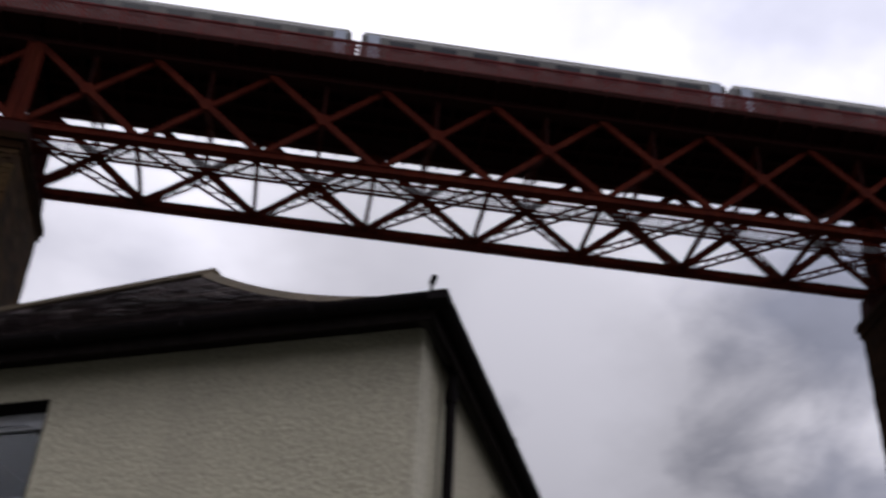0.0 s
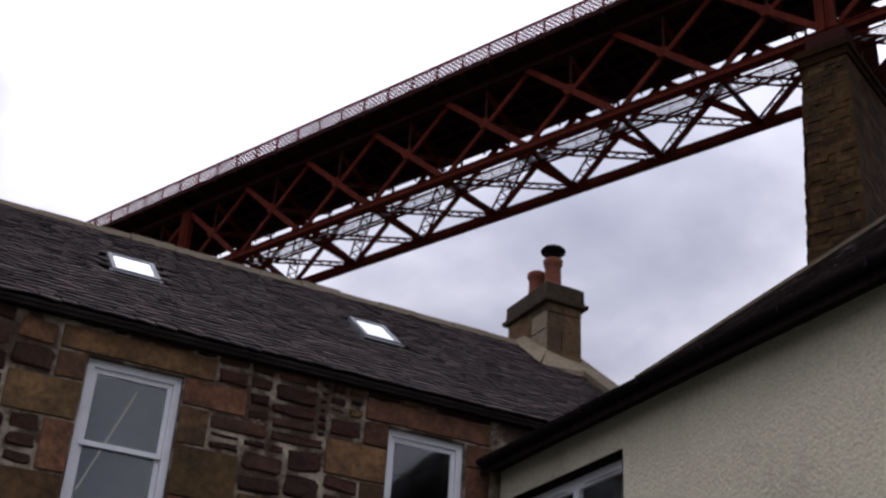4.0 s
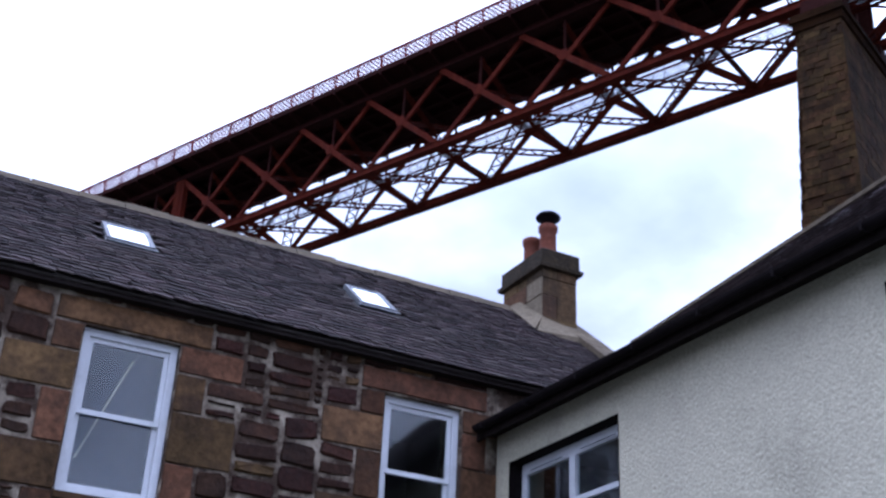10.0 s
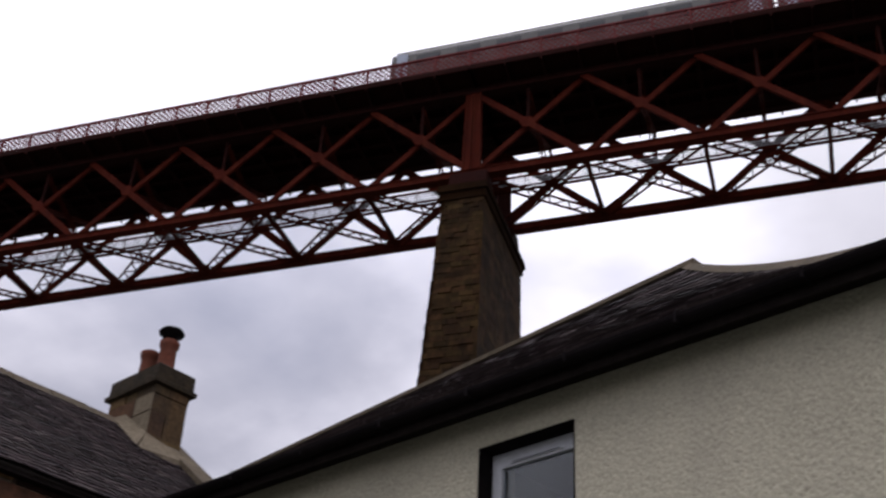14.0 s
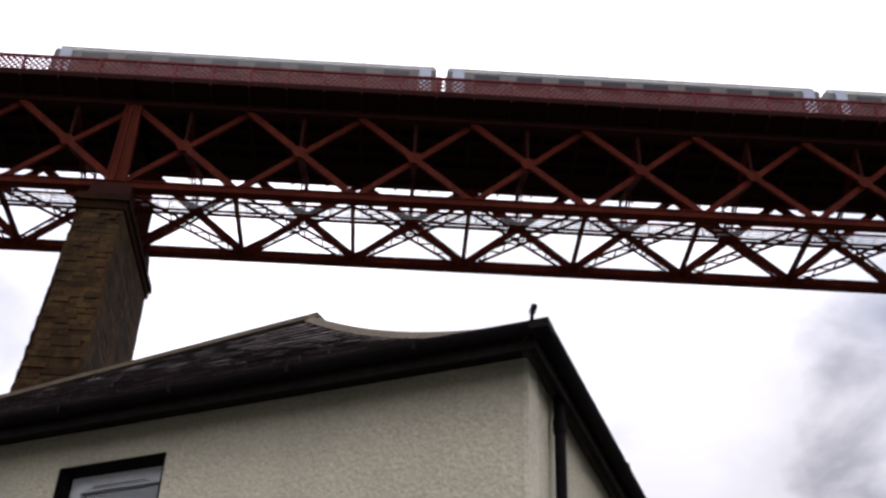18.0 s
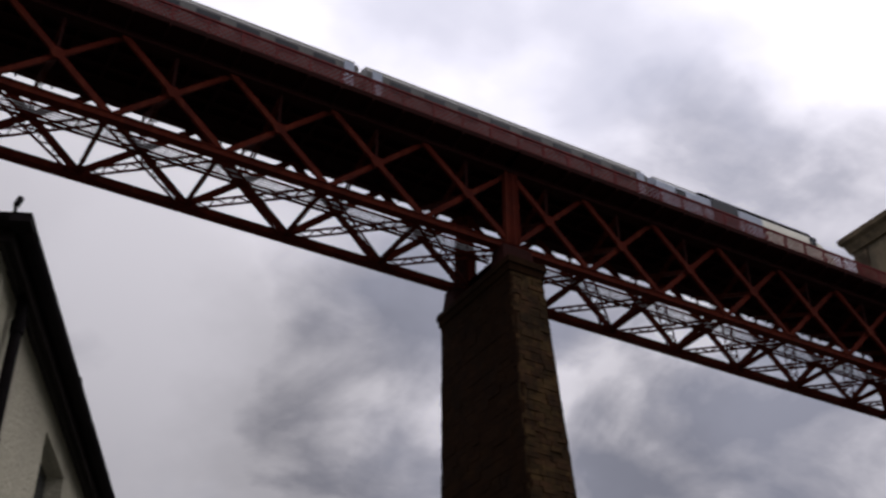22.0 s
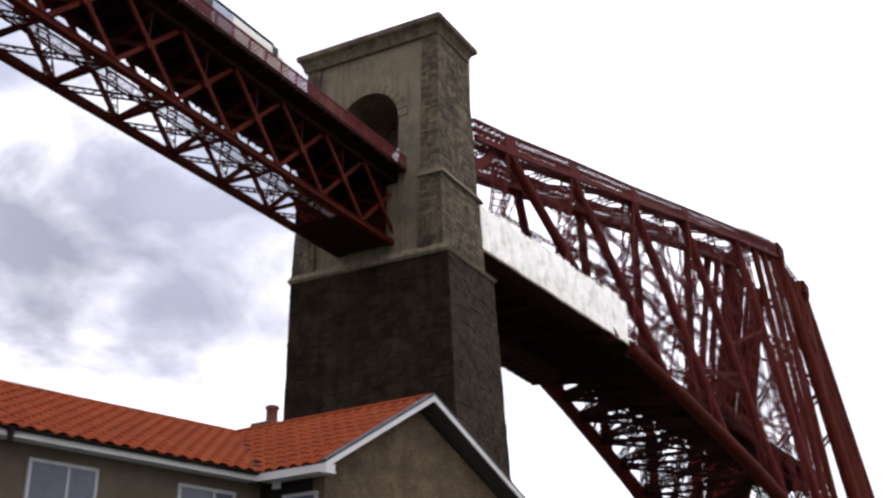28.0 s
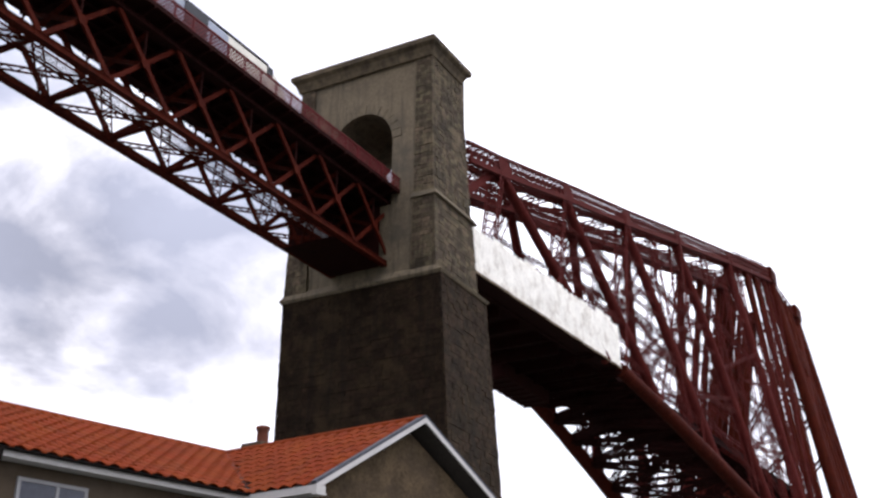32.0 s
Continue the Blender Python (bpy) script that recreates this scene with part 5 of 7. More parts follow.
S_LEN = 3.15 / math.cos(PITCH)
SKYL = [(1.98, 2.54, 1.86, 2.60), (5.12, 5.62, 1.82, 2.58)]
b = Mesh()
b.prism([roof_point(0.03, SV0, -0.005), roof_point(S_LEN, SV0), (2 * S_RIDGE_U - SU - 0.15, SV0, 6.36), (2 * S_RIDGE_U - SU - 0.15, SV0, 6.24), (S_RIDGE_U, SV0, S_RIDGE - 0.12), roof_point(0.18, SV0, -0.05), roof_point(0.03, SV0, -0.03)], (0, 0, 0), (0, SV1 - SV0 - 0.3, 0))
hpart("roof_boarding", b, M_SARK, stone_house)
# dark strip that draws the slates' shadow band along the wall head
hpart("eaves_board", Mesh().box(SU + 0.0, SU + 0.12, SV0, SV1 - 0.2, 6.302, 6.336), M_FASCIA, stone_house, "dark strip for the shadow band under the slates")
ridge = Mesh()
rr = random.Random(8)
v = SV0
while v < 8.3:
    l = 0.6
    o = rr.uniform(-0.012, 0.012)
    ridge.prism([(S_RIDGE_U + 0.19, v, S_RIDGE - 0.12 + o), (S_RIDGE_U + 0.06, v, S_RIDGE + 0.05 + o), (S_RIDGE_U - 0.06, v, S_RIDGE + 0.05 + o), (S_RIDGE_U - 0.19, v, S_RIDGE - 0.12 + o)], (0, 0, 0), (0, l - 0.012, 0))
    v += l
hpart("ridge_tiles", ridge, M_RIDGE, stone_house, "pale stone ridge pieces")
for a, c, s0, s1 in SKYL:
    sk = new("skylight")
    sk.parent = stone_house
    fr = Mesh()
    def slab(m, s_a, s_b, v_a, v_b, l_a, l_b):
        m.add([roof_point(s_a, v_a, l_a), roof_point(s_b, v_a, l_a), roof_point(s_b, v_b, l_a), roof_point(s_a, v_b, l_a), roof_point(s_a, v_a, l_b), roof_point(s_b, v_a, l_b), roof_point(s_b, v_b, l_b), roof_point(s_a, v_b, l_b)],
              [(3, 2, 1, 0), (4, 5, 6, 7), (0, 1, 5, 4), (1, 2, 6, 5), (2, 3, 7, 6), (3, 0, 4, 7)])
    t = 0.05
    slab(fr, s0, s0 + t, a, c, 0.0, 0.075)
    slab(fr, s1 - t, s1, a, c, 0.0, 0.075)
    slab(fr, s0 + t, s1 - t, a, a + t, 0.0, 0.075)
    slab(fr, s0 + t, s1 - t, c - t, c, 0.0, 0.075)
    part("skylight_frame", fr, M_LEAD, sk)
    pn = Mesh()
    slab(pn, s0 + t, s1 - t, a + t, c - t, 0.055, 0.065)
    part("pane", pn, M_SKYGLASS, sk, "bright reflecting glass")
    fl = Mesh()
    slab(fl, s0 - 0.06, s0 - 0.004, a - 0.03, c + 0.03, 0.05, 0.056)
    part("flashing", fl, M_LEAD, sk)


def slates(parent, point, s_len, v_at, inside, row, wid, mat, mat_stuff, rng_, near, limit=300, thick=0.016, rough=1.0):
    """Overlapping slates on a slope. point(s, v, lift) gives the surface; v_at(s) the ends of a course."""
    todo = []
    n = int(s_len / row)
    for i in range(n):
        s = i * row
        va, vb = v_at(s)
        v_ = va + (0.5 * wid if i % 2 else 0)
        while v_ < vb:
            w = wid * rng_.uniform(0.82, 1.15)
            e = min(v_ + w, vb)
            if e - v_ > 0.05 and not inside(s, v_, e):
                todo.append((s, v_, e))
            v_ += w
    todo.sort(key=near)
    rest = Mesh()
    fs = [(3, 2, 1, 0), (4, 5, 6, 7), (0, 1, 5, 4), (1, 2, 6, 5), (2, 3, 7, 6), (3, 0, 4, 7)]
    for k, (s, a, c) in enumerate(todo):
        g, tw = 0.004, rng_.uniform(-0.004, 0.005) * rough
        ls = row * 1.9
        d0 = rng_.uniform(-0.012, 0.012) * rough
        q = []
        for dl in (0.0, thick):
            q += [point(s + d0, a + g, 0.041 + dl + tw), point(s + ls, a + g, 0.004 + dl), point(s + ls, c - g, 0.004 + dl), point(s + d0, c - g, 0.041 + dl - tw)]
        if k < limit:
            part("slate", quick(q, fs, mat), None, parent)
        else:
            rest.add(q, fs)
    if rest.v:
        ob = part("slate_roofing", quick(rest.v, rest.f, mat_stuff), None, parent)
        ob["kind"] = "stuff"


def quick(verts, faces, mat):
    me = bpy.data.meshes.new("piece")
    me.from_pydata([tuple(p) for p in verts], [], faces)
    me.materials.append(mat)
    return me


slates(stone_house, roof_point, S_LEN - 0.08, lambda s: (-1.5, 9.0), lambda s, a, c: any(c > k[0] + 0.01 and a < k[1] - 0.01 and s > k[2] - 0.22 and s < k[3] - 0.06 for k in SKYL),
       0.125, 0.195, M_SLATE, M_SLATE_STUFF, random.Random(21), near=lambda q: abs(q[1] - 4.2) + q[0], rough=1.9)
slates(stone_house, roof_point, S_LEN - 0.08, lambda s: (SV0, -1.5), lambda s, a, c: False, 0.2, 0.3, M_SLATE, M_SLATE_STUFF, random.Random(22), near=lambda q: 0, limit=0)

# skew coping on the gable and the chimney over it
for i in range(6):
    sk = Mesh()
    s0, s1 = 0.1 + i * 0.62, 0.1 + i * 0.62 + 0.6
    q = [roof_point(s_, v_, l_) for l_ in (0.0, 0.12) for s_, v_ in ((s0, SV1 - 0.36), (s1, SV1 - 0.36), (s1, SV1 + 0.04), (s0, SV1 + 0.04))]
    sk.add(q, [(3, 2, 1, 0), (4, 5, 6, 7), (0, 1, 5, 4), (1, 2, 6, 5), (2, 3, 7, 6), (3, 0, 4, 7)])
    hpart("skew_stone", sk, M_RIDGE, stone_house, "weathered stone skew coping")
chim = new("chimney_stack")
chim.parent = stone_house
C0, C1, CV0, CV1 = -14.76, -13.64, 8.51, 9.12
ck = Mesh().box(C0 + 0.02, C1 - 0.02, CV0 + 0.02, CV1 - 0.02, 7.6, 9.42)
part("stack_core", ck, M_JOINT, chim)
rc = random.Random(4)
zz_ = 8.0
courses = [0.34, 0.30, 0.36, 0.28, 0.34]
for i, hgt in enumerate(courses):
    z1_ = min(zz_ + hgt, 9.42)
    split = [C0, C0 + (C1 - C0) * (0.62 if i % 2 else 0.36), C1]
    for k, (a, c) in enumerate(zip(split, split[1:])):
        part("stone", Mesh().box(a + 0.006, c - 0.006, CV0 - 0.004 + rc.uniform(-0.01, 0.01), CV0 + 0.2, zz_ + 0.003, z1_ - 0.003), M_LIME if (i, k) in ((2, 1), (3, 1)) else M_CHIMNEY, chim)
    split = [CV0, CV1] if i % 2 else [CV0, CV0 + 0.26, CV1]
    for a, c in zip(split, split[1:]):
        part("stone", Mesh().box(C1 - 0.2, C1 + 0.004 + rc.uniform(-0.01, 0.01), a + 0.206 if a == CV0 and False else a + 0.006, c - 0.006, zz_ + 0.003, z1_ - 0.003), M_CHIMNEY, chim)
    zz_ += hgt
base = Mesh()
base.prism([(C1 + 0.09, CV0 - 0.12, 8.28), (C1 + 0.09, CV1 + 0.1, 8.28), (C1 + 0.0, CV1 + 0.1, 8.52), (C1 + 0.0, CV0 - 0.12, 8.52)], (0, 0, 0), (-0.05, 0, 0))
for a in range(1):
    base.add([(C1 + 0.12, CV0 - 0.14, 8.10), (C1 + 0.12, CV1 + 0.1, 8.10), (C0 - 0.1, CV1 + 0.1, 8.55), (C0 - 0.1, CV0 - 0.14, 8.55), (C1, CV0 - 0.02, 8.55), (C1, CV1, 8.55), (C0, CV1, 8.98), (C0, CV0 - 0.02, 8.98)],
             [(3, 2, 1, 0), (4, 5, 6, 7), (0, 1, 5, 4), (1, 2, 6, 5), (2, 3, 7, 6), (3, 0, 4, 7)])
part("mortar_fillet", base, M_LIME, chim, "pale mortar fillet at the foot")
def skirt(low, high):
    """A wedge of mortar between the slates (low) and the chimney's face (high)."""
    drop_ = Vector((0, 0, -0.12))
    q = [Vector(p) for p in (*low, *reversed(high))]
    return Mesh().add([*q, *[p + drop_ for p in q]], [(0, 1, 2, 3), (7, 6, 5, 4), (0, 4, 5, 1), (1, 5, 6, 2), (2, 6, 7, 3), (3, 7, 4, 0)])


z_foot = roof_point(3.29, 0).z
part("mortar_fillet", skirt([roof_point(3.0, 8.22, 0.05), roof_point(4.0, 8.24, 0.06)], [(C1 + 0.02, CV0 - 0.006, z_foot + 0.22), (C0 + 0.5, CV0 - 0.006, S_RIDGE + 0.22)]), M_LIME, chim)
part("mortar_fillet", skirt([roof_point(2.85, CV1 + 0.1, 0.13), roof_point(2.95, 8.24, 0.05)], [(C1 + 0.006, CV1 + 0.05, z_foot + 0.10), (C1 + 0.006, CV0, z_foot + 0.22)]), M_LIME, chim)
cp = Mesh()
rowsc = [(0.0, 9.41), (0.075, 9.43), (0.08, 9.49), (0.035, 9.52), (0.03, 9.74), (-0.02, 9.78)]
for o, z in rowsc:
    cp.v += [(C0 - o, CV0 - o, z), (C1 + o, CV0 - o, z), (C1 + o, CV1 + o, z), (C0 - o, CV1 + o, z)]
for i in range(5):
    for j in range(4):
        cp.f.append((4 * i + j, 4 * i + (j + 1) % 4, 4 * i + 4 + (j + 1) % 4, 4 * i + 4 + j))
cp.f += [(3, 2, 1, 0), (20, 21, 22, 23)]
part("chimney_cap", cp, M_CHIMCAP, chim, "mossy stone cap")


def lathe(profile, n=20):
    m = Mesh()
    for r, z in profile:
        m.v += [(r * math.cos(6.28318 * i / n), r * math.sin(6.28318 * i / n), z) for i in range(n)]
    for k in range(len(profile) - 1):
        m.f += [(k * n + i, k * n + (i + 1) % n, (k + 1) * n + (i + 1) % n, (k + 1) * n + i) for i in range(n)]
    m.f += [tuple(range(n - 1, -1, -1)), tuple(range((len(profile) - 1) * n, len(profile) * n))]
    return m


for u, v, top, cowl in ((-14.42, 8.80, 10.30, False), (-13.98, 8.82, 10.36, True)):
    pot = part("chimney_pot", lathe([(0.15, 9.76), (0.155, 9.82), (0.135, 9.86), (0.125, top - 0.14), (0.15, top - 0.10), (0.155, top - 0.02), (0.13, top), (0.10, top), (0.10, top - 0.1)]), M_CLAY, chim, smooth=True)
    pot.location = (u, v, 0)
    if cowl:
        cw = part("cowl", lathe([(0.10, top), (0.10, top + 0.09), (0.19, top + 0.12), (0.20, top + 0.15), (0.17, top + 0.19), (0.02, top + 0.22)]), M_BLACK, chim, "black metal cowl", smooth=True)
        cw.location = (u, v, 0)

# rubble facing with dressed stones round the windows
rb_rng = random.Random(31)


def rubble_block(v0, v1, z0, z1, mat, name, proud, rng_):
    """One irregular stone on the front wall: a rough rounded lump with uneven corners."""
    cv, cz = (v0 + v1) / 2, (z0 + z1) / 2
    hw, hh = (v1 - v0) / 2, (z1 - z0) / 2
    n = 8
    small = min(hw, hh)
    dressed = name == "dressed_stone"
    ring = []
    for sx_, sz_ in ((1, -1), (1, 1), (-1, 1), (-1, -1)):
        c_ = 0.010 if dressed else small * rng_.uniform(0.05, 0.3)
        e_ = 0.010 if dressed else small * rng_.uniform(0.05, 0.45)
        j_ = 0.006 if dressed else 0.022
        px_, pz_ = hw - rng_.uniform(0, j_), hh - rng_.uniform(0, j_)
        q_ = [(sx_ * px_, sz_ * (pz_ - c_)), (sx_ * (px_ - e_), sz_ * pz_)]
        ring += q_ if sx_ * sz_ > 0 else q_[::-1]
    if not dressed:
        # long edges wander, and no stone lies quite level
        tilt = rng_.uniform(-0.10, 0.10) * min(1.0, hh / hw * 1.6)
        wavy = []
        for (a, b_), (c, d_) in zip(ring, ring[1:] + ring[:1]):
            wavy += [(a, b_), ((a + c) / 2 + rng_.uniform(-0.014, 0.008), (b_ + d_) / 2 + rng_.uniform(-0.014, 0.010))]
        ring = [(a - b_ * tilt, b_ + a * tilt) for a, b_ in wavy]
        n = 16
    verts = [(SU - 0.12, cv + a, cz + b_) for a, b_ in ring] + [(SU - 0.02 + proud, cv + a, cz + b_) for a, b_ in ring]
    ed = 0.008 if dressed else 0.016
    verts += [(SU + proud + (rng_.uniform(0.0, 0.006) if dressed else rng_.uniform(0.0, 0.02)), cv + a * (1 - ed / hw), cz + b_ * (1 - ed / hh)) for a, b_ in ring]
    faces = []
    for k in range(2):
        faces += [(k * n + i, k * n + (i + 1) % n, (k + 1) * n + (i + 1) % n, (k + 1) * n + i) for i in range(n)]
    faces.append(tuple(range(2 * n, 3 * n)))
    return quick(verts, faces, mat)


fixed = []
for wv0, wv1, wz0, wz1 in WIN:
    # lintel, and long and short jamb stones
    fixed.append((wv0 - 0.30, wv1 + 0.32, wz1 + 0.01, wz1 + 0.27))
    z = wz0 - 0.5
    i = 0
    seq = [0.50, 0.44, 0.52, 0.40, 0.47]
    while z < wz1 - 0.05:
        hgt = min(seq[i % 5], wz1 - z)
        lw = 0.72 if i % 2 else 0.30
        rw = 0.32 if i % 2 else 0.68
        fixed.append((wv0 - lw, wv0 - 0.005, z, z + hgt))
        fixed.append((wv1 + 0.005, wv1 + rw, z, z + hgt))
        z += hgt
        i += 1
    fixed.append((wv0 - 0.2, wv1 + 0.2, wz0 - 0.24, wz0 - 0.07))
for a, c, z0_, z1_ in fixed:
    part("dressed_stone", rubble_block(a + 0.006, c - 0.006, z0_ + 0.005, z1_ - 0.005, M_DRESSED, "dressed_stone", -0.004, rb_rng), None, stone_house)


def clear(a, c, z0_, z1_):
    if any(c > f_[0] + 0.01 and a < f_[1] - 0.01 and z1_ > f_[2] + 0.01 and z0_ < f_[3] - 0.01 for f_ in fixed):
        return False
    return not any(c > w[0] and a < w[1] and z1_ > w[2] and z0_ < w[3] for w in WIN)


def fill_rubble(v0, v1, z0, z1, cell=0.03):
    """Random rubble packed tightly round the dressed work; slivers too thin for a stone stay open as mortar."""
    nx, nz = int((v1 - v0) / cell), int((z1 - z0) / cell)
    free = [[clear(v0 + i * cell, v0 + (i + 1) * cell, z0 + j * cell, z0 + (j + 1) * cell) for i in range(nx)] for j in range(nz)]
    out = []
    for j in range(nz):
        for i in range(nx):
            if not free[j][i]:
                continue
            w_max, h_max = rb_rng.randint(12, 28), rb_rng.choice((5, 6, 7, 8, 9, 10))
            if rb_rng.random() < 0.12:
                w_max, h_max = rb_rng.randint(5, 9), rb_rng.randint(3, 4)
            w = 1
            while i + w < nx and free[j][i + w] and w < w_max:
                w += 1
            rest = 0
            while i + w + rest < nx and free[j][i + w + rest] and rest < 4:
                rest += 1
            if rest < 4:
                w += rest
            h = 1
            while j + h < nz and h < min(h_max, max(3, int(w * 0.7))) and all(free[j + h][i + k] for k in range(w)):
                h += 1
            rest = 0
            while j + h + rest < nz and rest < 3 and all(free[j + h + rest][i + k] for k in range(w)):
                rest += 1
            if rest < 3:
                h += rest
            for jj in range(j, j + h):
                for ii in range(i, i + w):
                    free[jj][ii] = False
            if w >= 3 and h >= 3:
                out.append((v0 + i * cell, v0 + (i + w) * cell, z0 + j * cell, z0 + (j + h) * cell))
    return out


stones = fill_rubble(0.2, 6.36, 3.9, 6.36)
for a, c, z0_, z1_ in stones:
    g = rb_rng.uniform(0.005, 0.024)
    part("rubble_stone", rubble_block(a + g, c - g, z0_ + g * 0.8, z1_ - g * 0.8, M_RUBBLE if rb_rng.random() > 0.12 else M_DRESSED, "rubble_stone", rb_rng.uniform(-0.022, 0.008), rb_rng), None, stone_house)
far_stones = Mesh()
for j in range(14):
    v = SV0
    while v < 0.2:
        w = rb_rng.uniform(0.3, 0.8)
        z0_, z1_ = 0.0 + j * 0.45, 0.45 + j * 0.45
        if clear(v, v + w, z0_, z1_):
            far_stones.box(SU - 0.1, SU + rb_rng.uniform(0, 0.02), v + 0.015, v + w - 0.015, z0_ + 0.015, min(z1_ - 0.015, 6.2))
        v += w
ob = hpart("stonework", far_stones, M_RUBBLE, stone_house)
ob["kind"] = "stuff"

# ---------------------------------------------------------------- cream harled house
WV, WU0, WU1 = 6.40, -11.2, -1.97
cream = thing("cream_house", "cream roughcast house with a hipped slate roof and black gutters", "house", at=HM)
CW = [(-5.57, -4.66, 4.30, 5.46), (-10.92, -8.90, 4.25, 5.38)]
m = pierced_wall(sorted({WU0, WU1, *[w[0] for w in CW], *[w[1] for w in CW]}), (WV, WV + 0.45), sorted({0, 5.78, *[w[2] for w in CW], *[w[3] for w in CW]}), CW, lambda a, y, z: (a, y, z))
hpart("front_wall", m, M_HARL, cream, "cream roughcast wall")
RW = (8.5, 9.4, 4.4, 5.5)
m = pierced_wall([WV + 0.45, RW[0], RW[1], 13.0], (WU1, WU1 - 0.45), [0, RW[2], RW[3], 5.78], [RW], lambda a, y, z: (y, a, z))
hpart("side_wall", m, M_HARL, cream)
hpart("back_wall", Mesh().box(WU0, WU1, 13.0, 13.4, 0, 5.78), M_HARL, cream)
cb = Mesh()
cb.box(WU1 - 0.025, WU1 + 0.012, WV - 0.012, WV - 0.002, 0, 5.74)
cb.box(WU1 + 0.002, WU1 + 0.012, WV - 0.002, WV + 0.20, 0, 5.74)
hpart("corner_margin", cb, M_HARL_BAND, cream, "smooth raised margin at the corner")


def cream_window(u0, u1, z0, z1, lights, top_vent=True):
    e = new("window")
    e.parent = cream
    y = WV + 0.16
    t = 0.06
    fr = Mesh()
    for a, b_, c, d in ((u0 + 0.012, u0 + t, z0, z1 - 0.012), (u1 - t, u1 - 0.012, z0, z1 - 0.012), (u0 + t, u1 - t, z0, z0 + t), (u0 + t, u1 - t, z1 - t - 0.03, z1 - 0.012)):
        fr.box(a, b_, y, y + 0.07, c, d)
    part("window_frame", fr, M_UPVC, e)
    n = lights
    w = (u1 - u0 - 2 * t) / n
    for i in range(n):
        a, b_ = u0 + t + i * w, u0 + t + (i + 1) * w
        zt = z1 - t - 0.03
        s = Mesh()
        k = 0.055
        for p, q, c, d in ((a, a + k, z0 + t, zt), (b_ - k, b_, z0 + t, zt), (a + k, b_ - k, z0 + t, z0 + t + k), (a + k, b_ - k, zt - k, zt)):
            s.box(p, q, y - 0.015, y + 0.04, c, d)
        ss = part("sash", s, M_UPVC, e)
        g = part("pane", Mesh().box(a + k - 0.004, b_ - k + 0.004, y + 0.012, y + 0.018, z0 + t + k - 0.004, zt - k + 0.004), M_GLASS, e)
        g.visible_shadow = False
        tr = Mesh().box(a + k, b_ - k, y - 0.012, y + 0.036, 4.745, 4.80)
        part("transom", tr, M_UPVC, ss)
        if top_vent:
            part("trickle_vent", Mesh().box(a + 0.14, b_ - 0.14, y - 0.03, y - 0.016, zt - 0.038, zt - 0.018), M_UPVC, e)
            part("vent_slot", Mesh().box(a + 0.17, b_ - 0.17, y - 0.033, y - 0.030, zt - 0.032, zt - 0.025), M_BLACK, e)
    # black lining at the head and both jambs
    rv = Mesh()
    rv.box(u0, u1, WV - 0.004, y + 0.07, z1 - 0.012, z1 - 0.001).box(u0 + 0.001, u0 + 0.012, WV - 0.004, y + 0.07, z0, z1 - 0.012).box(u1 - 0.012, u1 - 0.001, WV - 0.004, y + 0.07, z0, z1 - 0.012)
    part("reveal", rv, M_BLACK, e, "black window reveal")
    part("window_sill", Mesh().box(u0 - 0.05, u1 + 0.05, WV - 0.05, WV + 0.16, z0 - 0.08, z0), M_HARL_BAND, e)
    rb = Mesh()
    rb.add([(u0 - 0.4, WV + 0.455, z0 - 0.6), (u1 + 0.4, WV + 0.455, z0 - 0.6), (u1 + 0.4, WV + 0.455, z1 + 0.25), (u0 - 0.4, WV + 0.455, z1 + 0.25), (u0 - 0.4, WV + 2.4, z0 - 0.6), (u1 + 0.4, WV + 2.4, z0 - 0.6), (u1 + 0.4, WV + 2.4, z1 + 0.25), (u0 - 0.4, WV + 2.4, z1 + 0.25)],
           [(4, 5, 6, 7), (0, 4, 7, 3), (1, 2, 6, 5), (3, 7, 6, 2), (0, 1, 5, 4)])
    part("room_lining", rb, M_ROOMDARK, e)


cream_window(*CW[0], 1)
cream_window(*CW[1], 2)
e = new("window")
e.parent = cream
part("window_frame", Mesh().box(WU1 - 0.20, WU1 - 0.14, RW[0], RW[1], RW[2], RW[3]), M_COACH_WINDOW, e, "dark window")

# hipped roof: front slope, right hip slope and back slope
A_ = Vector((-4.85, 8.65, 8.03))
RL = Vector((-12.6, 9.42, 8.03))
EL, ER = Vector((-11.2, 6.12, 5.755)), Vector((-1.865, 6.12, 5.755))
EB = Vector((-1.865, 13.2, 5.755))
EBL = Vector((-11.2, 13.2, 5.755))
AB = Vector((-4.85, 10.6, 8.03))
dz = Vector((0, 0, -0.12))
tris = [(EB, EBL, RL + Vector((0, 1.2, 0)), AB), (RL, A_, AB, RL + Vector((0, 1.2, 0)))]
for q in tris:
    m = Mesh()
    m.add([*q, *[p + dz for p in q]], [(0, 1, 2, 3), (7, 6, 5, 4), (0, 4, 5, 1), (1, 5, 6, 2), (2, 6, 7, 3), (3, 7, 4, 0)])
    hpart("roof_boarding", m, M_SARK, cream)


SAG = 0.12


def sag(t):
    """The old slopes dish between eave and ridge."""
    return SAG * 4 * max(0.0, min(1.0, t)) * (1 - max(0.0, min(1.0, t)))


def slope_point(o, along_e, up_e):
    nrm = along_e.cross(up_e).normalized()
    if nrm.z < 0:
        nrm = -nrm
    return lambda s, v, l=0.0: o + up_e * s + along_e * v + nrm * l - Vector((0, 0, sag(s / rl)))


fe = (ER - EL).normalized()
fu = (A_ - (EL + fe * (A_ - EL).dot(fe))).normalized()
flen = (A_ - (EL + fe * (A_ - EL).dot(fe))).length


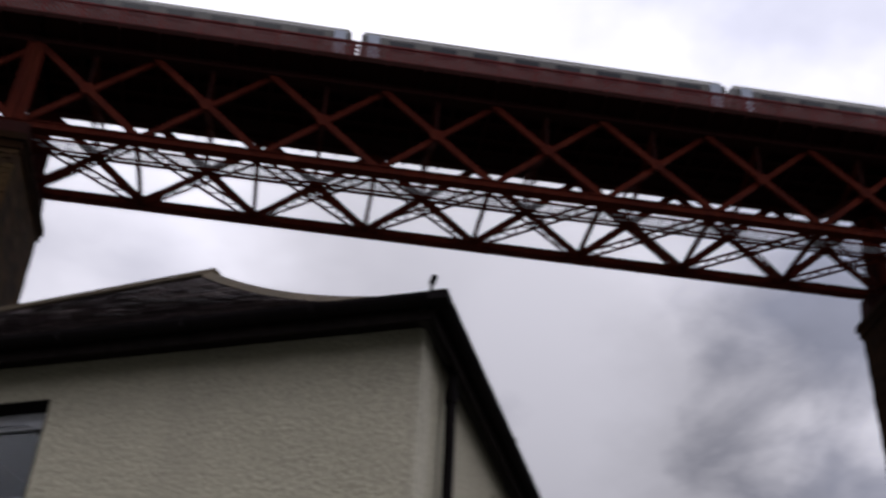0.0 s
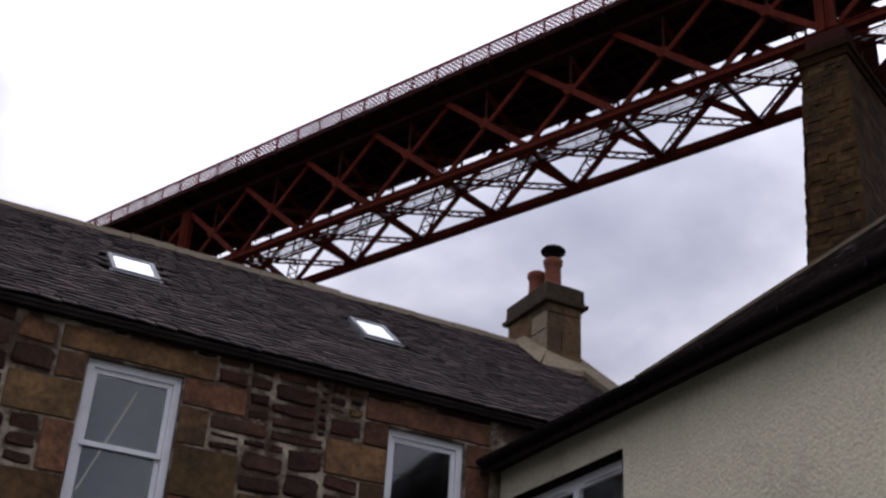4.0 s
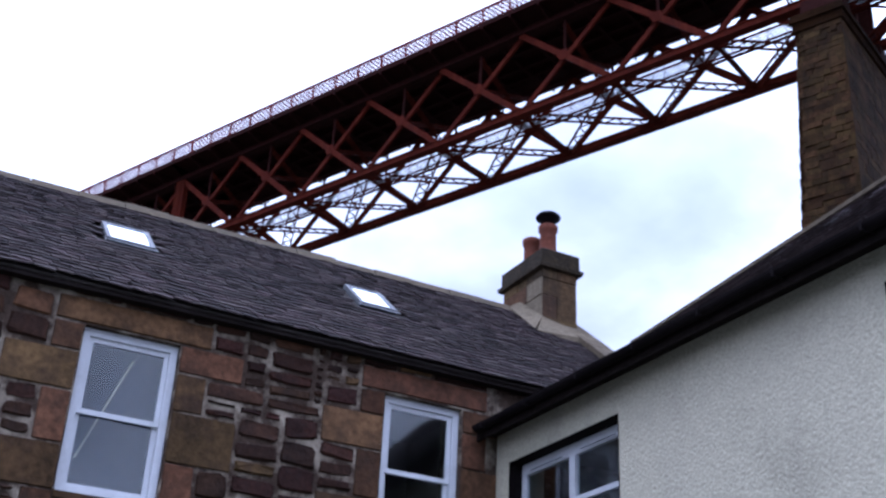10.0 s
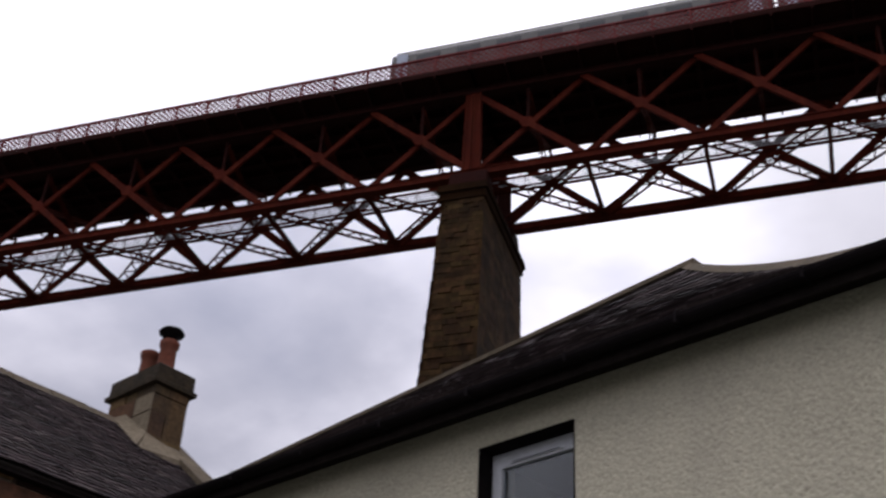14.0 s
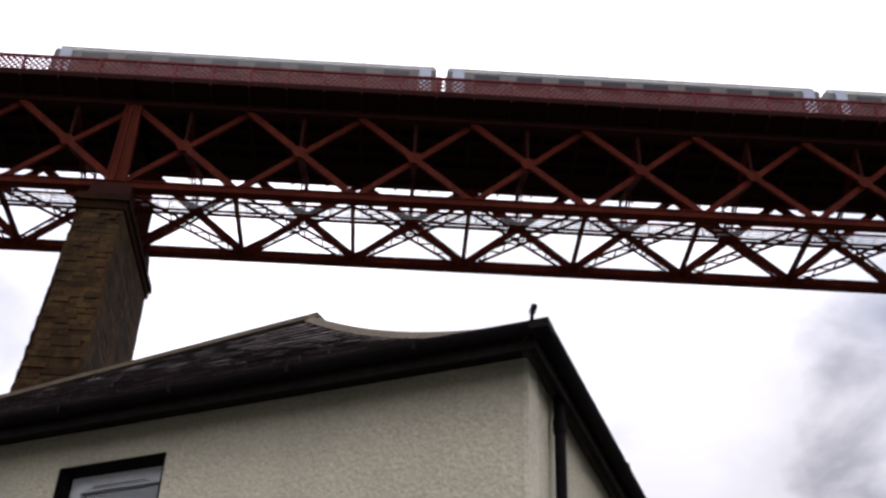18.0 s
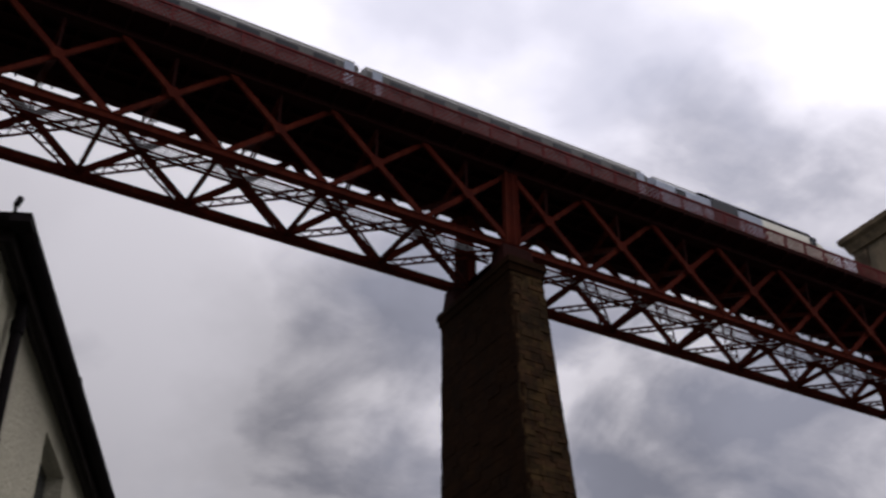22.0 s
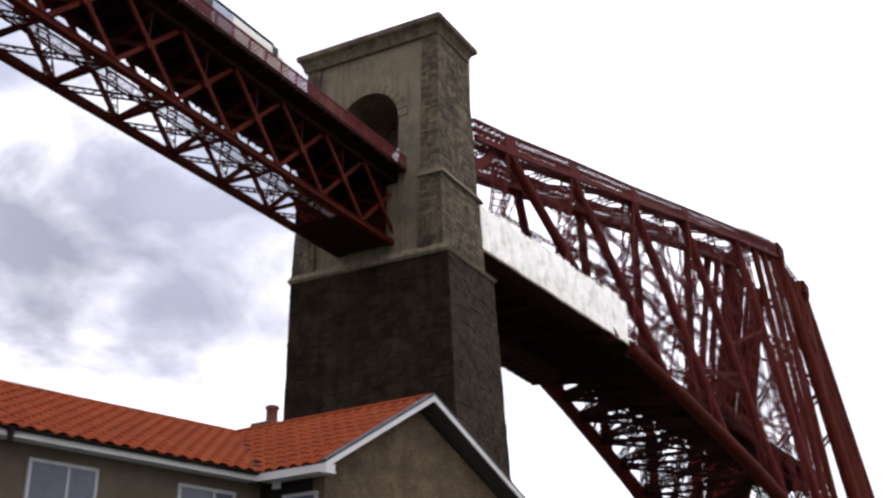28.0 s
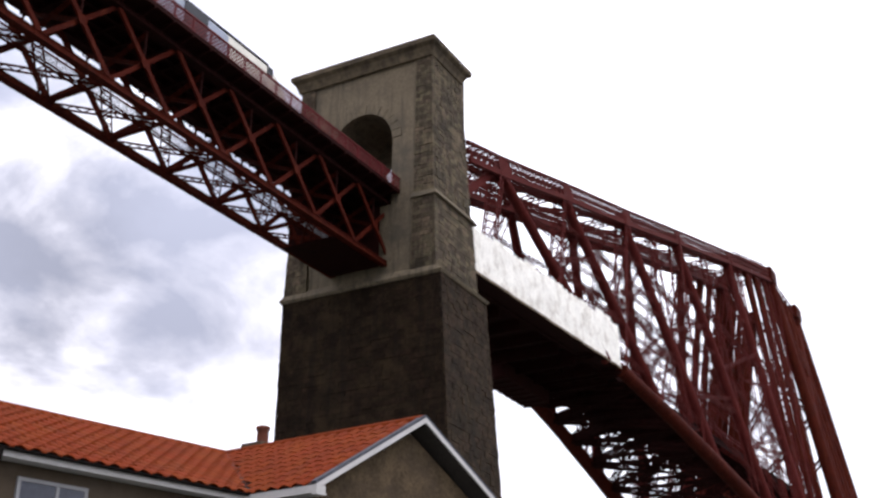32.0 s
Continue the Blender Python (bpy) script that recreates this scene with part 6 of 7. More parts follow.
def twist_point(s, v, l=0.0):
    """Front slope: slightly twisted, since ridge and eave are not parallel."""
    t = s / flen
    u = EL.x + v
    top_v = A_.y + (RL.y - A_.y) * (A_.x - u) / (A_.x - RL.x)
    if u > A_.x:
        top_v = A_.y
    return Vector((u, EL.y + (top_v - EL.y) * t, EL.z + (A_.z - EL.z) * t - sag(t))) + Vector((0, -0.7, 0.72)) * l


wid_front = ER.x - EL.x


def dished_boarding():
    """Boarding under the slates of the front slope and the hip end, following their dish."""
    n = 8
    m = Mesh()
    side = slope_point(ER, re_, ru)
    for grid in ([[twist_point(flen * i / n, v, l) for v in (0.0, wid_front - (ER.x - A_.x) * i / n)] for l in (0.0, -0.08) for i in range(n + 1)],
                 [[side(rl * i / n, v, l) for v in ((A_ - ER).dot(re_) * i / n, 7.08 - 2.6 * i / n)] for l in (0.0, -0.08) for i in range(n + 1)]):
        o = len(m.v)
        for r_ in grid:
            m.v += [tuple(p) for p in r_]
        k = 2 * (n + 1)
        for i in range(n):
            a = o + 2 * i
            m.f += [(a, a + 1, a + 3, a + 2), (k + a + 2, k + a + 3, k + a + 1, k + a), (a, k + a, k + a + 1, a + 1) if i == 0 else (a, a + 2, k + a + 2, k + a), (a + 1, k + a + 1, k + a + 3, a + 3)]
    hpart("roof_boarding", m, M_SARK, cream)


slates(cream, twist_point, flen, lambda s: (0.0, wid_front - (ER.x - A_.x) * (s + 0.31) / flen), lambda s, a, c: False, 0.16, 0.26, M_SLATE, M_SLATE_STUFF, random.Random(41), near=lambda q: abs(q[1] - 6.0) + q[0], limit=300, thick=0.012, rough=0.95)
re_ = (EB - ER).normalized()
rbase = ER + re_ * (A_ - ER).dot(re_)
ru = (A_ - rbase).normalized()
rl = (A_ - rbase).length
slates(cream, slope_point(ER, re_, ru), rl, lambda s: ((A_ - ER).dot(re_) * (s + 0.31) / rl, 7.0 - 2.6 * s / rl), lambda s, a, c: False, 0.16, 0.26, M_SLATE, M_SLATE_STUFF, random.Random(42), near=lambda q: q[1], limit=0, thick=0.009, rough=0.4)
dished_boarding()
hip = Mesh()
hs = (ER - A_).normalized().cross(Vector((0, 0, 1))).normalized()
hu = hs.cross((ER - A_).normalized())
prof = [(-0.11, -0.03), (-0.04, 0.042), (0.04, 0.042), (0.11, -0.03)]
for k in range(13):
    c_ = A_.lerp(ER, k / 12) - Vector((0, 0, sag(1 - k / 12)))
    hip.v += [tuple(c_ + hs * x + hu * y) for x, y in prof]
    if k:
        o = 4 * (k - 1)
        hip.f += [(o + i, o + (i + 1) % 4, o + 4 + (i + 1) % 4, o + 4 + i) for i in range(4)]
hip.f += [(3, 2, 1, 0), (48, 49, 50, 51)]
hpart("hip_capping", hip, M_RIDGE, cream, "pale mortar hip capping")
hip = Mesh().beam(RL + Vector((0, 0, 0.03)), A_ + Vector((0.06, 0, 0.03)), 0.14, 0.05)
hpart("ridge_capping", hip, M_RIDGE, cream)
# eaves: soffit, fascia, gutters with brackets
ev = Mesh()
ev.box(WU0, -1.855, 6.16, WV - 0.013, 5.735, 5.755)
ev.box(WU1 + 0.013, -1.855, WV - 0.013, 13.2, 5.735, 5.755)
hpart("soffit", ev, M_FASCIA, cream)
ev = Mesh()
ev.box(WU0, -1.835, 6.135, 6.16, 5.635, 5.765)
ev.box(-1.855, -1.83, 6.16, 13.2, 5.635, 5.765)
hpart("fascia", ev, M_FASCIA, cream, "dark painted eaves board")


def half_round(p, q, r, n=8):
    p, q = Vector(p), Vector(q)
    d = (q - p).normalized()
    s = d.cross(Vector((0, 0, 1))).normalized()
    m = Mesh()
    prof = [(math.cos(math.pi + math.pi * i / n) * r, math.sin(math.pi + math.pi * i / n) * r) for i in range(n + 1)]
    prof += [(x * 0.9, y * 0.9) for x, y in reversed(prof)]
    k = len(prof)
    for b_ in (p, q):
        m.v += [tuple(b_ + s * x + Vector((0, 0, y))) for x, y in prof]
    m.f = [(i, (i + 1) % k, k + (i + 1) % k, k + i) for i in range(k)] + [tuple(range(k - 1, -1, -1)), tuple(range(k, 2 * k))]
    return m


hpart("gutter", half_round((WU0 + 0.1, 6.075, 5.765), (-1.776, 6.075, 5.765), 0.062), M_BLACK, cream, "black half-round gutter")
hpart("gutter", half_round((-1.775, 6.076, 5.765), (-1.775, 13.2, 5.765), 0.062), M_BLACK, cream)
# slates that have slipped out over the gutter at the hip end
slip = random.Random(21)
for i in range(11):
    v = 6.22 + 0.2 * i + slip.uniform(-0.04, 0.04)
    o = slip.uniform(-0.025, 0.045)
    z = 5.79 + slip.uniform(-0.004, 0.012)
    hpart("slipped_slate", Mesh().add([(-1.95, v, z + 0.055), (-1.755 + o, v, z - 0.01), (-1.755 + o * 0.6, v + 0.15, z - 0.006), (-1.95, v + 0.15, z + 0.055),
                                       (-1.95, v, z + 0.072), (-1.755 + o, v, z + 0.008), (-1.755 + o * 0.6, v + 0.15, z + 0.012), (-1.95, v + 0.15, z + 0.072)],
                                      [(3, 2, 1, 0), (4, 5, 6, 7), (0, 1, 5, 4), (1, 2, 6, 5), (2, 3, 7, 6), (3, 0, 4, 7)]), M_SLATE, cream)
hpart("gutter_corner", Mesh().box(-1.84, -1.712, 6.012, 6.14, 5.703, 5.768), M_BLACK, cream)
for i in range(10):
    u = -10.9 + i * 0.92
    hpart("gutter_bracket", Mesh().box(u - 0.011, u + 0.011, 6.004, 6.135, 5.694, 5.712).box(u - 0.011, u + 0.011, 6.004, 6.012, 5.712, 5.775), M_BLACK, cream)
dp = Mesh().tube((WU1 + 0.075, 6.88, 0.0), (WU1 + 0.075, 6.88, 5.734), 0.038, 0.038, 12)
for z in (1.0, 2.8, 4.6, 5.42):
    dp.tube((WU1 + 0.075, 6.88, z), (WU1 + 0.075, 6.88, z + 0.09), 0.047, 0.047, 12)
hpart("downpipe", dp, M_BLACK, cream, "black cast-iron downpipe", smooth=False)
fin = Mesh().tube((-1.88, 6.22, 5.76), (-1.88, 6.22, 5.985), 0.013, 0.013, 8).tube((-1.88, 6.22, 5.96), (-1.86, 6.22, 6.02), 0.022, 0.022, 8)
hpart("roof_pipe", fin, M_BLACK, cream)

# ---------------------------------------------------------------- house with the red pantile roof
RA = math.atan2(-0.29, 0.957)
RM = pose(0, 0, 0, 0, 0, math.degrees(RA))
red = thing("red_roof_house", "brown harled house with orange pantile roof and white bargeboards", "house", at=RM)
RZE, RZR = 7.33, 9.33
U0, U1, V0, VR = 8.55, 27.3, 20.87, 24.95
GU0, GU1, GV = 15.25, 21.35, 19.1
SKEW = 0.235                   # the gables stand askew to the eaves
GUM = (GU0 + GU1) / 2
m = Mesh()
m.box(U0 + 0.3, U1, V0 + 0.3, V0 + 0.6, 0, RZE)
m.box(U0 + 0.3, U1, 2 * VR - V0 - 0.6, 2 * VR - V0 - 0.3, 0, RZE)
hpart("wall", m, M_DASH, red)
m = Mesh()
m.prism([(U0 + 0.3, V0 + 0.3, 0), (U0 + 0.3, V0 + 0.3, RZE), (U0 + 0.3, VR, RZR - 0.2), (U0 + 0.3, 2 * VR - V0 - 0.3, RZE), (U0 + 0.3, 2 * VR - V0 - 0.3, 0)], (0, 0, 0), (0.3, 0, 0))
hpart("gable_wall", m, M_DASH, red)
m = Mesh()
m.prism([(GU0 + 0.35, GV + 0.35, 0), (GU0 + 0.35, GV + 0.35, RZE), (GUM, GV + 0.35, RZR - 0.3), (GU1 - 0.35, GV + 0.35, RZE), (GU1 - 0.35, GV + 0.35, 0)], (0, 0, 0), (0, 0.3, 0))
# this side of the wing is dark all over
hpart("porch_cladding", Mesh().box(GU0 + 0.35, GU0 + 0.65, GV + 0.65, V0 + 0.3, 0, RZE - 0.2), M_FASCIA, red, "dark wall in the recess under the eave")
m.box(GU1 - 0.65, GU1 - 0.35, GV + 0.65, V0 + 0.3, 0, RZE)
hpart("wing_wall", m, M_GABLE, red, "brown stone gable of the wing")
# roof slopes as boarding under the tiles
def rslope(a, b_, c, d):
    m = Mesh()
    dz_ = Vector((0, 0, -0.12))
    q = [Vector(p) for p in (a, b_, c, d)]
    return m.add([*q, *[p + dz_ for p in q]], [(0, 1, 2, 3), (7, 6, 5, 4), (0, 4, 5, 1), (1, 5, 6, 2), (2, 6, 7, 3), (3, 7, 4, 0)])


hpart("roof_boarding", rslope((U0, V0, RZE), (U1, V0, RZE), (U1, VR, RZR), (U0, VR, RZR)), M_SARK, red)
hpart("roof_boarding", rslope((U1, 2 * VR - V0, RZE), (U0, 2 * VR - V0, RZE), (U0, VR, RZR), (U1, VR, RZR)), M_SARK, red)
hpart("roof_boarding", rslope((GU0, GV, RZE), (GU0, V0, RZE), (GUM, VR, RZR), (GUM, GV, RZR)), M_SARK, red)
hpart("roof_boarding", rslope((GU1, GV, RZE), (GU1, V0, RZE), (GUM, VR, RZR), (GUM, GV, RZR)), M_SARK, red)


def pantile_mesh(w, l, mat):
    """One S-shaped clay pantile, w across (x), l down the slope (y)."""
    n = 7
    m = Mesh()
    prof = []
    for i in range(n + 1):
        t = i / n
        z = 0.048 * math.sin(math.pi * min(1, t / 0.74)) - 0.03 * math.sin(math.pi * max(0, (t - 0.74) / 0.26))
        prof.append((t * w * 1.06, z))
    for y, dz_ in ((0, 0.020), (l * 1.10, 0.0)):
        m.v += [(x, y, z + dz_) for x, z in prof] + [(x, y, z + dz_ - 0.014) for x, z in prof]
    k = n + 1
    for i in range(n):
        m.f += [(i, i + 1, 2 * k + i + 1, 2 * k + i), (k + i + 1, k + i, 3 * k + i, 3 * k + i + 1), (i, k + i, k + i + 1, i + 1)]
    m.f += [(0, 2 * k, 3 * k, k), (n, k + n, 3 * k + n, 2 * k + n)]
    return m


TW, TL = 0.33, 0.36
tile = pantile_mesh(TW, TL, M_PANTILE)
tile_data = tile.data("pantile", M_PANTILE)
rngp = random.Random(77)


def pantiles(o, along, up, length, slope_len, keep, limit):
    """Tiles from the eave point o: along the eave and up the slope."""
    along, up = Vector(along).normalized(), Vector(up).normalized()
    nrm = along.cross(up).normalized()
    rest = Mesh()
    made = 0
    rows_n = int(round(slope_len / TL))
    step = slope_len / rows_n
    for j in range(rows_n):
        for i in range(int(length / TW)):
            p = Vector(o) + along * (i * TW) + up * (j * step - 0.05)
            if not keep(i * TW, j * step):
                continue
            q = p + nrm * (0.015 + rngp.uniform(-0.0008, 0.0008))
            mm = Matrix(((along.x, up.x, nrm.x, q.x), (along.y, up.y, nrm.y, q.y), (along.z, up.z, nrm.z, q.z), (0, 0, 0, 1)))
            if made < limit:
                ob = part("pantile", tile_data, None, red)
                ob.matrix_local = mm
                made += 1
            else:
                rest.add([mm @ Vector(v_) for v_ in tile.v], tile.f)
    if rest.v:
        ob = part("pantile_roofing", quick(rest.v, rest.f, M_PANTILE_STUFF), None, red)
        ob["kind"] = "stuff"


slope = math.hypot(VR - V0, RZR - RZE)
upm = (0, VR - V0, RZR - RZE)
wing = GU0 - U0
pantiles((U0, V0, RZE), (1, 0, 0), upm, U1 - U0, slope, lambda x, s: x < wing + (GUM - GU0) * s / slope + 0.1 or x > GU1 - U0 - (GU1 - GUM) * s / slope, 170)
hpart("gutter_outlet", Mesh().tube((9.62, V0 - 0.09, RZE - 0.32), (9.62, V0 - 0.09, RZE - 0.04), 0.05, 0.06, 8), M_FASCIA, red)
vl = (Vector((GU0, V0, RZE + 0.05)), Vector((GUM, VR, RZR + 0.03)))
hpart("valley_gutter", Mesh().beam(vl[0], vl[1], 0.07, 0.05), M_FASCIA, red, "dark lead valley between the roof slopes")
sl2 = math.hypot(GUM - GU0, RZR - RZE)
vlen = V0 - GV
pantiles((GU0, VR, RZE), (0, -1, 0), (GUM - GU0, 0, RZR - RZE), VR - GV, sl2, lambda x, s: x > (VR - V0) * (1 - s / sl2) - 0.35, 130)
pantiles((GU1, GV, RZE), (0, 1, 0), (GUM - GU1, 0, RZR - RZE), VR - GV, sl2, lambda x, s: x < vlen + (VR - V0) * s / sl2, 0)
# ridges, verges, bargeboards, fascias
rg = Mesh()
x = U0
while x < U1:
    rg.tube((x, VR, RZR - 0.02), (x + 0.43, VR, RZR - 0.02), 0.115, 0.12, 10)
    x += 0.44
hpart("ridge_tiles", rg, M_PANTILE, red)
rg = Mesh()
y = GV
while y < VR - 0.2:
    rg.tube((GUM, y, RZR - 0.02), (GUM, y + 0.43, RZR - 0.02), 0.115, 0.12, 10)
    y += 0.44
hpart("ridge_tiles", rg, M_PANTILE, red)


def board(a, b_, depth, thick, side):
    """A bargeboard from a to b hanging down by depth; side is the outward direction."""
    a, b_, side = Vector(a), Vector(b_), Vector(side)
    d = Vector((0, 0, -depth))
    q = [a, b_, b_ + d, a + d]
    return Mesh().add([*q, *[p - side * thick for p in q]], [(0, 1, 2, 3), (7, 6, 5, 4), (0, 4, 5, 1), (1, 5, 6, 2), (2, 6, 7, 3), (3, 7, 4, 0)])


for a, b_, sd in (((GU0 - 0.05, GV - 0.06, RZE - 0.02), (GUM, GV - 0.06, RZR + 0.02), (0, -1, 0)), ((GUM, GV - 0.06, RZR + 0.02), (GU1 + 0.05, GV - 0.06, RZE - 0.02), (0, -1, 0)),
                  ((U0 - 0.06, V0 - 0.05, RZE - 0.02), (U0 - 0.06, VR, RZR + 0.02), (-1, 0, 0)), ((U0 - 0.06, VR, RZR + 0.02), (U0 - 0.06, 2 * VR - V0, RZE - 0.02), (-1, 0, 0))):
    hpart("bargeboard", board(a, b_, 0.125, 0.03, sd), M_WHITE, red, "white painted bargeboard")
    up_ = Vector((0, 0, 0.07))
    q0, q1 = Vector(a) + up_ * 0.5, Vector(b_) + up_ * 0.5
    hpart("verge_mortar", Mesh().beam(q0 - Vector(sd) * 0.07, q1 - Vector(sd) * 0.07, 0.13, 0.06), M_VERGE, red, "grey verge pointing")
for a, b_ in (((U0, V0 - 0.02, 0), (GU0, V0, 0)),):
    hpart("fascia", Mesh().box(U0, GU0, V0 - 0.03, V0, RZE - 0.19, RZE - 0.03), M_WHITE, red, "white fascia board")
    hpart("soffit", Mesh().box(U0, GU0, V0, V0 + 0.3, RZE - 0.19, RZE - 0.16), M_WHITE, red)
    hpart("gutter", half_round((U0, V0 - 0.09, RZE - 0.03), (GU0 - 0.1, V0 - 0.09, RZE - 0.03), 0.058), M_FASCIA, red, "dark gutter")
hpart("fascia", Mesh().box(GU0 - 0.03, GU0, GV, V0 - 0.03, RZE - 0.19, RZE - 0.03), M_WHITE, red)
hpart("soffit", Mesh().box(GU0, GU0 + 0.35, GV + 0.06, V0, RZE - 0.19, RZE - 0.16), M_WHITE, red)
hpart("boxed_eave", Mesh().box(GU0 - 0.04, GU0 + 0.2, GV - 0.05, GV + 0.06, RZE - 0.23, RZE - 0.03), M_WHITE, red, "white boxed eave end")
hpart("soffit", Mesh().box(GU1 - 0.35, GU1, GV, V0, RZE - 0.24, RZE - 0.20), M_WHITE, red)
for u0, u1, um in ((10.28, 11.73, 11.1), (13.53, 14.94, 14.4)):
    w = new("window")
    w.parent = red
    z0_, z1_ = RZE - 1.6, RZE - 0.44
    fr = Mesh()
    t = 0.07
    y_ = V0 + 0.27
    for a, b_, c, d in ((u0, u0 + t, z0_, z1_), (u1 - t, u1, z0_, z1_), (u0 + t, u1 - t, z0_, z0_ + t), (u0 + t, u1 - t, z1_ - t, z1_), (um - 0.03, um + 0.03, z0_ + t, z1_ - t)):
        fr.box(a, b_, y_ - 0.02, y_ + 0.02, c, d)
    part("window_frame", fr, M_FRAME, w)
    part("pane", Mesh().box(u0 + t, u1 - t, y_ + 0.0, y_ + 0.01, z0_ + t, z1_ - t), M_PANE, w, "dark reflecting glass")
ch = new("chimney_stack")
ch.parent = red
part("chimney_body", Mesh().box(20.72, 21.24, 26.35, 26.85, RZR - 2.0, RZR + 0.88).box(20.60, 21.36, 26.25, 26.95, RZR + 0.88, RZR + 0.99), M_DASH, ch)
po = part("chimney_pot", lathe([(0.17, 0), (0.18, 0.05), (0.15, 0.1), (0.145, 0.40), (0.18, 0.43), (0.18, 0.5), (0.12, 0.54)], 14), M_CLAY, ch, smooth=True)
po.location = (20.98, 26.6, RZR + 0.99)

# windows and a wall lamp in the recess beside the wing
for v0_, v1_ in ((19.6, 20.5),):
    w = new("window")
    w.parent = red
    fr = Mesh()
    x_ = GU0 + 0.35
    for a, b_, c, d in ((v0_, v0_ + 0.07, 5.7, 6.84), (v1_ - 0.07, v1_, 5.7, 6.84), (v0_ + 0.07, v1_ - 0.07, 5.7, 5.77), (v0_ + 0.07, v1_ - 0.07, 6.77, 6.84)):
        fr.box(x_ - 0.05, x_ - 0.002, a, b_, c, d)
    part("window_frame", fr, M_FRAME, w)
    part("pane", Mesh().box(x_ - 0.03, x_ - 0.02, v0_ + 0.07, v1_ - 0.07, 5.77, 6.77), M_PANE, w, "dark reflecting glass")
hpart("alarm_box", Mesh().box(GU0 + 0.26, GU0 + 0.348, 20.6, 20.75, 7.0, 7.15), M_WHITE, red, "small white box under the eave")


def skew_house():
    """Leans the plan of the house so that the gables run askew to the eaves."""
    shear = Matrix(((1, -SKEW, 0, SKEW * GV), (0, 1, 0, 0), (0, 0, 1, 0), (0, 0, 0, 1)))
    flat = shear.to_3x3().to_4x4()
    tiles, done = {}, set()
    for ob in red.children_recursive:
        if ob.type != "MESH":
            continue
        if ob.name.split(".")[0] == "pantile":
            m_ = shear @ ob.matrix_basis
            ax = m_.col[0].to_3d().normalized()
            nz = ax.cross(m_.col[1].to_3d()).normalized()
            ay = nz.cross(ax)
            q = Matrix(((ax.x, ay.x, nz.x, m_[0][3]), (ax.y, ay.y, nz.y, m_[1][3]), (ax.z, ay.z, nz.z, m_[2][3]), (0, 0, 0, 1)))
            rest = q.inverted() @ m_
            key = tuple(round(c, 2) for r_ in rest for c in r_)
            if key not in tiles:
                tiles[key] = tile_data.copy()
                tiles[key].transform(rest)
            ob.data = tiles[key]
            ob.matrix_basis = q
        elif ob.data.name not in done:
            done.add(ob.data.name)
            ob.data.transform(shear if ob.location.length < 0.001 else flat)
            if ob.location.length >= 0.001:
                ob.location = shear @ ob.location


skew_house()

# ---------------------------------------------------------------- street lamp
lamp = thing("street_lamp", "black lantern street lamp with milky panes on a post", "lamp", at=pose(15.75, 1.97, 0, 0, 0, 20))
part("post", lathe([(0.16, 0), (0.16, 0.3), (0.10, 0.4), (0.06, 0.6), (0.05, 3.9), (0.09, 3.95), (0.05, 4.02)], 14), M_BLACK, lamp, smooth=False)
pane_z0, pane_z1 = 4.05, 4.60
for k in range(4):
    m_ = pose(0, 0, 0, 0, 0, 90 * k)
    part("pane", Mesh().add([m_ @ Vector(p) for p in ((-0.11, -0.12, pane_z0), (0.11, -0.12, pane_z0), (0.19, -0.20, pane_z1), (-0.19, -0.20, pane_z1), (-0.11, -0.11, pane_z0), (0.11, -0.11, pane_z0), (0.19, -0.19, pane_z1), (-0.19, -0.19, pane_z1))],
                            [(0, 1, 2, 3), (7, 6, 5, 4), (0, 4, 5, 1), (1, 5, 6, 2), (2, 6, 7, 3), (3, 7, 4, 0)]), M_LANTERN, lamp, "milky pane")
    part("glazing_bar", Mesh().beam(m_ @ Vector((-0.125, -0.125, pane_z0)), m_ @ Vector((-0.205, -0.205, pane_z1)), 0.03, 0.03, (0, 1, 0)), M_BLACK, lamp)
part("lantern_base", Mesh().box(-0.14, 0.14, -0.14, 0.14, 4.02, 4.05), M_BLACK, lamp)
part("roof", lathe([(0.225, 4.60), (0.235, 4.62), (0.20, 4.655), (0.08, 4.675), (0.05, 4.70), (0.05, 4.74), (0.015, 4.77)], 16), M_BLACK, lamp)

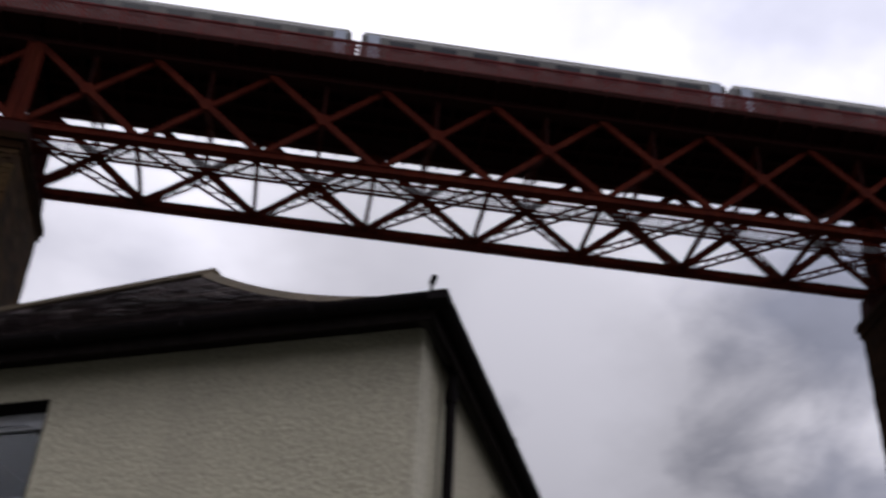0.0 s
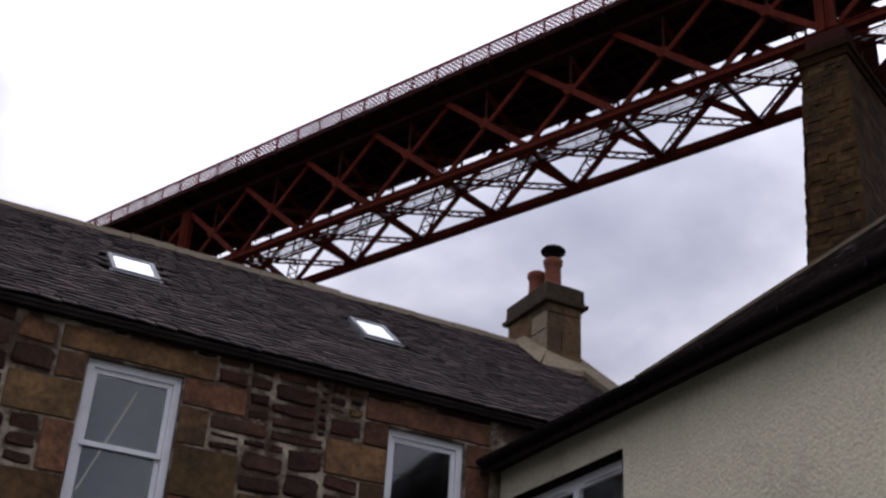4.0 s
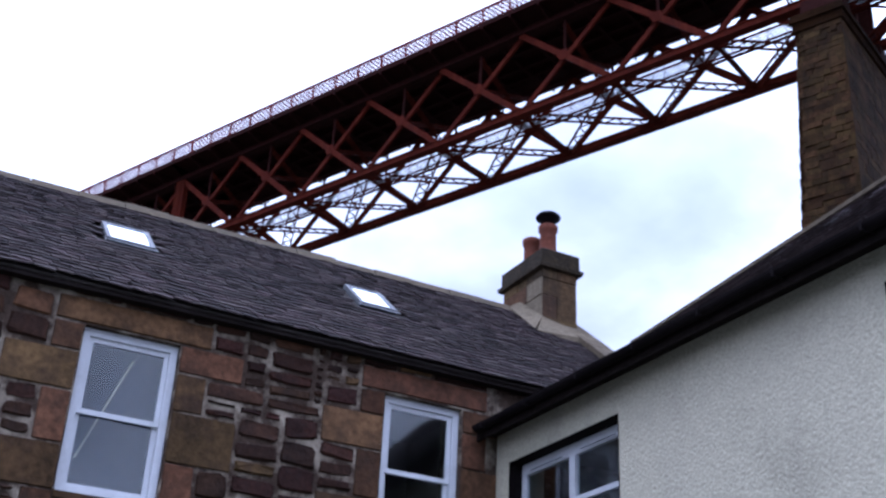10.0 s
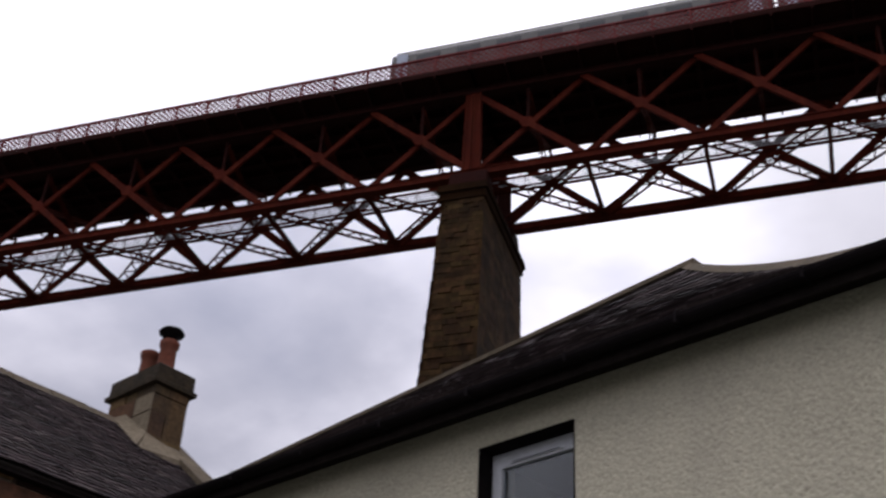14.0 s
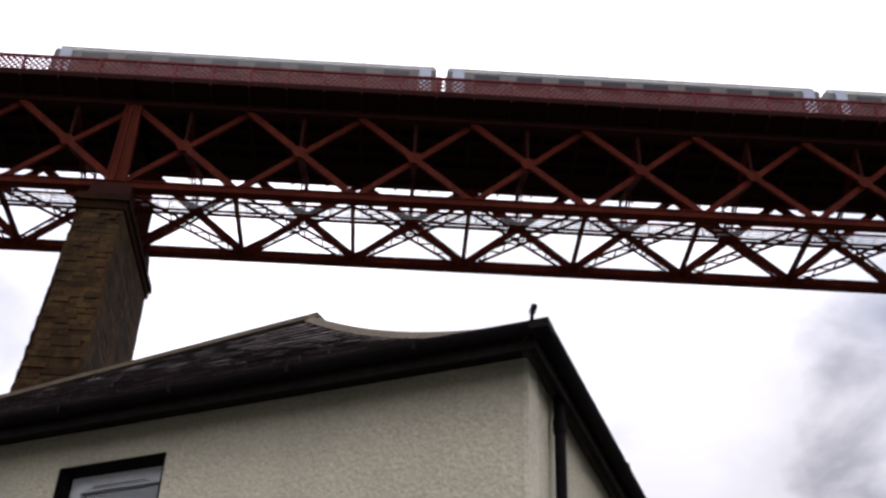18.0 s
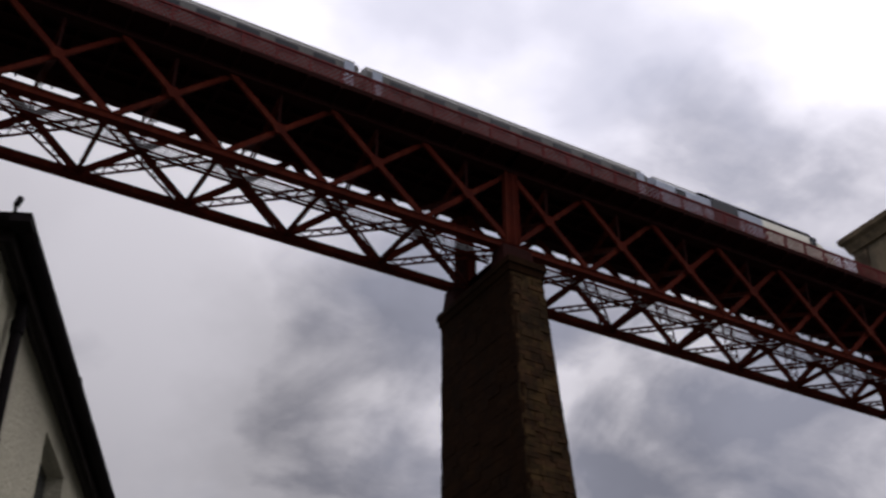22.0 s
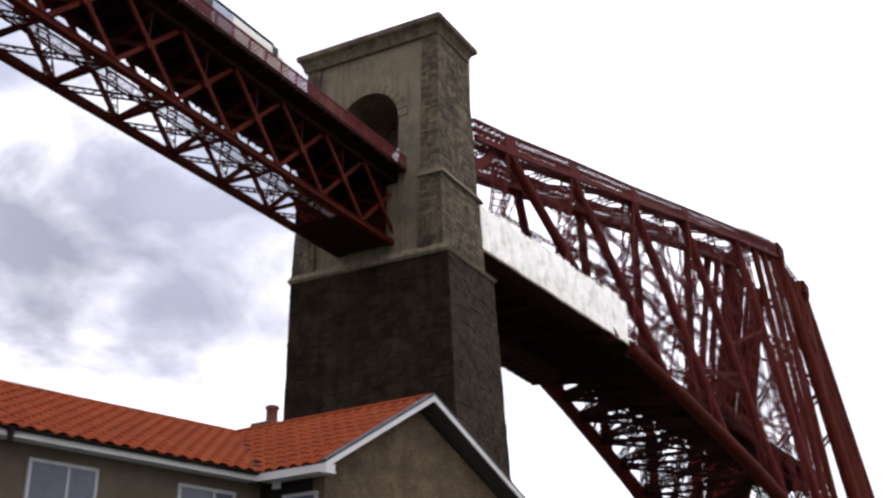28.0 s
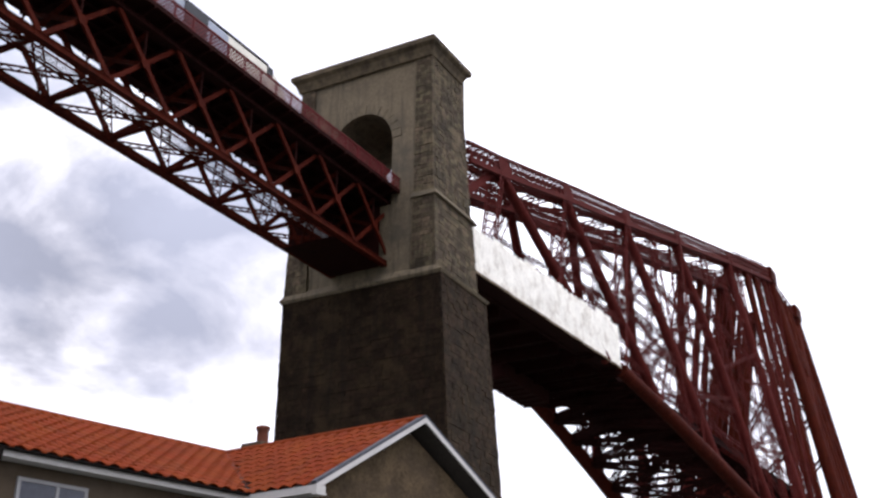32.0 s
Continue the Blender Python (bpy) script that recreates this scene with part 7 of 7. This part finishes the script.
# ---------------------------------------------------------------- train on the viaduct
def coach(front_x, length, kind):
    """One vehicle with its front at front_x, on the near track."""
    yc = YN + 1.55
    z0 = ZDECK + 0.5
    t = thing("train_coach" if kind == "coach" else "locomotive", "long grey railway coach standing on the viaduct" if kind == "coach" else "grey and cream locomotive at the head of the train", "train", "train on the viaduct" if kind == "coach" else "")
    def sect(x, w, zr, ztop):
        w2 = w / 2
        return [P3(x, yc - w2, z0 + 0.9), P3(x, yc - w2 - 0.02, z0 + 1.6), P3(x, yc - w2 + 0.05, zr - 0.35), P3(x, yc - w2 * 0.78, zr), P3(x, yc - w2 * 0.4, ztop), P3(x, yc + w2 * 0.4, ztop), P3(x, yc + w2 * 0.78, zr), P3(x, yc + w2 - 0.05, zr - 0.35), P3(x, yc + w2 + 0.02, z0 + 1.6), P3(x, yc + w2, z0 + 0.9)]
    def hull(name, xs, mat, label="", lo=0, hi=10):
        m = Mesh()
        for s in xs:
            m.v += [tuple(p) for p in sect(*s)]
        for i in range(len(xs) - 1):
            m.f += [(i * 10 + j, i * 10 + (j + 1) % 10, i * 10 + 10 + (j + 1) % 10, i * 10 + 10 + j) for j in range(10)]
        m.f += [tuple(range(9, -1, -1)), tuple(range((len(xs) - 1) * 10, len(xs) * 10))]
        part(name, m, mat, t, label)
    zr, zt = z0 + 3.25, z0 + 3.62
    back = front_x - length
    if kind == "coach":
        hull("body", [(back, 2.72, zr, zt), (front_x, 2.72, zr, zt)], M_COACH)
        m = Mesh()
        m.beam(P3(back + 0.1, yc, zt - 0.08), P3(front_x - 0.1, yc, zt - 0.08), 1.7, 0.22)
        part("roof", m, M_COACH_ROOF, t, "dull dark roof")
        for i in range(8):
            x = back + 2.4 + i * (length - 4.8) / 7
            part("window", Mesh().box(x - 0.75, x + 0.75, yc - 1.40, yc - 1.36, lift(x, z0 + 1.75), lift(x, z0 + 2.65)), M_COACH_WINDOW, t)
        for x in (back + 0.7, front_x - 0.7):
            part("door", Mesh().box(x - 0.35, x + 0.35, yc - 1.405, yc - 1.36, lift(x, z0 + 0.95), lift(x, z0 + 2.95)), M_COACH_BLUE, t)
        part("gangway", Mesh().box(front_x, front_x + 0.35, yc - 0.6, yc + 0.6, lift(front_x, z0 + 0.9), lift(front_x, z0 + 3.1)), M_COACH_WINDOW, t)
    else:
        hull("body", [(back, 2.72, zr, zt), (front_x - 7.5, 2.72, zr, zt)], M_COACH_BLUE)
        hull("cab", [(front_x - 7.5, 2.70, zr, zt), (front_x - 2.2, 2.70, zr, zt), (front_x - 1.2, 2.62, zr - 0.25, zt - 0.18), (front_x, 2.45, z0 + 1.9, z0 + 2.05)], M_COACH_PALE, "pale cream cab end")
        part("grille_panel", Mesh().box(back + 5.2, back + 7.8, yc - 1.41, yc - 1.36, lift(front_x, z0 + 1.0), lift(front_x, z0 + 3.0)), M_COACH_WINDOW, t, "dark radiator grille")
        part("roof", Mesh().beam(P3(back + 0.2, yc, zt - 0.06), P3(front_x - 2.4, yc, zt - 0.06), 1.6, 0.2), M_COACH_ROOF, t)
        part("roof_vent_strip", Mesh().beam(P3(back + 4.2, yc - 0.9, zr + 0.12), P3(front_x - 2.2, yc - 0.9, zr + 0.12), 0.5, 0.16), M_BLACK, t, "dark strip along the roof edge")
        part("cab_side_window", Mesh().box(front_x - 2.6, front_x - 1.9, yc - 1.40, yc - 1.34, lift(front_x, z0 + 2.3), lift(front_x, z0 + 3.0)), M_COACH_WINDOW, t)
        part("side_window", Mesh().box(back + 1.8, back + 2.7, yc - 1.41, yc - 1.36, lift(back, z0 + 2.0), lift(back, z0 + 2.8)), M_COACH_WINDOW, t)
        part("windscreen", Mesh().add([P3(front_x - 1.15, yc - 0.95, z0 + 3.0), P3(front_x - 1.15, yc + 0.95, z0 + 3.0), P3(front_x - 0.05, yc + 0.85, z0 + 2.12), P3(front_x - 0.05, yc - 0.85, z0 + 2.12)], [(0, 1, 2, 3)]), M_COACH_WINDOW, t)
    part("underframe", Mesh().beam(P3(back + 0.3, yc, z0 + 0.7), P3(front_x - 0.4, yc, z0 + 0.7), 2.3, 0.45), M_BLACK, t)
    for k, bx in enumerate((back + 3.0, front_x - 3.0)):
        bg = part("bogie", Mesh().beam(P3(bx - 1.6, yc, z0 + 0.45), P3(bx + 1.6, yc, z0 + 0.45), 2.0, 0.4), M_BLACK, t)
        for dx in (-1.1, 1.1):
            wm = Mesh().tube(P3(bx + dx, yc - 0.80, z0 + 0.46), P3(bx + dx, yc - 0.66, z0 + 0.46), 0.46, 0.46, 16).tube(P3(bx + dx, yc + 0.66, z0 + 0.46), P3(bx + dx, yc + 0.80, z0 + 0.46), 0.46, 0.46, 16)
            part("wheelset", wm, M_BLACK, bg)


fx = TRAIN_FRONT
coach(fx, 17.8, "loco")
fx -= 18.6
for i in range(3):
    coach(fx, 22.6, "coach")
    fx -= 23.2
# running rails on the near and far track
track = thing("railway_track", "steel running rails along the viaduct deck", "track")
for yy in (YN + 1.55, YF - 1.55):
    for g in (-0.72, 0.72):
        part("rail", Mesh().beam(P3(PX - 102, yy + g, ZDECK + 0.17), P3(88, yy + g, ZDECK + 0.17), 0.07, 0.15), M_LEAD, track)
    slp = Mesh()
    for i in range(150):
        x = PX - 101.5 + i * 1.3
        slp.beam(P3(x, yy - 1.25, ZDECK + 0.02), P3(x, yy + 1.25, ZDECK + 0.02), 0.25, 0.14)
    ob = part("sleepers", slp, M_FASCIA, track)
    ob["kind"] = "stuff"
